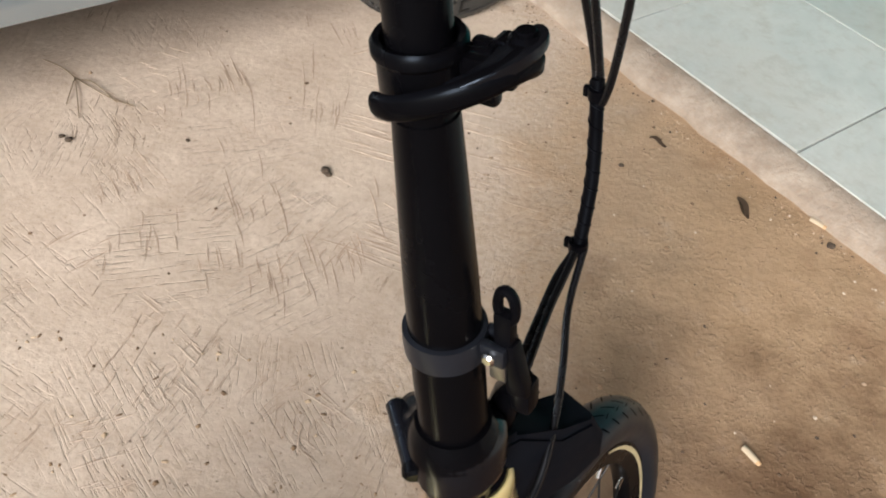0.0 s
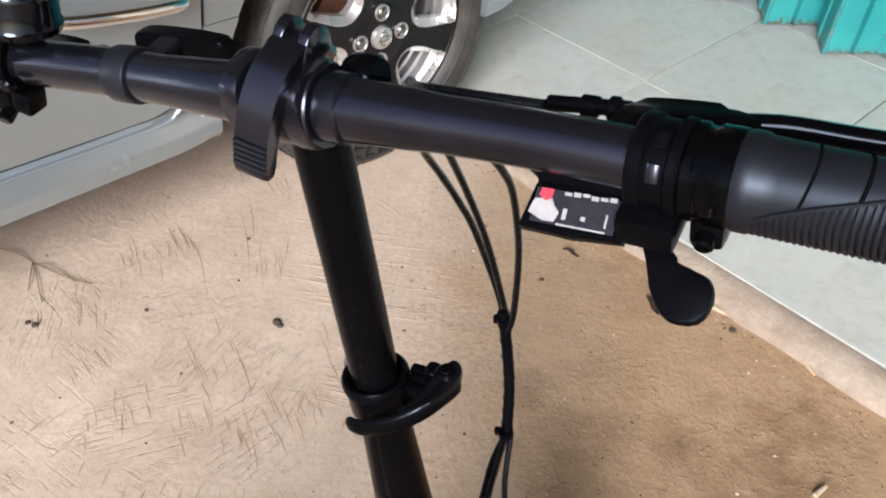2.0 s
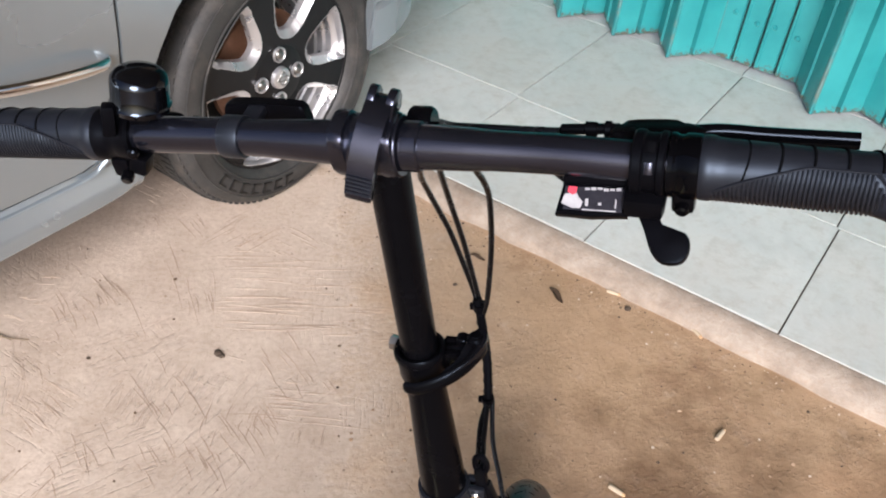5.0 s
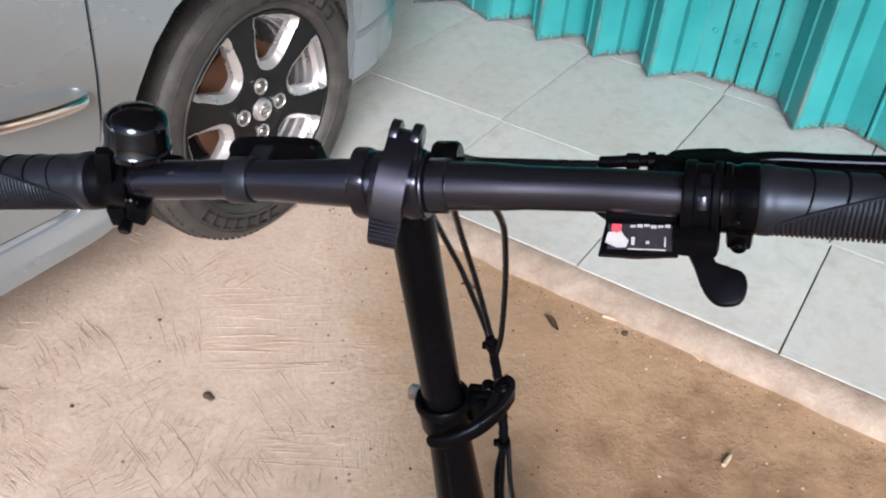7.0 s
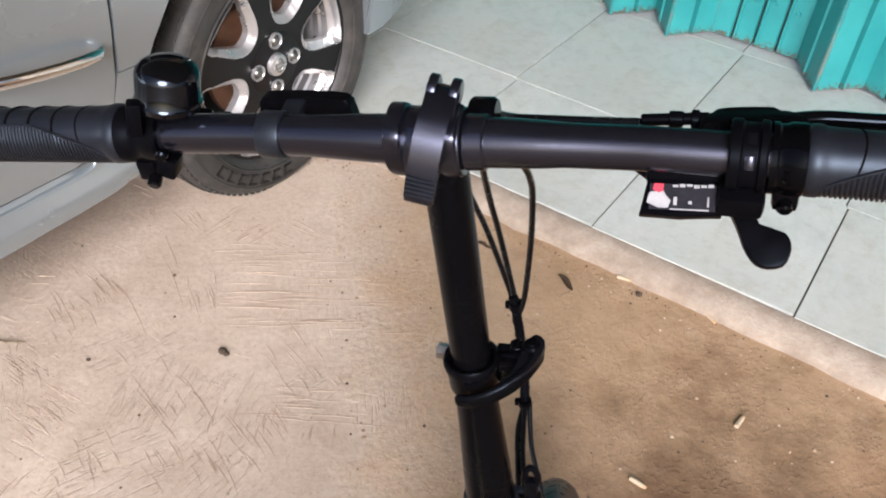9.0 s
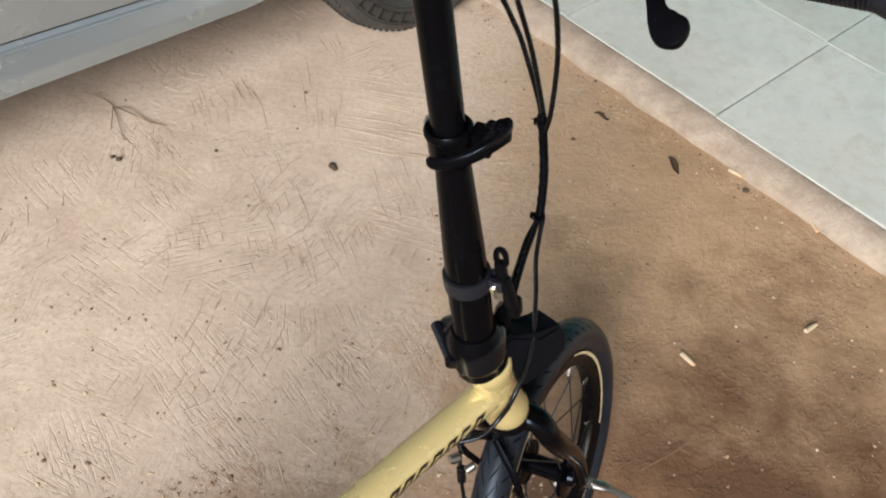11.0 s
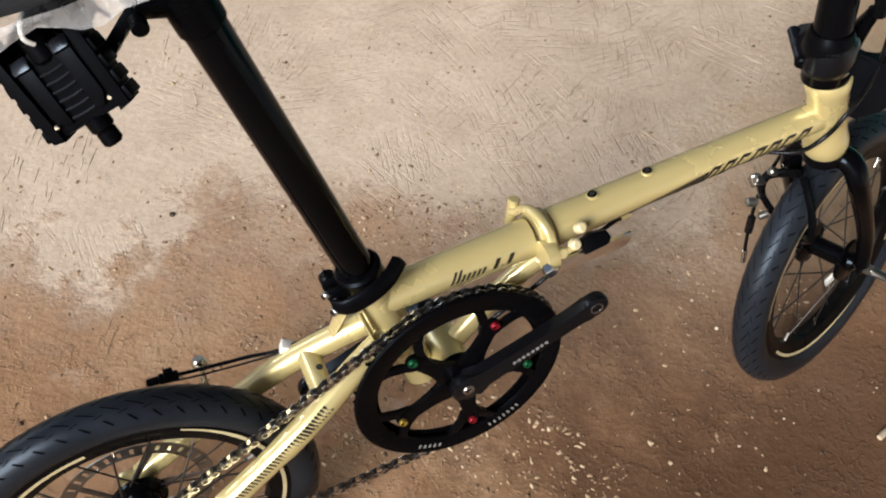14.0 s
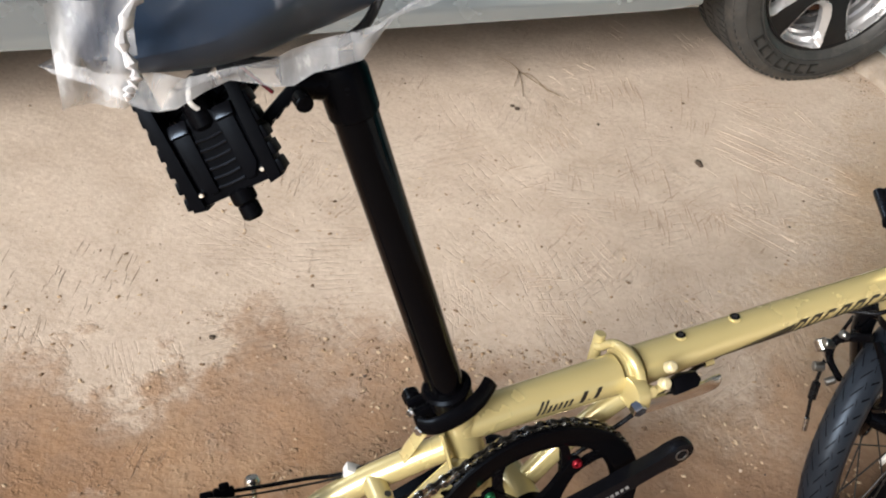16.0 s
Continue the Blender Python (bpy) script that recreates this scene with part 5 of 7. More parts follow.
tube(bm, [(0.03, -0.022, 0.202), (0.033, -0.014, 0.185), (0.03, -0.008, 0.16)], [0.007, 0.009, 0.01], 12, flat=0.8)
bp("block_bolt", bm, black_satin, block, "", SM)
# ring clamp with safety catch, and the clamp above it
UP_RING, UP_MID = SM, SM @ Matrix.Translation((0, 0, 0.0125))
bm = B()
lathe(bm, [(0.0178, 0.2465), (0.0203, 0.247), (0.0207, 0.2545), (0.0203, 0.262), (0.0178, 0.2625)], None, 40, True)
for s in (-1, 1):
    box(bm, (0.005, 0.016, 0.012), pose(0.006 - 0.005 * s, -0.0245, 0.2545), 0.0015)
ring = bp("ring_clamp", bm, grip_rubber, stem, "", UP_RING)
bm = B()
rod(bm, (-0.005, -0.0255, 0.2545), (0.004, -0.0255, 0.2545), 0.0036, 12, 0.0012)
bp("clamp_bolt", bm, polished, ring, "bright clamp bolt", UP_RING)
bp("clamp_tab", box(B(), (0.004, 0.009, 0.013), pose(0.003, -0.0275, 0.243), 0.001), dull_steel, ring, "grey steel tab", UP_RING)
bm = B()
pts = [(0.006, -0.0305 + 0.0046 * math.cos(t), 0.284 + 0.0095 * math.sin(t)) for t in steps(-math.pi / 2, 1.5 * math.pi, 24)]
tube(bm, pts, 0.0026, 8)
box(bm, (0.007, 0.0095, 0.03), pose(0.006, -0.0295, 0.265), 0.002)
box(bm, (0.008, 0.011, 0.034), pose(0.006, -0.034, 0.245, -12, 0, 0), 0.002)
box(bm, (0.012, 0.012, 0.022), pose(0.01, -0.037, 0.224), 0.004)
bp("safety_catch", bm, black_plastic, stem, "", UP_RING)
# middle clamp with cam lever
bm = B()
lathe(bm, [(0.0128, 0.374), (0.0158, 0.374), (0.0166, 0.377), (0.0166, 0.3925), (0.0182, 0.3945), (0.0182, 0.398), (0.0168, 0.4), (0.0145, 0.3995), (0.0128, 0.394)], None, 40, True)
for s in (-1, 1):
    box(bm, (0.006, 0.018, 0.018), pose(0.009 + s * 0.006, -0.022, 0.386), 0.002)
mid = bp("middle_clamp", bm, black_satin, stem, "black clamp with cam lever", UP_MID)
bm = B()
lv = catmull([(-0.0225, 0.0065, 0.3815), (-0.0235, -0.003, 0.3825), (-0.0205, -0.015, 0.386), (-0.0135, -0.0275, 0.3905), (-0.002, -0.037, 0.3945), (0.013, -0.0415, 0.397)], 6)
tube(bm, lv, [0.0035, 0.0048] + [0.0054] * (len(lv) - 8) + [0.0058, 0.0062, 0.0066, 0.0068, 0.006, 0.0045], 12, flat=0.5, up=(0, 0, 1))
cam_lever = bp("cam_lever", bm, black_satin, mid, "", UP_MID)
bm = B()
web = Matrix(((1, 0, 0, 0), (0, 1, 0, 0), (0.23, -0.177, 1, 0.3905), (0, 0, 0, 1)))
prism(bm, outline([(0.019, -0.037), (0.0145, -0.0445), (0.004, -0.0435), (-0.012, -0.032), (-0.0195, -0.019), (-0.0165, -0.018), (-0.004, -0.029), (0.009, -0.031)], 3), 0.005, web, 0.001)
bp("lever_web", bm, crank_satin, cam_lever, "satin black web of the lever", UP_MID)
bm = B()
rod(bm, (0.0115, -0.037, 0.388), (0.0115, -0.037, 0.4035), 0.0064, 16, 0.0015)
rod(bm, (0.0115, -0.037, 0.403), (0.0115, -0.037, 0.405), 0.004, 12, 0.0005)
rod(bm, (0.01, -0.037, 0.394), (0.008, -0.016, 0.391), 0.0036, 10)
for k in range(4):
    lathe(bm, [(0.0034, -0.0007), (0.005, -0.0006), (0.005, 0.0006), (0.0034, 0.0007)], axis_matrix((0.0094, -0.0265 - 0.0018 * k, 0.3925), (0.1, 1, -0.14)), 14, True)
rod(bm, (0.01, -0.026, 0.393), (0.02, -0.026, 0.393), 0.0052, 12, 0.001)
bp("cam_pivot", bm, black_satin, mid, "", UP_MID)
bm = B()
rod(bm, (0.012, 0.016, 0.386), (0.013, 0.027, 0.387), 0.0055, 6, 0.001)
bp("clamp_nut", bm, dull_steel, mid, "", UP_MID)
bm = B()
rod(bm, (0, 0, 0.37), (0, 0, 0.572), 0.0127, 40, 0.0)
bp("upper_tube", bm, black_satin, stem, "slim black upper stem tube", SM)
HB = 0.579
# the bar sits a little behind the stem's axis, and its ends sweep back
SB = SM @ Matrix.Translation((-0.0106, 0, 0))


def swept(s, deg=3.5, l_at=0.1):
    return SB @ Matrix.Translation((0, s * l_at, HB)) @ Matrix.Rotation(radians(s * deg), 4, "Z") @ Matrix.Translation((0, -s * l_at, -HB))


SL, SR = swept(1), swept(-1)
bm = B()
HM = Matrix(((1, 0, 0, 0), (0, 0, 1, 0), (0, -1, 0, HB), (0, 0, 0, 1)))   # z of turned parts runs along l
prof = [(-0.175, 0.0108), (-0.14, 0.0108), (-0.115, 0.0108), (-0.1, 0.0108), (-0.085, 0.0108), (-0.066, 0.0109), (-0.054, 0.0118), (-0.03, 0.0126), (0.0, 0.0128), (0.03, 0.0126), (0.054, 0.0116), (0.066, 0.0109), (0.085, 0.0108), (0.1, 0.0108), (0.115, 0.0108), (0.14, 0.0108), (0.182, 0.0108)]
bend = lambda l: SB @ V(-0.061 * max(abs(l) - 0.1, 0), l, HB)
bar = bp("handlebar", tube(B(), [bend(l) for l, r in prof], [r for l, r in prof], 40), bar_satin, bike, "straight satin black handlebar")
for z0, z1, r in ((0.0165, 0.0232, 0.0142), (-0.0276, -0.0165, 0.0142)):
    bm = B()
    lathe(bm, [(0.0112, z0), (r - 0.001, z0), (r, z0 + 0.001), (r, z1 - 0.001), (r - 0.001, z1), (0.0112, z1)], HM, 36)
    bp("bar_sleeve", bm, bar_satin, bar, "", SB)
bm = B()
lathe(bm, [(0.0125, -0.0165), (0.0165, -0.0165), (0.0172, -0.0155), (0.0172, 0.0205), (0.0165, 0.0215), (0.0125, 0.0215)], HM, 40)
for z in (-0.011, 0.0165):
    prism(bm, outline([(0.019, 0.0), (0.012, 0.0175), (-0.011, 0.0145), (-0.0185, -0.004), (-0.0155, -0.0155), (0.004, -0.0195)], 5), 0.009, HM @ Matrix.Translation((0, 0, z)), 0.002)
clamp = bp("bar_clamp", bm, bar_satin, bar, "black bar clamp with quick-release lever", SB)
bm = B()
lp = [(0.004, 0.03), (-0.012, 0.0285), (-0.0245, 0.018), (-0.031, 0.004), (-0.033, -0.0075), (-0.0335, -0.0145), (-0.0275, -0.0155), (-0.0258, -0.007), (-0.0225, 0.003), (-0.0175, 0.014), (-0.008, 0.0205), (0.003, 0.022)]
LM = Matrix(((1, 0, 0, 0), (0, 0, 1, -0.0015), (0, 1, 0, HB), (0, 0, 0, 1))) 
prism(bm, outline(lp, 4), 0.0148, Matrix.Translation((0, 0.0, 0)) @ LM, 0.0015)
for s in (-1, 1):
    prism(bm, outline([(-0.006, 0.02), (-0.004, 0.031), (0.003, 0.035), (0.01, 0.031), (0.012, 0.02)], 4), 0.0048, Matrix.Translation((0, s * 0.0055, 0)) @ LM, 0.001)
lever_m = SB @ Matrix.Translation((0, 0, HB)) @ Matrix.Rotation(radians(13), 4, "X") @ Matrix.Translation((0, 0, -HB))
qr_lever = bp("release_lever", bm, bar_satin, clamp, "", lever_m)
for k in range(5):
    bp("rib", box(B(), (0.0012, 0.0146, 0.0014), pose(-0.0328 - 0.0002 * k, -0.0015, HB - 0.0005 - 0.0024 * k), 0.0004), grip_rubber, qr_lever, "", lever_m)
bm = B()
rod(bm, (0.004, -0.0075, HB + 0.027), (0.004, 0.0075, HB + 0.027), 0.0034, 12, 0.0006)
rod(bm, (0.006, -0.003, HB + 0.027), (0.022, -0.003, HB + 0.012), 0.003, 10)
bp("lever_pin", bm, dull_steel, qr_lever, "", lever_m)
bm = B()
lathe(bm, [(0, 0.0), (0.009, 0.0), (0.0105, 0.002), (0.0105, 0.012), (0.009, 0.014), (0, 0.014)], Matrix.Translation((0.02, -0.0145, HB + 0.002)) @ Matrix.Rotation(radians(90), 4, "X"), 20)
bp("clamp_knob", bm, black_gloss, clamp, "", SB)


# grips
def grip(l0_, s, wing):
    ms = SL if s > 0 else SR
    bm = B()
    prof = [(0.0112, 0), (0.0158, 0.0), (0.0164, 0.002), (0.0164, 0.006), (0.0156, 0.0075)]
    prof += [(0.0154 - 0.001 * math.sin(math.pi * t), 0.0075 + 0.125 * t) for t in steps(0.05, 0.95, 14)] + [(0.0154, 0.128), (0.011, 0.132), (0, 0.132)]
    base = Matrix.Translation((0, 0, HB)) @ Matrix(((1, 0, 0, 0), (0, 0, s, l0_), (0, 1, 0, 0), (0, 0, 0, 1)))
    lathe(bm, prof, base, 36)
    g = bp("grip", bm, grip_rubber, bar, "black ribbed rubber grip", ms)
    # fine ribs on the side towards the rider, under a raised edge; cut lines over the top
    def rib_top(z):
        if z > 0.079:
            return radians(131 + 105 * (z - 0.079) / 0.02)
        return radians(196 - 65 * min(max(z - 0.008, 0) / 0.042, 1) ** 0.7)

    for k in range(42):
        z = 0.0095 + 0.0021 * k
        lo_a, hi_a = rib_top(z) + 0.05, radians(290)
        if hi_a - lo_a < 0.3:
            continue
        bm = B()
        tube(bm, [base @ V(0.0153 * math.cos(a), 0.0153 * math.sin(a), z + 0.0025 * math.cos(a)) for a in steps(lo_a, hi_a, 12)], 0.00085, 6)
        bp("rib", bm, grip_rubber, g, "", ms)
    bm = B()
    tube(bm, [base @ V(0.0154 * math.cos(rib_top(z)), 0.0154 * math.sin(rib_top(z)), z) for z in steps(0.008, 0.099, 40)], 0.0009, 6)
    bp("grip_edge", bm, grip_rubber, g, "", ms)
    for k in range(7):
        z = 0.019 + 0.0145 * k
        bm = B()
        tube(bm, [base @ V(0.01475 * math.cos(a), 0.01475 * math.sin(a), z + 0.004 * math.sin((a - 0.6) * 1.2)) for a in steps(radians(25), rib_top(z) - 0.04 if z < 0.08 else radians(150), 10)], 0.0007, 6)
        bp("cut_line", bm, groove_black, g, "", ms)
    if wing:
        # palm rest that swells towards the rider and the end
        bm = B()
        rings = []
        for k in range(15):
            t = k / 14
            z = 0.072 + 0.08 * t
            w = 0.0115 + 0.0165 * math.sin(min(t * 1.05, 1) * math.pi / 2) ** 1.6
            hgt = 0.0105 + 0.006 * min(t, 0.3) - 0.003 * t
            if k == 14:
                w, hgt = w * 0.9, hgt * 0.6
            rings.append([bm.verts.new(base @ (V((0.012 - w) + (w + 0.002) * math.cos(a), -0.0035 - 0.006 * t * (0.5 - 0.5 * math.cos(a)) * 1.5 + hgt * math.sin(a), z))) for a in steps(0, 2 * math.pi * 23 / 24, 23)])
        for a, b in zip(rings, rings[1:]):
            for k in range(24):
                bm.faces.new((a[k], a[(k + 1) % 24], b[(k + 1) % 24], b[k]))
        bm.faces.new(rings[0])
        bm.faces.new(rings[-1])
        bp("palm_rest", bm, grip_rubber, g, "", ms)
    return g


grip(-0.173, -1, True)
grip(0.1735, 1, True)

# bell on its clamp
bm = B()
lathe(bm, [(0.0108, 0.15), (0.0145, 0.15), (0.0158, 0.1515), (0.0158, 0.158), (0.0148, 0.16), (0.0148, 0.166), (0.0158, 0.168), (0.0158, 0.1765), (0.0145, 0.178), (0.0108, 0.178)], HM, 32)
box(bm, (0.012, 0.011, 0.012), pose(-0.006, 0.151, HB - 0.016, 20, 0, 0), 0.002)
box(bm, (0.012, 0.011, 0.012), pose(-0.006, 0.1625, HB - 0.017, 0, 0, 0), 0.002)
bell_clamp = bp("lever_clamp", bm, black_plastic, bar, "black lever clamp", SL)
bm = B()
rod(bm, (-0.014, 0.156, HB - 0.018), (-0.02, 0.156, HB - 0.021), 0.0038, 12, 0.001)
rod(bm, (-0.014, 0.147, HB - 0.003), (-0.0185, 0.147, HB - 0.0035), 0.0035, 12, 0.001)
bp("clamp_bolt", bm, black_gloss, bell_clamp, "", SL)
BELL = Matrix.Translation((0.001, 0.143, HB + 0.0185)) @ Matrix.Rotation(radians(14), 4, "X") @ Matrix.Rotation(radians(4), 4, "Y") @ Matrix.Diagonal((1.1, 1.1, 0.97, 1))
bm = B()
lathe(bm, [(0, -0.001), (0.0135, -0.001), (0.0158, 0.0), (0.0162, 0.003), (0.0152, 0.0045), (0.0152, 0.017), (0.0142, 0.0212), (0.0112, 0.0238), (0.006, 0.0249), (0, 0.0252)], BELL, 40)
bell = bp("bell", bm, bell_gloss, bar, "glossy black bicycle bell", SL)
bm = B()
box(bm, (0.008, 0.007, 0.02), BELL @ pose(-0.014, 0.011, -0.004, 0, 0, 25), 0.002)
box(bm, (0.01, 0.012, 0.012), BELL @ pose(0.0, 0.0, -0.006), 0.002)
bp("bell_bracket", bm, black_plastic, bell, "", SL)
# reflector on its bracket
bm = B()
lathe(bm, [(0.0108, 0.0805), (0.0122, 0.0805), (0.0126, 0.0815), (0.0126, 0.0925), (0.0122, 0.0935), (0.0108, 0.0935)], HM, 32)
box(bm, (0.022, 0.012, 0.006), pose(0.016, 0.083, HB + 0.003, 0, -8, 0), 0.002)
refl = bp("reflector_bracket", bm, grip_rubber, bar, "black reflector bracket", SB)
bm = B()
prism(bm, outline([(-0.026, -0.013), (-0.0265, 0.008), (-0.02, 0.0135), (0.02, 0.0135), (0.0265, 0.008), (0.026, -0.013), (0.0, -0.0145)], 5), 0.008, pose(0.028, 0.079, HB - 0.006, 0, 0, 0) @ Matrix(((0, 0, 1, 0), (1, 0, 0, 0), (0, 1, 0, 0), (0, 0, 0, 1))), 0.002)
bp("reflector_body", bm, black_plastic, refl, "", SB)


# brake levers, mirrored left to right
def brake_lever(s, l_in):
    bm = B()
    if s < 0:
        lathe(bm, [(0.0108, -0.1745), (0.0152, -0.1745), (0.0166, -0.173), (0.0166, -0.166), (0.0156, -0.1645), (0.0156, -0.162), (0.0164, -0.161), (0.0164, -0.1585), (0.0108, -0.1585)], HM, 32)
        box(bm, (0.013, 0.012, 0.012), pose(-0.004, -0.167, HB - 0.0165), 0.003)
        rod(bm, (-0.009, -0.167, HB - 0.0175), (-0.014, -0.167, HB - 0.0195), 0.0036, 12, 0.001)
        bp("lever_clamp", bm, black_gloss, bar, "glossy black lever clamp", SR)
        bm = B()
    mm = SB @ Matrix.Translation((0.003, 0, 0 if s < 0 else -0.009))
    pts = [(0.004, l_in + s * 0.018), (0.015, l_in + s * 0.016), (0.0215, l_in + s * 0.028), (0.0225, l_in + s * 0.054), (0.014, l_in + s * 0.064), (0.004, l_in + s * 0.05)]
    prism(bm, outline([(x, y) for x, y in pts], 4), 0.013, Matrix.Translation((0, 0, HB + 0.002)), 0.004)
    body = bp("brake_lever", bm, black_satin, bar, "black brake lever", mm)
    bm = B()
    pts = catmull([(0.016, l_in + s * 0.045, HB + 0.002), (0.0235, l_in + s * 0.068, HB + 0.001), (0.0255, l_in + s * 0.095, HB - 0.001), (0.026, l_in + s * 0.137, HB - 0.002)], 5)
    tube(bm, pts, 0.0055, 12, flat=0.75)
    bp("lever_blade", bm, black_gloss, body, "", mm)
    bm = B()
    rod(bm, (0.017, l_in + s * 0.02, HB + 0.005), (0.017, l_in - s * 0.012, HB + 0.003), 0.003, 10, 0.0008)
    for k, r, w in ((0, 0.004, 0.007), (4, 0.0048, 0.004)):
        rod(bm, (0.017, l_in + s * (0.001 + 0.0026 * k), HB + 0.004), (0.017, l_in + s * (0.001 + 0.0026 * k + w), HB + 0.004), r, 14, 0.0006)
    bp("barrel_adjuster", bm, black_satin, body, "", mm)
    return body


brake_lever(-1, -0.1115)
brake_lever(1, 0.112)

# gear shifter with display and thumb trigger
bm = B()
lathe(bm, [(0.0108, -0.1575), (0.016, -0.1575), (0.0168, -0.1565), (0.0168, -0.154), (0.0155, -0.153), (0.0155, -0.1465), (0.0168, -0.1455), (0.0168, -0.1415), (0.016, -0.1405), (0.0108, -0.1405)], HM, 32)
box(bm, (0.022, 0.021, 0.013), pose(-0.006, -0.148, HB - 0.0165, 0, -12, 0), 0.0035)
shifter = bp("gear_shifter", bm, black_plastic, bar, "black gear shifter with display", SR)
for a_ in (118, 158):
    bm = B()
    tube(bm, [(0.0156 * math.cos(radians(a)), -0.1497, HB + 0.0156 * math.sin(radians(a))) for a in steps(a_ - 11, a_ + 11, 6)], 0.0024, 10, flat=0.35, up=(0, 1, 0))
    bp("slot", bm, bar_satin if a_ == 158 else groove_black, shifter, "slot in the clamp band that shows the bar", SR)
DM = pose(-0.0085, -0.1215, HB - 0.0215, 0, -40, 4) @ Matrix.Diagonal((0.92, 0.97, 1, 1))
bm = B()
prism(bm, [(-0.0085, -0.019), (-0.0098, 0.0), (-0.0095, 0.0195), (0.0085, 0.0165), (0.0095, -0.019)], 0.0085, DM, 0.0016)
box(bm, (0.016, 0.036, 0.009), pose(0.004, -0.122, HB - 0.0145), 0.003)
tube(bm, [(0.004, -0.106, HB - 0.0145), (0.006, -0.095, HB - 0.011)], [0.0055, 0.003], 12)
display = bp("display_housing", bm, black_plastic, shifter, "", SR)
bm = B()
prism(bm, [(-0.007, -0.0172), (-0.0082, 0.0), (-0.008, 0.0178), (0.0071, 0.0152), (0.0078, -0.0172)], 0.0012, DM @ Matrix.Translation((0, 0, 0.0045)), 0.0003)
window = bp("display_window", bm, black_gloss, display, "glossy black gear display", SR)
bm = B()
for k in range(6):
    box(bm, (0.0012 + 0.0005 * (k % 2), 0.0026, 0.0003), DM @ Matrix.Translation((0.0056 + 0.0003 * (k % 3), 0.003 - 0.0033 * k, 0.0052)))
for x, y, w, d in ((-0.0022, 0.0028, 0.0042, 0.0016), (-0.0028, -0.0042, 0.0016, 0.0016), (-0.0065, -0.004, 0.0007, 0.018)):
    box(bm, (w, d, 0.0003), DM @ Matrix.Translation((x, y, 0.0052)))
bp("display_print", bm, screen_white, window, "", SR)
# glare on the glossy screen, put in as a pale flat patch
bm = B()
prism(bm, [(0.002, 0.0148), (0.003, 0.0085), (0.0005, 0.0072), (-0.002, 0.0048), (-0.0058, 0.006), (-0.006, 0.0105), (-0.0035, 0.0162), (0.0, 0.0155)], 0.0003, DM @ Matrix.Translation((0, 0, 0.0052)))
bp("display_patch", bm, screen_white, window, "white glare painted on the gear display", SR)
bp("display_panel", box(B(), (0.0135, 0.031, 0.0003), DM @ Matrix.Translation((-0.0002, -0.0005, 0.00508))), stuff("dark_display_panel", (0.02, 0.02, 0.026), 0.12, 0.0, 0.3, 90, 400), window, "", SR)
bm = B()
prism(bm, [(0.0065, 0.013), (0.0065, 0.0085), (0.0028, 0.0088), (0.0016, 0.0108), (0.0035, 0.0135)], 0.0003, DM @ Matrix.Translation((0, 0, 0.00535)))
bp("display_patch", bm, stuff("red_display_print", (0.55, 0.05, 0.08), 0.3), window, "red mark on the gear display", SR)
txt = bpy.data.curves.new("digit", "FONT")
txt.body, txt.size, txt.extrude, txt.align_x, txt.align_y = "1", 0.0075, 0.0001, "CENTER", "CENTER"
digit_ob = new("digit_source", txt)
dg = bpy.context.evaluated_depsgraph_get()
me = bpy.data.meshes.new_from_object(digit_ob.evaluated_get(dg))
bpy.data.objects.remove(digit_ob)
bm = B()
bm.from_mesh(me)
bp("display_digit", bm, screen_white, window, "", SR @ DM @ pose(-0.0025, -0.0125, 0.0053, 0, 0, -90))
bm = B()
tg = [(-0.004, -0.143), (-0.006, -0.15), (-0.017, -0.157), (-0.021, -0.166), (-0.0235, -0.177), (-0.032, -0.1805), (-0.0415, -0.177), (-0.0435, -0.166), (-0.037, -0.158), (-0.023, -0.1515), (-0.011, -0.145)]
prism(bm, outline(tg, 3), 0.0085, pose(0, 0.001, HB - 0.0285, 0, -38, 0) @ Matrix.Translation((0.0085, -0.0185, 0)) @ Matrix.Scale(0.86, 4), 0.0022)
bp("thumb_trigger", bm, black_plastic, shifter, "", SR)

# cables from the bar down in a spiral wrap
J, K = V(0.181, 0.0142, 0.278), V(0.1465, 0.0043, 0.19)
runs = [[(0.006, 0.099, HB + 0.002), (0.014, 0.08, HB - 0.004), (0.03, 0.052, HB - 0.014), (0.075, 0.034, 0.528), (0.1165, 0.0292, 0.48), (0.1413, 0.0359, 0.45), (0.1612, 0.0382, 0.42), (0.1762, 0.0371, 0.39), (0.186, 0.0333, 0.36), (0.1899, 0.0216, 0.3), J],
        [(0.008, -0.099, HB + 0.002), (0.0145, -0.075, HB - 0.002), (0.028, -0.035, HB - 0.01), (0.076, -0.002, 0.54), (0.1223, 0.014, 0.48), (0.1566, 0.0207, 0.42), (0.1779, 0.0203, 0.36), (0.1856, 0.0162, 0.3), J + V(0.003, -0.001, 0)],
        [(0.006, -0.096, HB - 0.011), (0.045, -0.055, 0.553), (0.086, -0.025, 0.518), (0.1192, -0.0144, 0.48), (0.1412, -0.0147, 0.45), (0.1573, -0.0128, 0.42), (0.175, -0.0052, 0.36), (0.1783, 0.0036, 0.3), J + V(-0.003, -0.005, 0)]]
for r_ in runs:
    bm = B()
    tube(bm, catmull(r_, 7), 0.0026, 10)
    bp("cable", bm, black_cable, bar, "black cable", SM)
bm = B()
wrap = catmull([J + V(0.002, 0.001, 0.012), J.lerp(K, 0.5) + V(0.003, -0.002, 0.0), K], 12)
tube(bm, wrap, 0.0043, 12)
hx = []
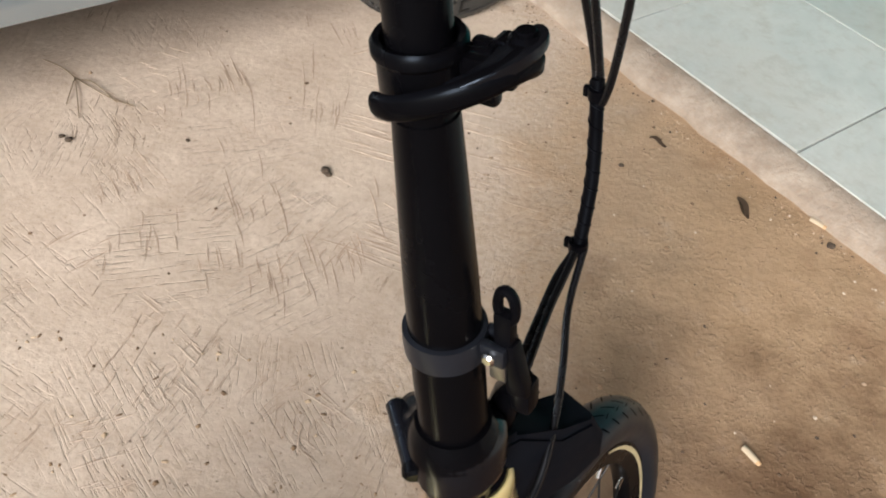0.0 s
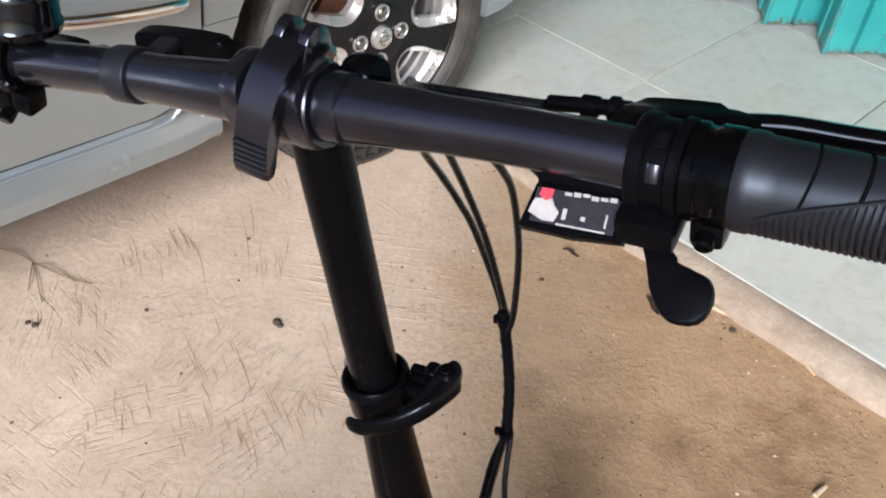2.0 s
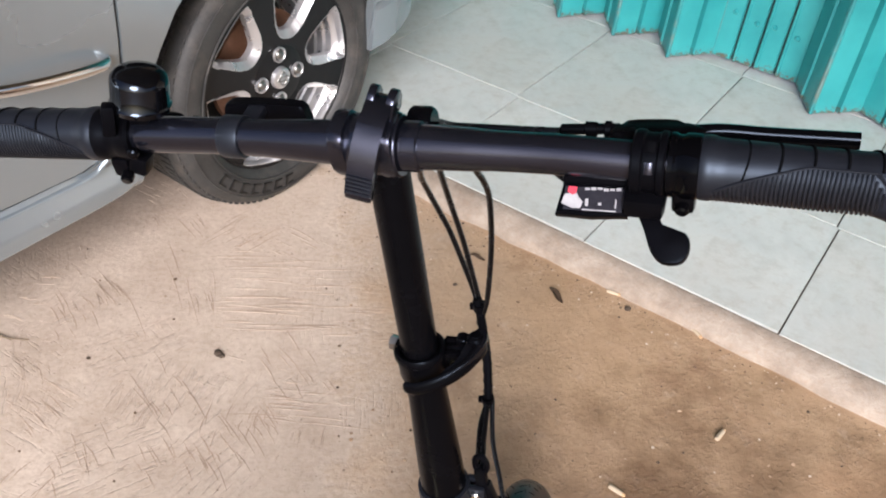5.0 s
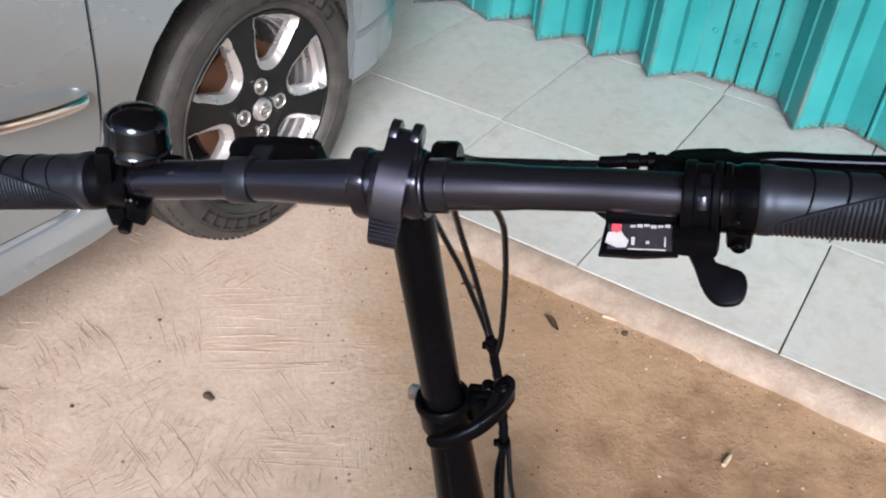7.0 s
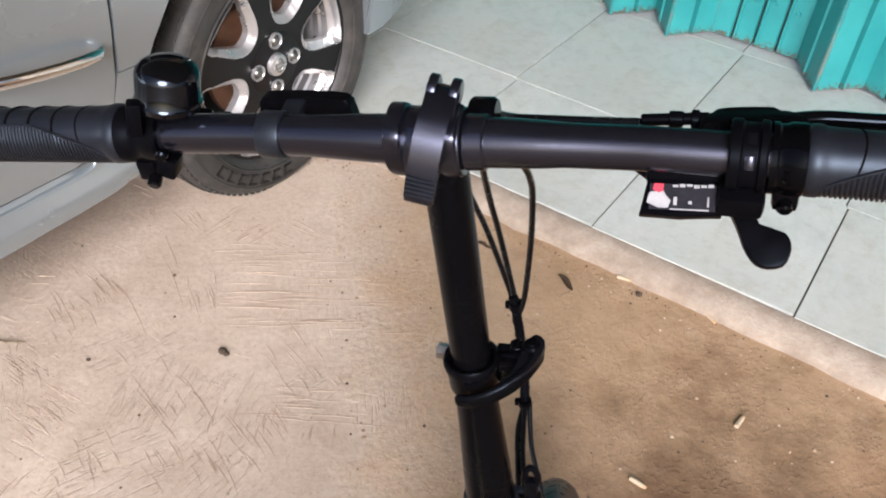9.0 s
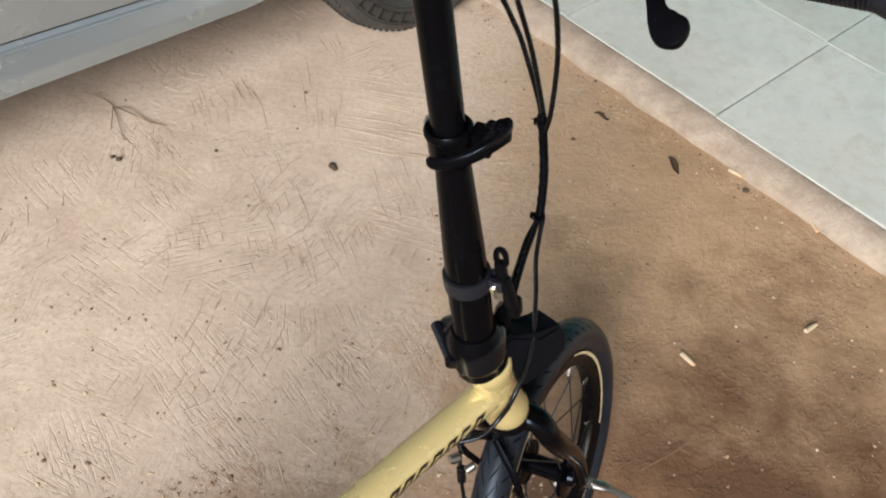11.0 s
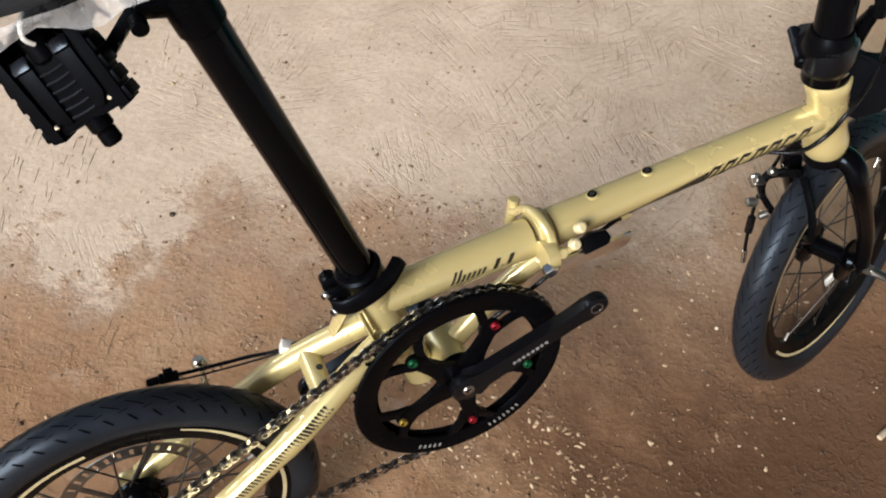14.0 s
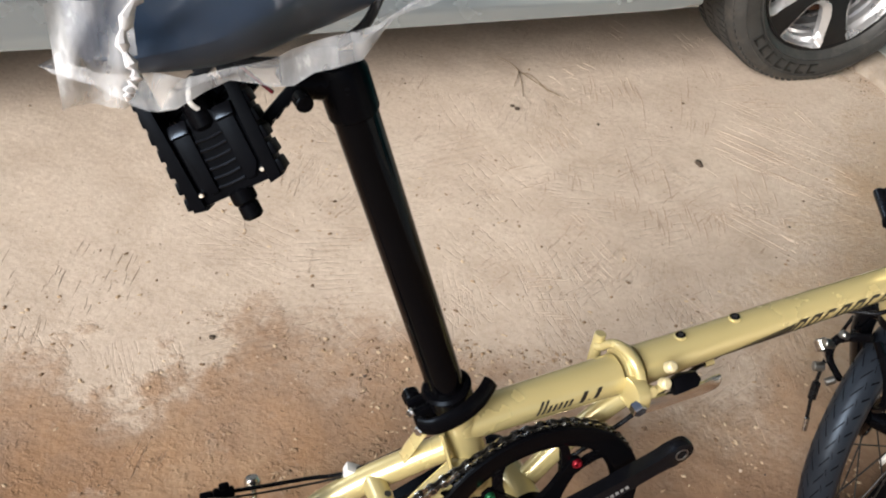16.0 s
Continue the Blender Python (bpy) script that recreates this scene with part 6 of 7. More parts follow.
for k in range(150):
    t = k / 149
    i = t * (len(wrap) - 1)
    p = wrap[int(i)].lerp(wrap[min(int(i) + 1, len(wrap) - 1)], i - int(i))
    a = t * 2 * math.pi * 10
    hx.append(p + V(0.0043 * math.cos(a), 0.0043 * math.sin(a), 0))
tube(bm, hx, 0.0007, 6)
bp("spiral_wrap", bm, black_plastic, bar, "black spiral cable wrap", SM)
for p in (J + V(0, -0.001, 0.004), K + V(0, 0, 0.004)):
    bm = B()
    lathe(bm, [(0.0045, -0.004), (0.0062, -0.0035), (0.0062, 0.0035), (0.0045, 0.004)], Matrix.Translation(p), 16, True)
    box(bm, (0.004, 0.006, 0.007), Matrix.Translation(p + V(0, 0.0065, 0)), 0.001)
    bp("cable_tie", bm, black_plastic, bar, "", SM)
for off_, tail in ((0.0, [(0.124, 0.002, 0.187), (0.1, -0.001, 0.181), (0.064, -0.009, 0.177), (0.045, -0.008, 0.152)]), (0.003, [(0.126, 0.007, 0.185), (0.102, 0.004, 0.179), (0.066, -0.003, 0.175), (0.047, -0.002, 0.15)])):
    bm = B()
    tube(bm, catmull([K + V(off_, 0, 0.004)] + tail, 6), 0.0026, 10)
    bp("cable", bm, black_cable, bar, "black cable", SM)
bm = B()
k_b = SM @ (K + V(0.001, -0.004, 0.004))
path = [k_b, SM @ V(0.1175, -0.0053, 0.17), SM @ V(0.0916, -0.0164, 0.15), SM @ V(0.0642, -0.0262, 0.131), SM @ V(0.036, -0.032, 0.111), SM @ V(0.0076, -0.03, 0.092), V(0.43, -0.033, 0.424), V(0.405, -0.026, 0.408), V(0.365, 0.0, 0.4), V(0.28, 0.004, 0.388), V(0.205, -0.004, 0.3755), V(0.145, -0.018, 0.366), V(0.115, -0.022, 0.35), V(0.08, -0.02, 0.325), V(0.04, -0.014, 0.295)]
tube(bm, catmull(path, 7), 0.0025, 10)
bp("cable", bm, black_cable, bike, "black cable under the main tube")
bm = B()
lathe(bm, [(0.0031, -0.005), (0.0042, -0.005), (0.0042, 0.005), (0.0031, 0.005)], axis_matrix((0.207, -0.005, 0.3758), (1, 0, 0.15)), 14, True)
box(bm, (0.007, 0.004, 0.008), pose(0.207, -0.003, 0.381), 0.001)
bp("cable_guide", bm, gold_paint)
bm = B()
tube(bm, catmull([(-0.03, 0.02, 0.335), (-0.085, 0.03, 0.328), (-0.157, 0.047, 0.2925), (-0.2, 0.056, 0.288), (-0.25, 0.063, 0.286), (-0.285, 0.066, 0.288)], 6), 0.0021, 10)
rear_cable = bp("rear_cable", bm, black_cable, bike, "black rear cable")
bm = B()
tube(bm, catmull([(-0.157, 0.044, 0.29), (-0.2, 0.053, 0.283), (-0.26, 0.06, 0.282), (-0.3, 0.064, 0.286)], 6), 0.0011, 8)
bp("inner_wire", bm, spoke_dark, rear_cable)
bm = B()
box(bm, (0.015, 0.013, 0.011), pose(-0.157, 0.047, 0.2925, 0, 25, -15), 0.002)
bp("cable_clip", bm, white_plastic, rear_cable, "white cable clip")
bm = B()
rod(bm, (-0.268, 0.064, 0.287), (-0.288, 0.066, 0.287), 0.0058, 12, 0.0015)
rod(bm, (-0.288, 0.066, 0.287), (-0.3, 0.067, 0.286), 0.0044, 12, 0.001)
box(bm, (0.01, 0.007, 0.012), pose(-0.277, 0.066, 0.291, 0, 0, 0), 0.002)
bp("cable_adjuster", bm, black_plastic, rear_cable)
bm = B()
rod(bm, (-0.246, 0.085, 0.225), (-0.246, 0.095, 0.256), 0.003, 10)
lathe(bm, [(0, 0), (0.007, 0), (0.0085, 0.002), (0.0085, 0.008), (0.006, 0.0115), (0, 0.012)], axis_matrix((-0.246, 0.094, 0.254), (0, 0.3, 1)), 16)
tube(bm, catmull([(-0.26, 0.066, 0.25), (-0.256, 0.078, 0.235), (-0.248, 0.084, 0.22), (-0.25, 0.06, 0.19)], 5), 0.006, 10)
bp("rear_brake", bm, polished, bike, "silver rear brake arm")

# seat clamp, post and saddle
sd = V(-0.31, 0, 1).normalized()
S0 = V(seat_x(0.398), 0, 0.398)
SMX = axis_matrix(S0, sd, (1, 0, 0))       # x forward, y left, z up the post
bm = B()
lathe(bm, [(0.0165, 0.0), (0.0205, 0.0), (0.0218, 0.002), (0.0218, 0.018), (0.023, 0.021), (0.023, 0.0235), (0.0205, 0.026), (0.0168, 0.0262)], SMX, 40)
for s in (-1, 1):
    box(bm, (0.02, 0.008, 0.02), SMX @ pose(-0.028, s * 0.0065, 0.0095), 0.003)
sclamp = bp("seat_clamp", bm, black_satin, bike, "black seat clamp with cam lever")
bm = B()
lv = catmull([(-0.036, -0.016, 0.01), (-0.024, -0.025, 0.01), (0.0, -0.0275, 0.012), (0.02, -0.023, 0.014), (0.034, -0.015, 0.0165), (0.039, -0.011, 0.018)], 6)
tube(bm, [SMX @ p for p in lv], [0.009] * 6 + [0.0095] * (len(lv) - 9) + [0.0075, 0.005, 0.0025], 14, flat=0.36, up=(0, 0, 1))
bp("cam_lever", bm, black_satin, sclamp)
bm = B()
rod(bm, SMX @ V(-0.031, -0.02, 0.0095), SMX @ V(-0.031, 0.03, 0.0095), 0.0042, 12, 0.001)
bp("clamp_bolt", bm, polished, sclamp)
for y, z, r in ((-0.015, 0.0035, 0.0048), (-0.006, 0.019, 0.0042)):
    bp("clamp_rivet", rod(B(), SMX @ V(-0.036, y, z), SMX @ V(-0.0405, y - 0.003, z + 0.002), r, 12, 0.0014), polished, sclamp)
bm = B()
rod(bm, SMX @ V(-0.03, 0.014, 0.0095), SMX @ V(-0.03, 0.026, 0.0095), 0.0085, 12, 0.002)
bp("clamp_nut", bm, black_satin, sclamp)
bm = B()
rod(bm, SMX @ V(0, 0, -0.04), SMX @ V(0, 0, 0.338), 0.0168, 40, 0.002)
post = bp("seat_post", bm, black_gloss, bike, "glossy black seat post")
bm = B()
lathe(bm, [(0.0168, 0.308), (0.0186, 0.31), (0.0186, 0.34), (0.016, 0.348), (0.0, 0.35)], SMX, 32)
T = SMX @ V(0, 0, 0.332)
tube(bm, [T + V(0.004, 0, 0.0), T + V(-0.034, 0, 0.004)], [0.014, 0.011], 16)
bp("post_head", bm, black_satin, post)
for s in (-1, 1):
    bp("head_bolt", rod(B(), T + V(-0.035, s * 0.017, 0.0), T + V(-0.035, s * 0.03, 0.0), 0.006, 12, 0.001), black_satin, post)
SAD = V(-0.205, 0.0, 0.776)
for s in (-1, 1):
    bm = B()
    tube(bm, catmull([SAD + V(0.05, s * 0.012, 0.0), SAD + V(0.03, s * 0.022, -0.02), SAD + V(-0.02, s * 0.022, -0.034), SAD + V(-0.09, s * 0.045, -0.012)], 6), 0.0035, 10)
    bp("saddle_rail", bm, black_satin, bike)
bm = B()
rings = []
for k in range(25):
    t = k / 24
    x = 0.15 - 0.288 * t
    deep = 0.014 + 0.02 * min(t * 2.2, 1) * (1 - min(max((t - 0.62) / 0.38, 0), 1) ** 1.5)
    w = 0.02 + 0.062 / (1 + math.exp(-(t - 0.58) * 13)) 
    w *= min(1, math.sqrt(max(1 - ((t - 0.93) / 0.075) ** 2, 0.02)) if t > 0.93 else 1) * (min(1, math.sqrt(t / 0.06 + 0.15)) if t < 0.06 else 1)
    top = 0.012 + 0.012 * math.cos((t - 0.05) * 2.6) ** 2 * t
    ring = []
    for a in steps(0, 2 * math.pi * 23 / 24, 23):
        c, s = math.cos(a), math.sin(a)
        ring.append(bm.verts.new(SAD + V(x, w * (abs(c) ** 0.8) * (1 if c > 0 else -1), top + 0.17 * x + (0.016 if s > 0 else deep) * s)))
    rings.append(ring)
for a, b in zip(rings, rings[1:]):
    for k in range(24):
        bm.faces.new((a[k], a[(k + 1) % 24], b[(k + 1) % 24], b[k]))
bm.faces.new(rings[0])
bm.faces.new(rings[-1])
bp("saddle", bm, navy_vinyl, bike, "dark navy padded saddle under clear film")

# ---- pedals tied up under the saddle, and the clear bag over it ----
def clear_film(name, lo, mid_, hi):
    mat, nd, lk, bs = nodes_of(name)
    co = nd.new("ShaderNodeTexCoord").outputs["Object"]
    n1 = noise_node(nd, lk, co, 22, 5, 0.6)
    n2 = noise_node(nd, lk, co, 90, 4, 0.6)
    out = nd["Material Output"]
    tr, mx = nd.new("ShaderNodeBsdfTransparent"), nd.new("ShaderNodeMixShader")
    tr.inputs["Color"].default_value = (0.93, 0.94, 0.95, 1)
    bs.inputs["Base Color"].default_value = (0.86, 0.88, 0.91, 1)
    bs.inputs["Roughness"].default_value = 0.22
    bump(nd, lk, bs, mix(nd, lk, 0.4, n1, n2), 0.8, 0.006)
    mp = nd.new("ShaderNodeMapping")
    mp.inputs["Scale"].default_value = (40, 40, 9)
    mp.inputs["Rotation"].default_value = (0.4, 0.3, 0.6)
    lk.new(co, mp.inputs["Vector"])
    streak = noise_node(nd, lk, mp.outputs["Vector"], 1.0, 4, 0.6)
    lk.new(ramp(nd, lk, streak, [(0.4, lo), (0.6, mid_), (0.72, hi)]), mx.inputs[0])
    lk.new(tr.outputs[0], mx.inputs[1])
    lk.new(bs.outputs[0], mx.inputs[2])
    lk.new(mx.outputs[0], out.inputs["Surface"])
    return mat


film = clear_film("clear_plastic_film", 0.008, 0.015, 0.2)
skirt_film = clear_film("creased_plastic_film", 0.24, 0.36, 0.8)
bag_at = BIKE @ SAD
bag = thing("plastic_bag", Matrix.Translation(bag_at), "crumpled clear plastic bag pulled over the saddle", "plastic bag")
BR = BIKE.to_3x3().to_4x4()
# height of the hem along the saddle
HEM = ((-0.2, -0.024), (-0.1, -0.031), (-0.067, -0.021), (-0.03, -0.027), (0.012, -0.014), (0.05, 0.012), (0.12, 0.035))
bm = B()
rings = []
n = 72
for k in range(22):
    t = k / 21
    ring = []
    for j in range(n):
        a = 2 * math.pi * j / n
        c, s = math.cos(a), math.sin(a)
        rx = 0.157 if c > 0 else 0.142
        ry = 0.064 + 0.036 / (1 + math.exp((c + 0.1) * 5))
        if t < 0.4:
            u = t / 0.4
            rad, z = math.sin(u * math.pi / 2), 0.046 * math.cos(u * math.pi / 2) ** 0.7
        else:
            u = (t - 0.4) / 0.6
            rad = 1.0 + 0.04 * u
            z = u * (curve_at(HEM, rad * rx * c) - 0.17 * rad * rx * c) - 0.003 * u * math.sin(a * 5 + 1)
        fold = 0.006 * min(t * 1.5, 1) * (math.sin(a * 9 + 3 * t) + 0.8 * math.sin(a * 17 + 1.3)) * (0.3 + 0.7 * max(t, 0.2))
        p = V(rad * rx * c + fold * c, rad * ry * s + fold * s, z + 0.17 * rad * rx * c + 0.006 * noise.noise(V(c * 5, s * 5, t * 5)))
        ring.append(bm.verts.new(BR @ p))
    rings.append(ring)
skirt = B()
for i, (a, b) in enumerate(zip(rings, rings[1:])):
    for k in range(n):
        if i < 9:
            bm.faces.new((a[k], a[(k + 1) % n], b[(k + 1) % n], b[k]))
        else:
            skirt.faces.new([skirt.verts.new(v.co) for v in (a[k], a[(k + 1) % n], b[(k + 1) % n], b[k])])
bmesh.ops.delete(bm, geom=[v for v in bm.verts if not v.link_faces], context="VERTS")
bmesh.ops.remove_doubles(skirt, verts=skirt.verts, dist=0.00005)
part("film", bm, film, bag, "", None, 80)
part("film_skirt", skirt, skirt_film, bag, "creased hem of the bag", None, 80)
# loose flap at the tail
bm = B()
g = []
for i in range(13):
    row = []
    for j in range(13):
        u, v = i / 12, j / 12
        p = V(-0.145 + 0.04 * v, -0.087 + 0.01 * v + 0.004 * math.sin(u * 5 + v * 9) + 0.004 * noise.noise(V(u * 6, v * 6, 2)), 0.03 - (0.053 + 0.007 * v) * u)
        row.append(bm.verts.new(BR @ p))
    g.append(row)
for i in range(12):
    for j in range(12):
        bm.faces.new((g[i][j], g[i + 1][j], g[i + 1][j + 1], g[i][j + 1]))
part("loose_flap", bm, skirt_film, bag, "", None, 80)
# white twisted tail of the bag
bm = B()
pts = catmull([BR @ V(-0.1, -0.075, 0.03), BR @ V(-0.112, -0.092, 0.012), BR @ V(-0.108, -0.1, -0.004), BR @ V(-0.112, -0.103, -0.01), BR @ V(-0.114, -0.104, -0.016)], 6)
tube(bm, pts, [0.0042 + 0.002 * math.sin(k * 2.1) for k in range(len(pts) - 3)] + [0.0024, 0.002, 0.001], 8, flat=0.6)
part("twisted_tail", bm, stuff("white_crumpled_film", (0.8, 0.8, 0.82), 0.3, 0.0, 0.1), bag, "white twisted end of the bag")


def pedal(m, label, red=False):
    p = thing("pedal", m, label, "pedal", "pair of pedals under the saddle")
    for s in (-1, 1):
        rail = part("side_rail", prism(B(), [(s * 0.028, -0.046), (s * 0.039, -0.044), (s * 0.042, 0.066), (s * 0.031, 0.068)], 0.026, None, 0.002), black_plastic, p)
        for k in range(8):
            part("tooth", box(B(), (0.006, 0.0108, 0.022), pose(s * 0.0402, -0.036 + 0.0145 * k, 0, 0, 0, s * 6), 0.0015), black_plastic, rail)
    bm = B()
    prism(bm, [(-0.03, -0.043), (-0.009, -0.043), (-0.006, -0.04), (0.006, -0.04), (0.009, -0.043), (0.03, -0.043), (0.03, 0.018), (0.011, 0.02), (0.008, 0.03), (-0.008, 0.03), (-0.011, 0.02), (-0.03, 0.018)], 0.016, None, 0.002)
    part("pedal_body", bm, black_plastic, p)
    for s in (-1, 1):
        part("pad", prism(B(), [(s * 0.012, 0.014), (s * 0.026, 0.014), (s * 0.026, -0.026), (s * 0.02, -0.036), (s * 0.0125, -0.036)], 0.004, Matrix.Translation((0, 0, 0.0095)), 0.001), black_plastic, p)
        part("pad", box(B(), (0.017, 0.012, 0.012), pose(s * 0.0195, 0.018, 0.006, -28, 0, 0), 0.0025), crank_satin, p, "raised black block that catches the light")
    part("axle_barrel", rod(B(), (0, 0.012, 0.001), (0, 0.046, 0.001), 0.0115, 20, 0.003), black_satin, p)
    for k in range(6):
        bm = B()
        pts = [(x, -0.034 + 0.0078 * k + 6 * x * x, 0.0088) for x in steps(-0.0115, 0.0115, 10)]
        tube(bm, pts, 0.0014, 6)
        part("tread_rib", bm, crank_satin, p)
    for x, y in ((-0.027, -0.033), (0.027, -0.033)):
        bm = B()
        lathe(bm, [(0, 0.0128), (0.0016, 0.0128), (0.0024, 0.012), (0.0024, 0.008)], Matrix.Translation((x, y, 0)), 12)
        part("screw", bm, polished, p)
    bm = B()
    rod(bm, (0, -0.04, 0), (0, -0.054, 0), 0.0105, 18, 0.002)
    rod(bm, (0, -0.053, 0), (0, -0.068, 0), 0.0088, 18, 0.0025)
    part("spindle_cap", bm, black_satin, p)
    if red:
        part("reflector", box(B(), (0.046, 0.003, 0.006), pose(0.002, 0.05, 0.0145), 0.001), red_plastic, p, "dark red reflector")
    return p


def facing(at, xdir, nrm):
    """A pose whose x runs along xdir and whose z faces nrm."""
    x = Vector(xdir).normalized()
    z = (Vector(nrm) - x * x.dot(Vector(nrm))).normalized()
    m = Matrix((x, z.cross(x), z)).transposed().to_4x4()
    m.translation = at
    return m


PED_SHIFT = V(0.008, -0.0035, -0.0055)
P1, P2 = V(-0.429, -0.083, 0.663), V(-0.463, -0.103, 0.649)
xd = (P1 - P2).normalized()
view = (V(-0.15, -0.45, 1.04) - P1).normalized()
m1 = facing((P1 + P2) / 2, xd, view + V(0.1, 0, -0.15))
PED = Matrix.Translation(PED_SHIFT) @ m1 @ Matrix.Translation((-0.004, 0.0385, -0.008)) @ Matrix.Rotation(radians(10), 4, "Z") @ Matrix.Scale(0.82, 4)
pedal(PED, "black plastic folding pedal tied under the saddle")
pedal(PED @ pose(0.006, 0.017, -0.03, 0, 4, -65) @ Matrix.Scale(0.87, 4), "black plastic pedal with red reflector tied under the saddle", True)
strap = thing("cable_tie", Matrix(), "white plastic tie holding the pedals to the saddle", "cable tie")
bm = B()
tube(bm, catmull([PED @ V(0.004, 0.028, 0.012), PED @ V(0.002, 0.036, 0.017), PED @ V(0.006, 0.046, 0.014), PED @ V(0.008, 0.052, 0.004)], 5), 0.0017, 8, flat=0.5)
part("tie_loop", bm, white_plastic, strap)

# ---- litter on the yard ----
butt_paper = stuff("dirty_cigarette_paper", (0.46, 0.38, 0.27), 0.85, 0.0, 0.15, 60, 600)
butt_tip = stuff("cork_filter_tip", (0.5, 0.33, 0.18), 0.8, 0.0, 0.2, 60, 600)
dry_leaf = stuff("dry_brown_leaf", (0.1, 0.065, 0.04), 0.8, 0.0, 0.3, 60, 600)
straw_mat = stuff("dry_straw", (0.16, 0.11, 0.06), 0.85, 0.0, 0.3)
grit_mat = stuff("dark_grit", (0.07, 0.05, 0.035), 0.9, 0.0, 0.4, 60, 300)
for x, y, turn in ((0.437, 0.769, -48), (0.327, 0.333, 60), (0.604, 1.242, -35), (0.733, 1.108, -75), (0.664, 0.854, 40), (0.932, 0.916, -20)):
    b = thing("cigarette_butt", pose(x, y, ground_height(x, y) + 0.0036, 0, 0, turn), "flattened dirty cigarette butt on the concrete", "cigarette butt", "cigarette butts on the yard")
    bm = B()
    tube(bm, [(-0.012, 0, 0), (-0.004, 0.0004, 0), (0.004, 0, 0), (0.0125, -0.0006, 0.0002)], [0.0036, 0.004, 0.0038, 0.0034], 12, flat=1.15)
    part("filter", bm, butt_paper, b)
    bm = B()
    tube(bm, [(0.0125, -0.0006, 0.0002), (0.017, -0.001, 0.0002)], [0.0034, 0.0028], 10, flat=1.15)
    part("burnt_end", bm, butt_tip, b)


def leaf(x, y, turn, n, w):
    lf = thing("dry_leaf", pose(x, y, ground_height(x, y) + 0.002, 0, 0, turn), "small dry brown leaf lying on the concrete", "leaf", "dry leaves on the yard")
    bm = B()
    rows = []
    for k in range(11):
        t = k / 10
        ww = w * math.sin(math.pi * min(t * 0.95 + 0.04, 1)) ** 0.8
        rows.append([bm.verts.new(((t - 0.5) * n, s * ww + 0.002 * math.sin(t * 5), 0.004 * abs(s) + 0.002 * math.sin(t * 6))) for s in (-1, -0.5, 0, 0.5, 1)])
    for a, b in zip(rows, rows[1:]):
        for k in range(4):
            bm.faces.new((a[k], a[k + 1], b[k + 1], b[k]))
    top = list(bm.faces)
    bmesh.ops.solidify(bm, geom=top, thickness=0.0006)
    part("blade", bm, dry_leaf, lf)


leaf(0.482, 1.245, -72, 0.05, 0.008)
leaf(0.346, 1.38, -30, 0.035, 0.006)
straw = thing("straw", Matrix(), "wisp of dry straw on the concrete", "straw")
for pts in ([(-0.71, 1.304), (-0.67, 1.288), (-0.641, 1.271)], [(-0.641, 1.271), (-0.57, 1.234), (-0.524, 1.225)], [(-0.641, 1.271), (-0.632, 1.235), (-0.625, 1.2)], [(-0.641, 1.271), (-0.615, 1.22), (-0.593, 1.173)], [(-0.63, 1.268), (-0.605, 1.263), (-0.553, 1.227)]):
    bm = B()
    tube(bm, catmull([(x, y, 0.003 + 0.003 * (k % 2)) for k, (x, y) in enumerate(pts)], 4), 0.0008, 6)
    part("stalk", bm, straw_mat, straw)
twig = thing("twig", Matrix(), "thin pale broken twig on the soil", "twig")
bm = B()
tube(bm, catmull([(0.34, 0.56, 0.003), (0.38, 0.585, 0.004), (0.4, 0.6, 0.003), (0.43, 0.63, 0.004)], 4), 0.0008, 6)
tube(bm, [(0.4, 0.6, 0.003), (0.415, 0.59, 0.004)], 0.0006, 6)
part("stalk", bm, straw_mat, twig)
# ridges left by trowel and broom: clusters of strokes that lie side by side (x, y, way, reach, strokes, length)
COMBED = [(-0.075, 1.31, 172, 0.13, 46, 0.14), (0.06, 1.21, 171, 0.05, 10, 0.1), (-0.055, 1.015, 167, 0.04, 16, 0.1), (-0.143, 0.966, 115, 0.05, 14, 0.07), (-0.285, 1.065, 118, 0.04, 12, 0.09), (-0.265, 1.338, 104, 0.015, 3, 0.17),
          (-0.22, 1.3, 98, 0.03, 8, 0.07), (-0.41, 1.343, 122, 0.035, 12, 0.08), (-0.454, 1.273, 112, 0.04, 10, 0.07), (-0.33, 1.248, 110, 0.012, 3, 0.12), (-0.146, 1.518, 40, 0.08, 16, 0.07), (-0.039, 1.464, 137, 0.05, 10, 0.06),
          (-0.06, 1.099, 113, 0.05, 12, 0.08), (-0.258, 1.539, 118, 0.05, 10, 0.06), (-0.475, 1.04, 127, 0.04, 8, 0.06), (-0.16, 0.98, 70, 0.06, 10, 0.05), (-0.26, 0.92, 112, 0.06, 18, 0.06), (-0.41, 0.95, 112, 0.05, 10, 0.05), (-0.49, 0.9, 54, 0.04, 9, 0.05)]
SWEPT = [(-0.3, 0.76, 78, 0.09, 22), (-0.28, 0.76, 145, 0.07, 18), (-0.34, 0.62, 34, 0.06, 16), (-0.36, 0.82, 152, 0.05, 9), (-0.11, 0.73, 60, 0.05, 9), (-1.04, 0.21, 116, 0.1, 22), (-1.0, 0.28, 112, 0.09, 18),
         (-0.99, 0.12, 120, 0.06, 12), (-0.82, 0.54, 129, 0.06, 8), (-0.4, 0.63, 71, 0.07, 12), (-0.34, 0.79, 84, 0.1, 14), (-0.69, 0.61, 76, 0.06, 9), (-0.7, 0.04, 102, 0.03, 7)]
rng = random.Random(11)
verts, faces = [], []
shade_verts, shade_faces = [], []
loose = []
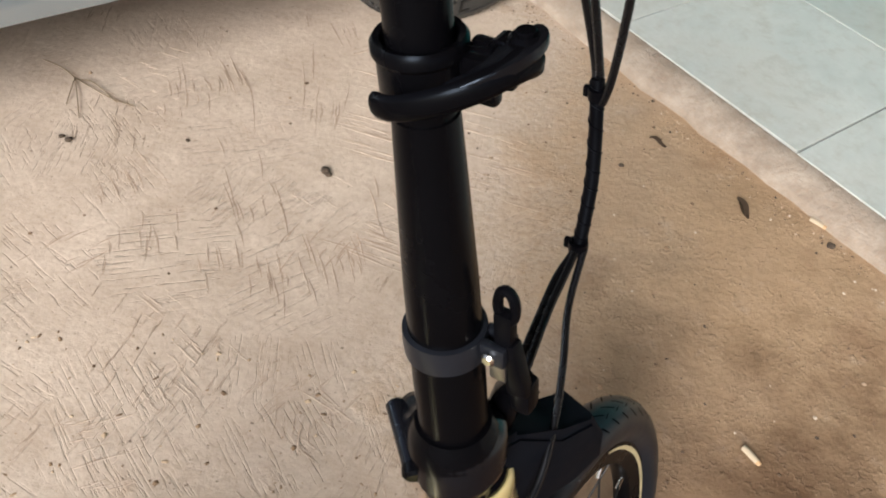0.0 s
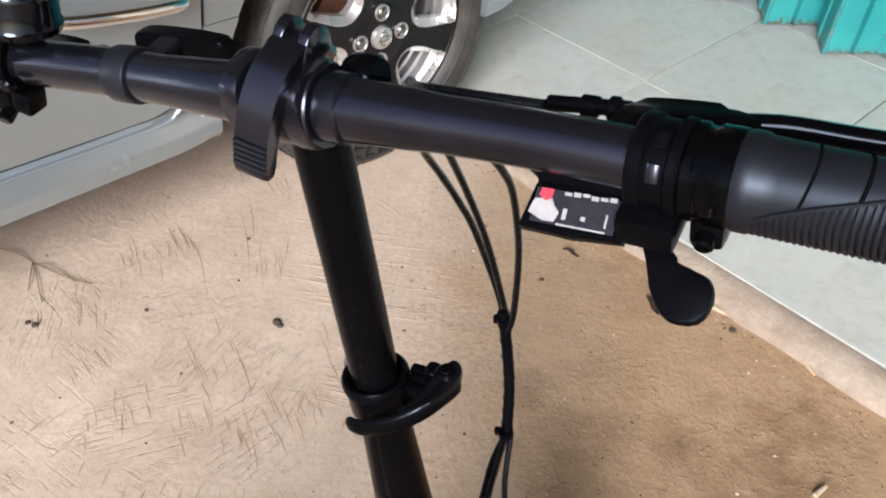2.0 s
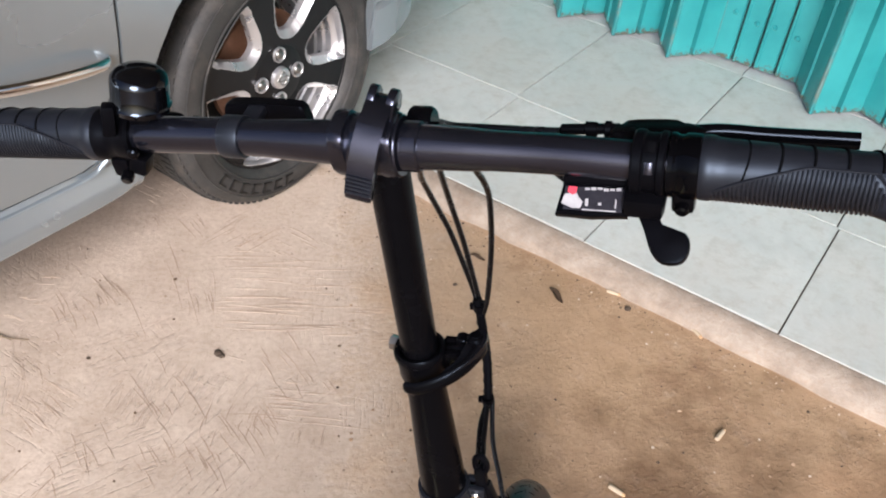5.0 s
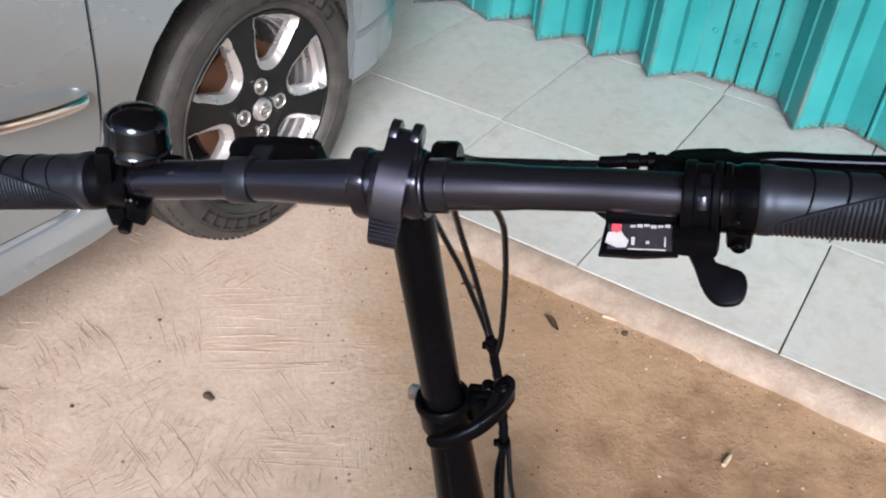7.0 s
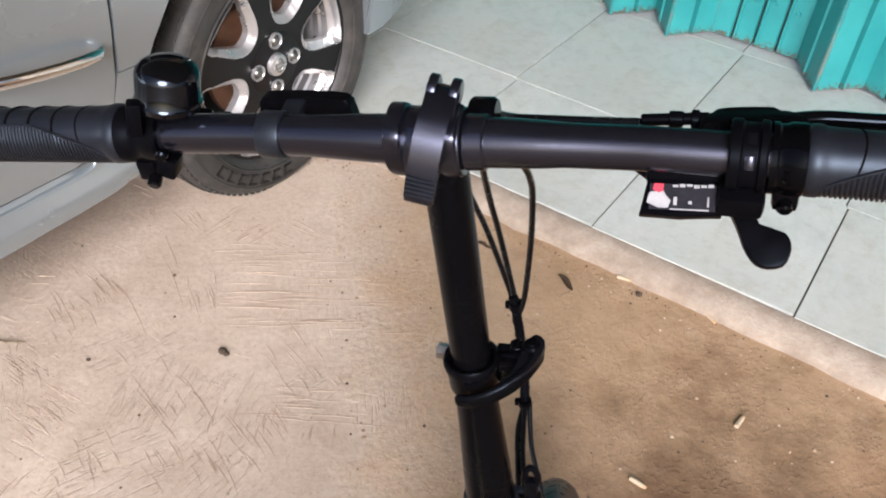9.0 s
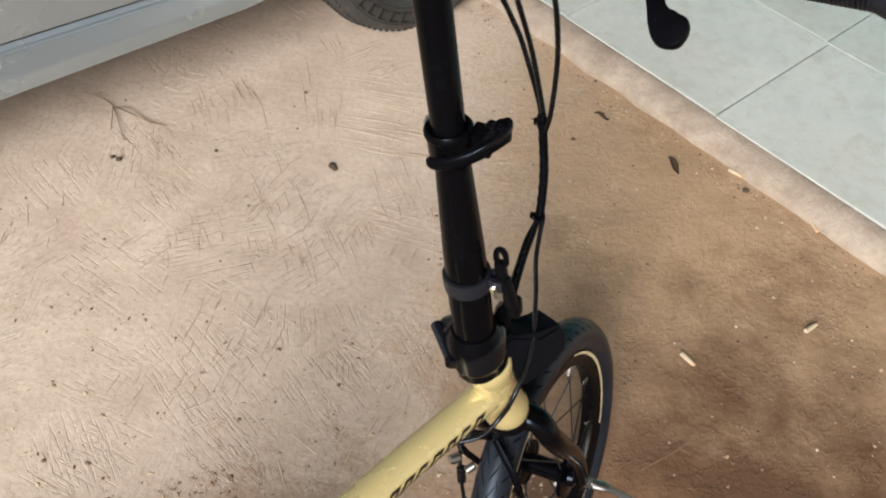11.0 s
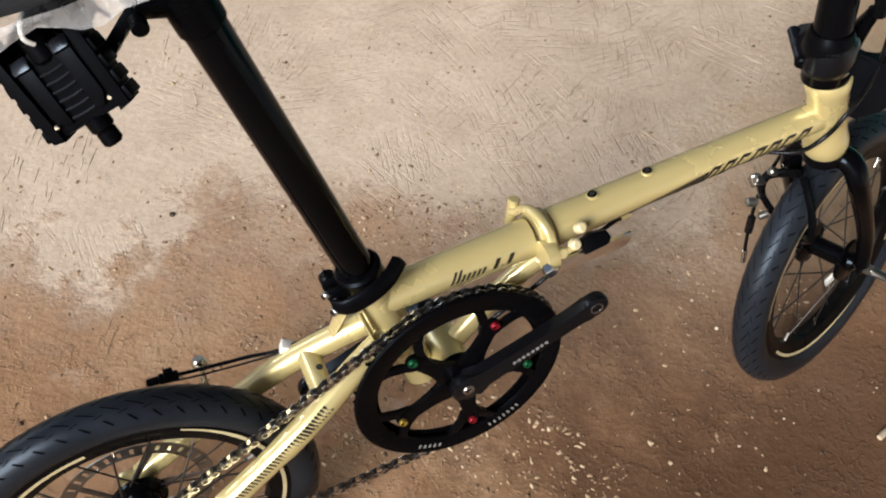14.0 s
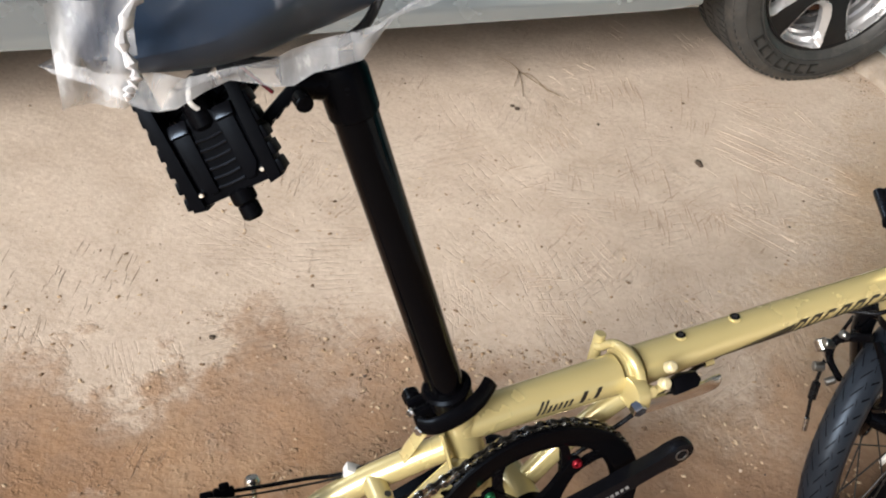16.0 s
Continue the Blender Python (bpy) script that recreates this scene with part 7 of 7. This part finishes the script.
while len(loose) < 60:
    x, y = rng.uniform(-1.2, 0.12), rng.uniform(0.35, 1.75)
    if y > 0.5 + 0.33 * x and noise.noise(V(x * 3, y * 3, 5.0)) > -0.15:
        loose.append((x, y, rng.choice((66, 108, 112, 118, 150, 165)) + rng.uniform(-14, 14), rng.uniform(0.03, 0.05), rng.randint(4, 9)))
for cx, cy, way, reach, strokes, size in COMBED + [(*c, 0.0) for c in SWEPT + loose]:
    way = radians(way)
    # width of the painted shade strip in ridge half-widths, 0 for none
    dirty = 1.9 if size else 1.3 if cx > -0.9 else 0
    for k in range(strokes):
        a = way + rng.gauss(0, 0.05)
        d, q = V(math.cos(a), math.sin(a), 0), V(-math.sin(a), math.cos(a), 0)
        # q points away from the sun, to the side the shade strip takes
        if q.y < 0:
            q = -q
        mid_p = V(cx, cy, 0) + q * (reach * rng.uniform(-1, 1)) + d * rng.gauss(0, size * 0.5 or reach * 0.35)
        n = size * rng.uniform(0.35, 1.15) if size else rng.uniform(0.014, 0.055) * rng.choice((0.7, 1, 1.3))
        w, hgt, bow = rng.uniform(0.0009, 0.0019), rng.uniform(0.0006, 0.0015), rng.uniform(-0.012, 0.012)
        if size:
            w, hgt = w * 1.2, hgt * 0.7
        i = len(verts)
        for j in range(6):
            u = j / 5 - 0.5
            p = mid_p + d * (n * u) + q * (bow * n * (1 - 4 * u * u) + rng.gauss(0, 0.0003))
            z, ww, hh = ground_height(p.x, p.y), w * (1 - 1.7 * abs(u)) + 0.0002, hgt * (1 - 1.9 * abs(u)) * rng.uniform(0.6, 1.1)
            verts += [tuple(p - q * ww + V(0, 0, z - 0.0012)), tuple(p + V(0, 0, z + hh)), tuple(p + q * ww + V(0, 0, z - 0.0012))]
            o = len(shade_verts)
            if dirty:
                shade_verts += [tuple(p + q * (ww * 0.9) + V(0, 0, z + 0.0005)), tuple(p + q * (ww * dirty) + V(0, 0, z + 0.0005))]
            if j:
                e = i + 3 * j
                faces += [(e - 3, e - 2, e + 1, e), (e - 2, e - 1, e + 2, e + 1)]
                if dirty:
                    shade_faces.append((o - 2, o - 1, o + 1, o))
me = bpy.data.meshes.new("trowel_ridges")
me.from_pydata(verts, [], faces)
me.materials.append(ground_mat)
tagged(new("trowel_ridges", me), "fine ridges left by a trowel in the pale concrete", "trowel marks", kind="stuff")
# flat brown strips that paint each ridge's shadow on its far side
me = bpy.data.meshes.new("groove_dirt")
me.from_pydata(shade_verts, [], shade_faces)
me.materials.append(stuff("painted_ridge_shade", (0.37, 0.275, 0.205), 0.9, 0.0, 0.35, 12, 200))
tagged(new("groove_dirt", me), "brown strips painted as shade beside the trowel ridges", "dirt", kind="stuff")
# grit scattered over the yard, one mesh
rng = random.Random(5)
verts, faces = [], []
for k in range(5200):
    x, y = rng.uniform(-1.5, 1.0), rng.uniform(-0.4, 1.8)
    if (V(x, y, 0) - KERB).dot(INWARD) > -0.06:
        continue
    if rng.random() > 0.06 + 0.5 * (x > 0.0) + 0.35 * (y < 0.5 + 0.3 * x) * (x > -0.75):
        continue
    r = rng.choice((0.001, 0.0012, 0.0016, 0.002, 0.0026, 0.0034)) * rng.uniform(0.8, 1.3)
    z = ground_height(x, y)
    i = len(verts)
    ang = rng.uniform(0, 6.28)
    for j in range(5):
        a = ang + j * 1.2566
        q = r * rng.uniform(0.7, 1.3)
        verts.append((x + q * math.cos(a), y + q * math.sin(a), z - 0.0004))
    verts.append((x + rng.uniform(-0.3, 0.3) * r, y, z + r * rng.uniform(0.6, 1.1)))
    faces += [(i + j, i + (j + 1) % 5, i + 5) for j in range(5)]
me = bpy.data.meshes.new("grit")
me.from_pydata(verts, [], faces)
gm, nd, lk, bs = nodes_of("mixed_grit")
geo = nd.new("ShaderNodeNewGeometry").outputs["Random Per Island"]
lk.new(ramp(nd, lk, geo, [(0.0, (0.05, 0.035, 0.025)), (0.45, (0.16, 0.1, 0.06)), (0.75, (0.32, 0.22, 0.14)), (1.0, (0.55, 0.47, 0.38))]), bs.inputs["Base Color"])
bs.inputs["Roughness"].default_value = 0.9
me.materials.append(gm)
tagged(new("grit", me), "fine soil crumbs and grit strewn over the concrete", "grit", kind="stuff")
# soil and mortar crumbs gathered along the foot of the kerb
for k in range(1100):
    at = KERB + ALONG * rng.uniform(-1.2, 1.6) + INWARD * (-0.07 - abs(rng.gauss(0, 0.03)))
    r, ang, z = rng.choice((0.0008, 0.0012, 0.0018, 0.0026)) * rng.uniform(0.8, 1.3), rng.uniform(0, 6.28), ground_height(at.x, at.y)
    i = len(verts)
    for j in range(5):
        q = r * rng.uniform(0.6, 1.4)
        verts.append((at.x + q * math.cos(ang + j * 1.2566), at.y + q * math.sin(ang + j * 1.2566), z - 0.0004))
    verts.append((at.x, at.y, z + r * rng.uniform(0.5, 1.0)))
    faces += [(i + j, i + (j + 1) % 5, i + 5) for j in range(5)]
me.clear_geometry()
me.from_pydata(verts, [], faces)
# pale flakes of straw and mortar crumbs lying in drifts on the soil, one mesh
verts, faces = [], []
while len(faces) < 17000:
    x, y = rng.uniform(-1.05, 0.2), rng.uniform(-0.3, 0.8)
    drift = noise.noise(V(x * 4.5, y * 4.5, 7.0)) + 0.5 * noise.noise(V(x * 13, y * 13, 2.0)) - max(y - 0.52 - 0.33 * x, 0) * 4 - max(-0.7 - x, 0) * 4
    if drift + 0.35 * math.exp(-((x + 0.45) ** 2 + (y - 0.38) ** 2) / 0.05) < 0.2 and rng.random() > 0.08:
        continue
    r, ang, z = rng.choice((0.0012, 0.0016, 0.002, 0.003, 0.0045)), rng.uniform(0, 6.28), ground_height(x, y) + 0.0006
    w = r * rng.uniform(0.3, 0.8)
    i = len(verts)
    for a, b in ((-1, -0.6), (-0.2, -1), (1, -0.4), (0.7, 0.8), (-0.8, 0.9)):
        p, q = a * r * rng.uniform(0.7, 1.2), b * w
        verts.append((x + p * math.cos(ang) - q * math.sin(ang), y + p * math.sin(ang) + q * math.cos(ang), z))
    verts.append((x, y, z + w * 0.7))
    faces += [(i + j, i + (j + 1) % 5, i + 5) for j in range(5)]
me = bpy.data.meshes.new("crumbs")
me.from_pydata(verts, [], faces)
cm, nd, lk, bs = nodes_of("pale_crumbs")
geo = nd.new("ShaderNodeNewGeometry").outputs["Random Per Island"]
lk.new(ramp(nd, lk, geo, [(0.0, (0.14, 0.085, 0.05)), (0.5, (0.34, 0.23, 0.14)), (1.0, (0.58, 0.45, 0.31))]), bs.inputs["Base Color"])
bs.inputs["Roughness"].default_value = 0.9
me.materials.append(cm)
tagged(new("crumbs", me), "pale straw flakes and mortar crumbs on brown soil", "crumbs", kind="stuff")
for x, y, r in ((-0.193, 1.155, 0.008), (-0.187, 1.148, 0.006), (-0.587, 1.12, 0.006), (-0.6, 1.125, 0.005), (0.619, 1.192, 0.007), (-0.752, 0.257, 0.005), (-0.417, 1.168, 0.004), (0.28, 1.3, 0.005)):
    bm = B()
    bmesh.ops.create_icosphere(bm, subdivisions=2, radius=r)
    for v in bm.verts:
        v.co *= 1 + 0.35 * noise.noise(v.co * 250 + V(x, y, 0) * 9)
        v.co.z *= 0.5
    ob = part("soil_clod", bm, grit_mat, None, "", None)
    ob.location = (x, y, ground_height(x, y) + r * 0.3)
    tagged(ob, "small dark clod of soil on the concrete", "soil clod", "soil clods on the yard")

# ---- closing walls of the yard, plain, behind the door and the camera ----
def wall(name, x0, y0, x1, y1, hgt, label):
    bm = B()
    d = V(x1 - x0, y1 - y0, 0)
    box(bm, (d.length, 0.14, hgt), pose((x0 + x1) / 2, (y0 + y1) / 2, hgt / 2 - 0.1, 0, 0, math.degrees(math.atan2(d.y, d.x))), 0.004)
    tagged(part(name, bm, plaster), label, "wall", kind="structure")


wall("wall_east", 2.05, 1.2, 4.2, -1.1, 2.6, "plain weathered plaster wall beside the folding door")
wall("wall_north", -2.2, 5.3, 0.42, 3.05, 2.6, "plain weathered plaster wall beyond the car")

# roof over the terrace and the near part of the yard
# out of view; added to hold back sky light and darken reflections
bm = B()
q = [KERB + ALONG * a + INWARD * b for a, b in ((-4.5, -2.2), (4.5, -2.2), (4.5, 4.0), (-4.5, 4.0))]
lo, hi = [bm.verts.new((p.x, p.y, 2.55 + 0.06 * (i > 1))) for i, p in enumerate(q)], [bm.verts.new((p.x, p.y, 2.61 + 0.06 * (i > 1))) for i, p in enumerate(q)]
bm.faces.new(lo)
bm.faces.new(hi)
for k in range(4):
    bm.faces.new((lo[k], lo[(k + 1) % 4], hi[(k + 1) % 4], hi[k]))
tagged(part("ceiling", bm, stuff("added_roof_brown", (0.16, 0.13, 0.1), 0.8, 0.0, 0.2, 5, 80)), "plain dark unseen roof added over the terrace to block sky light", "ceiling", kind="structure")

# ---- terrace tiles, one by one ----
PITCH = 0.434
rows_a = [(-0.001, 0.447), (0.447, 1.034), (1.034, 1.47), (1.47, 1.9), (1.9, 2.33)]
tile_meshes = {}
for a0_, a1_ in rows_a:
    bm = B()
    box(bm, (PITCH - 0.004, a1_ - a0_ - 0.004, 0.012), None, 0.0007)
    me = bpy.data.meshes.new("tile")
    bm.to_mesh(me)
    bm.free()
    me.materials.append(tile_mat)
    tile_meshes[a0_] = me
trng = random.Random(3)
frame_m = Matrix((ALONG, INWARD, V(0, 0, 1))).transposed().to_4x4()
for k in range(-7, 6):
    for a0_, a1_ in rows_a:
        ob = new("tile", tile_meshes[a0_])
        ob.parent = terrace
        c = KERB + ALONG * (PITCH * (k + 0.5)) + INWARD * ((a0_ + a1_) / 2) + V(0, 0, T_TOP - 0.006 + trng.uniform(-0.0002, 0.0002))
        m = frame_m.copy()
        m.translation = c
        ob.matrix_basis = m
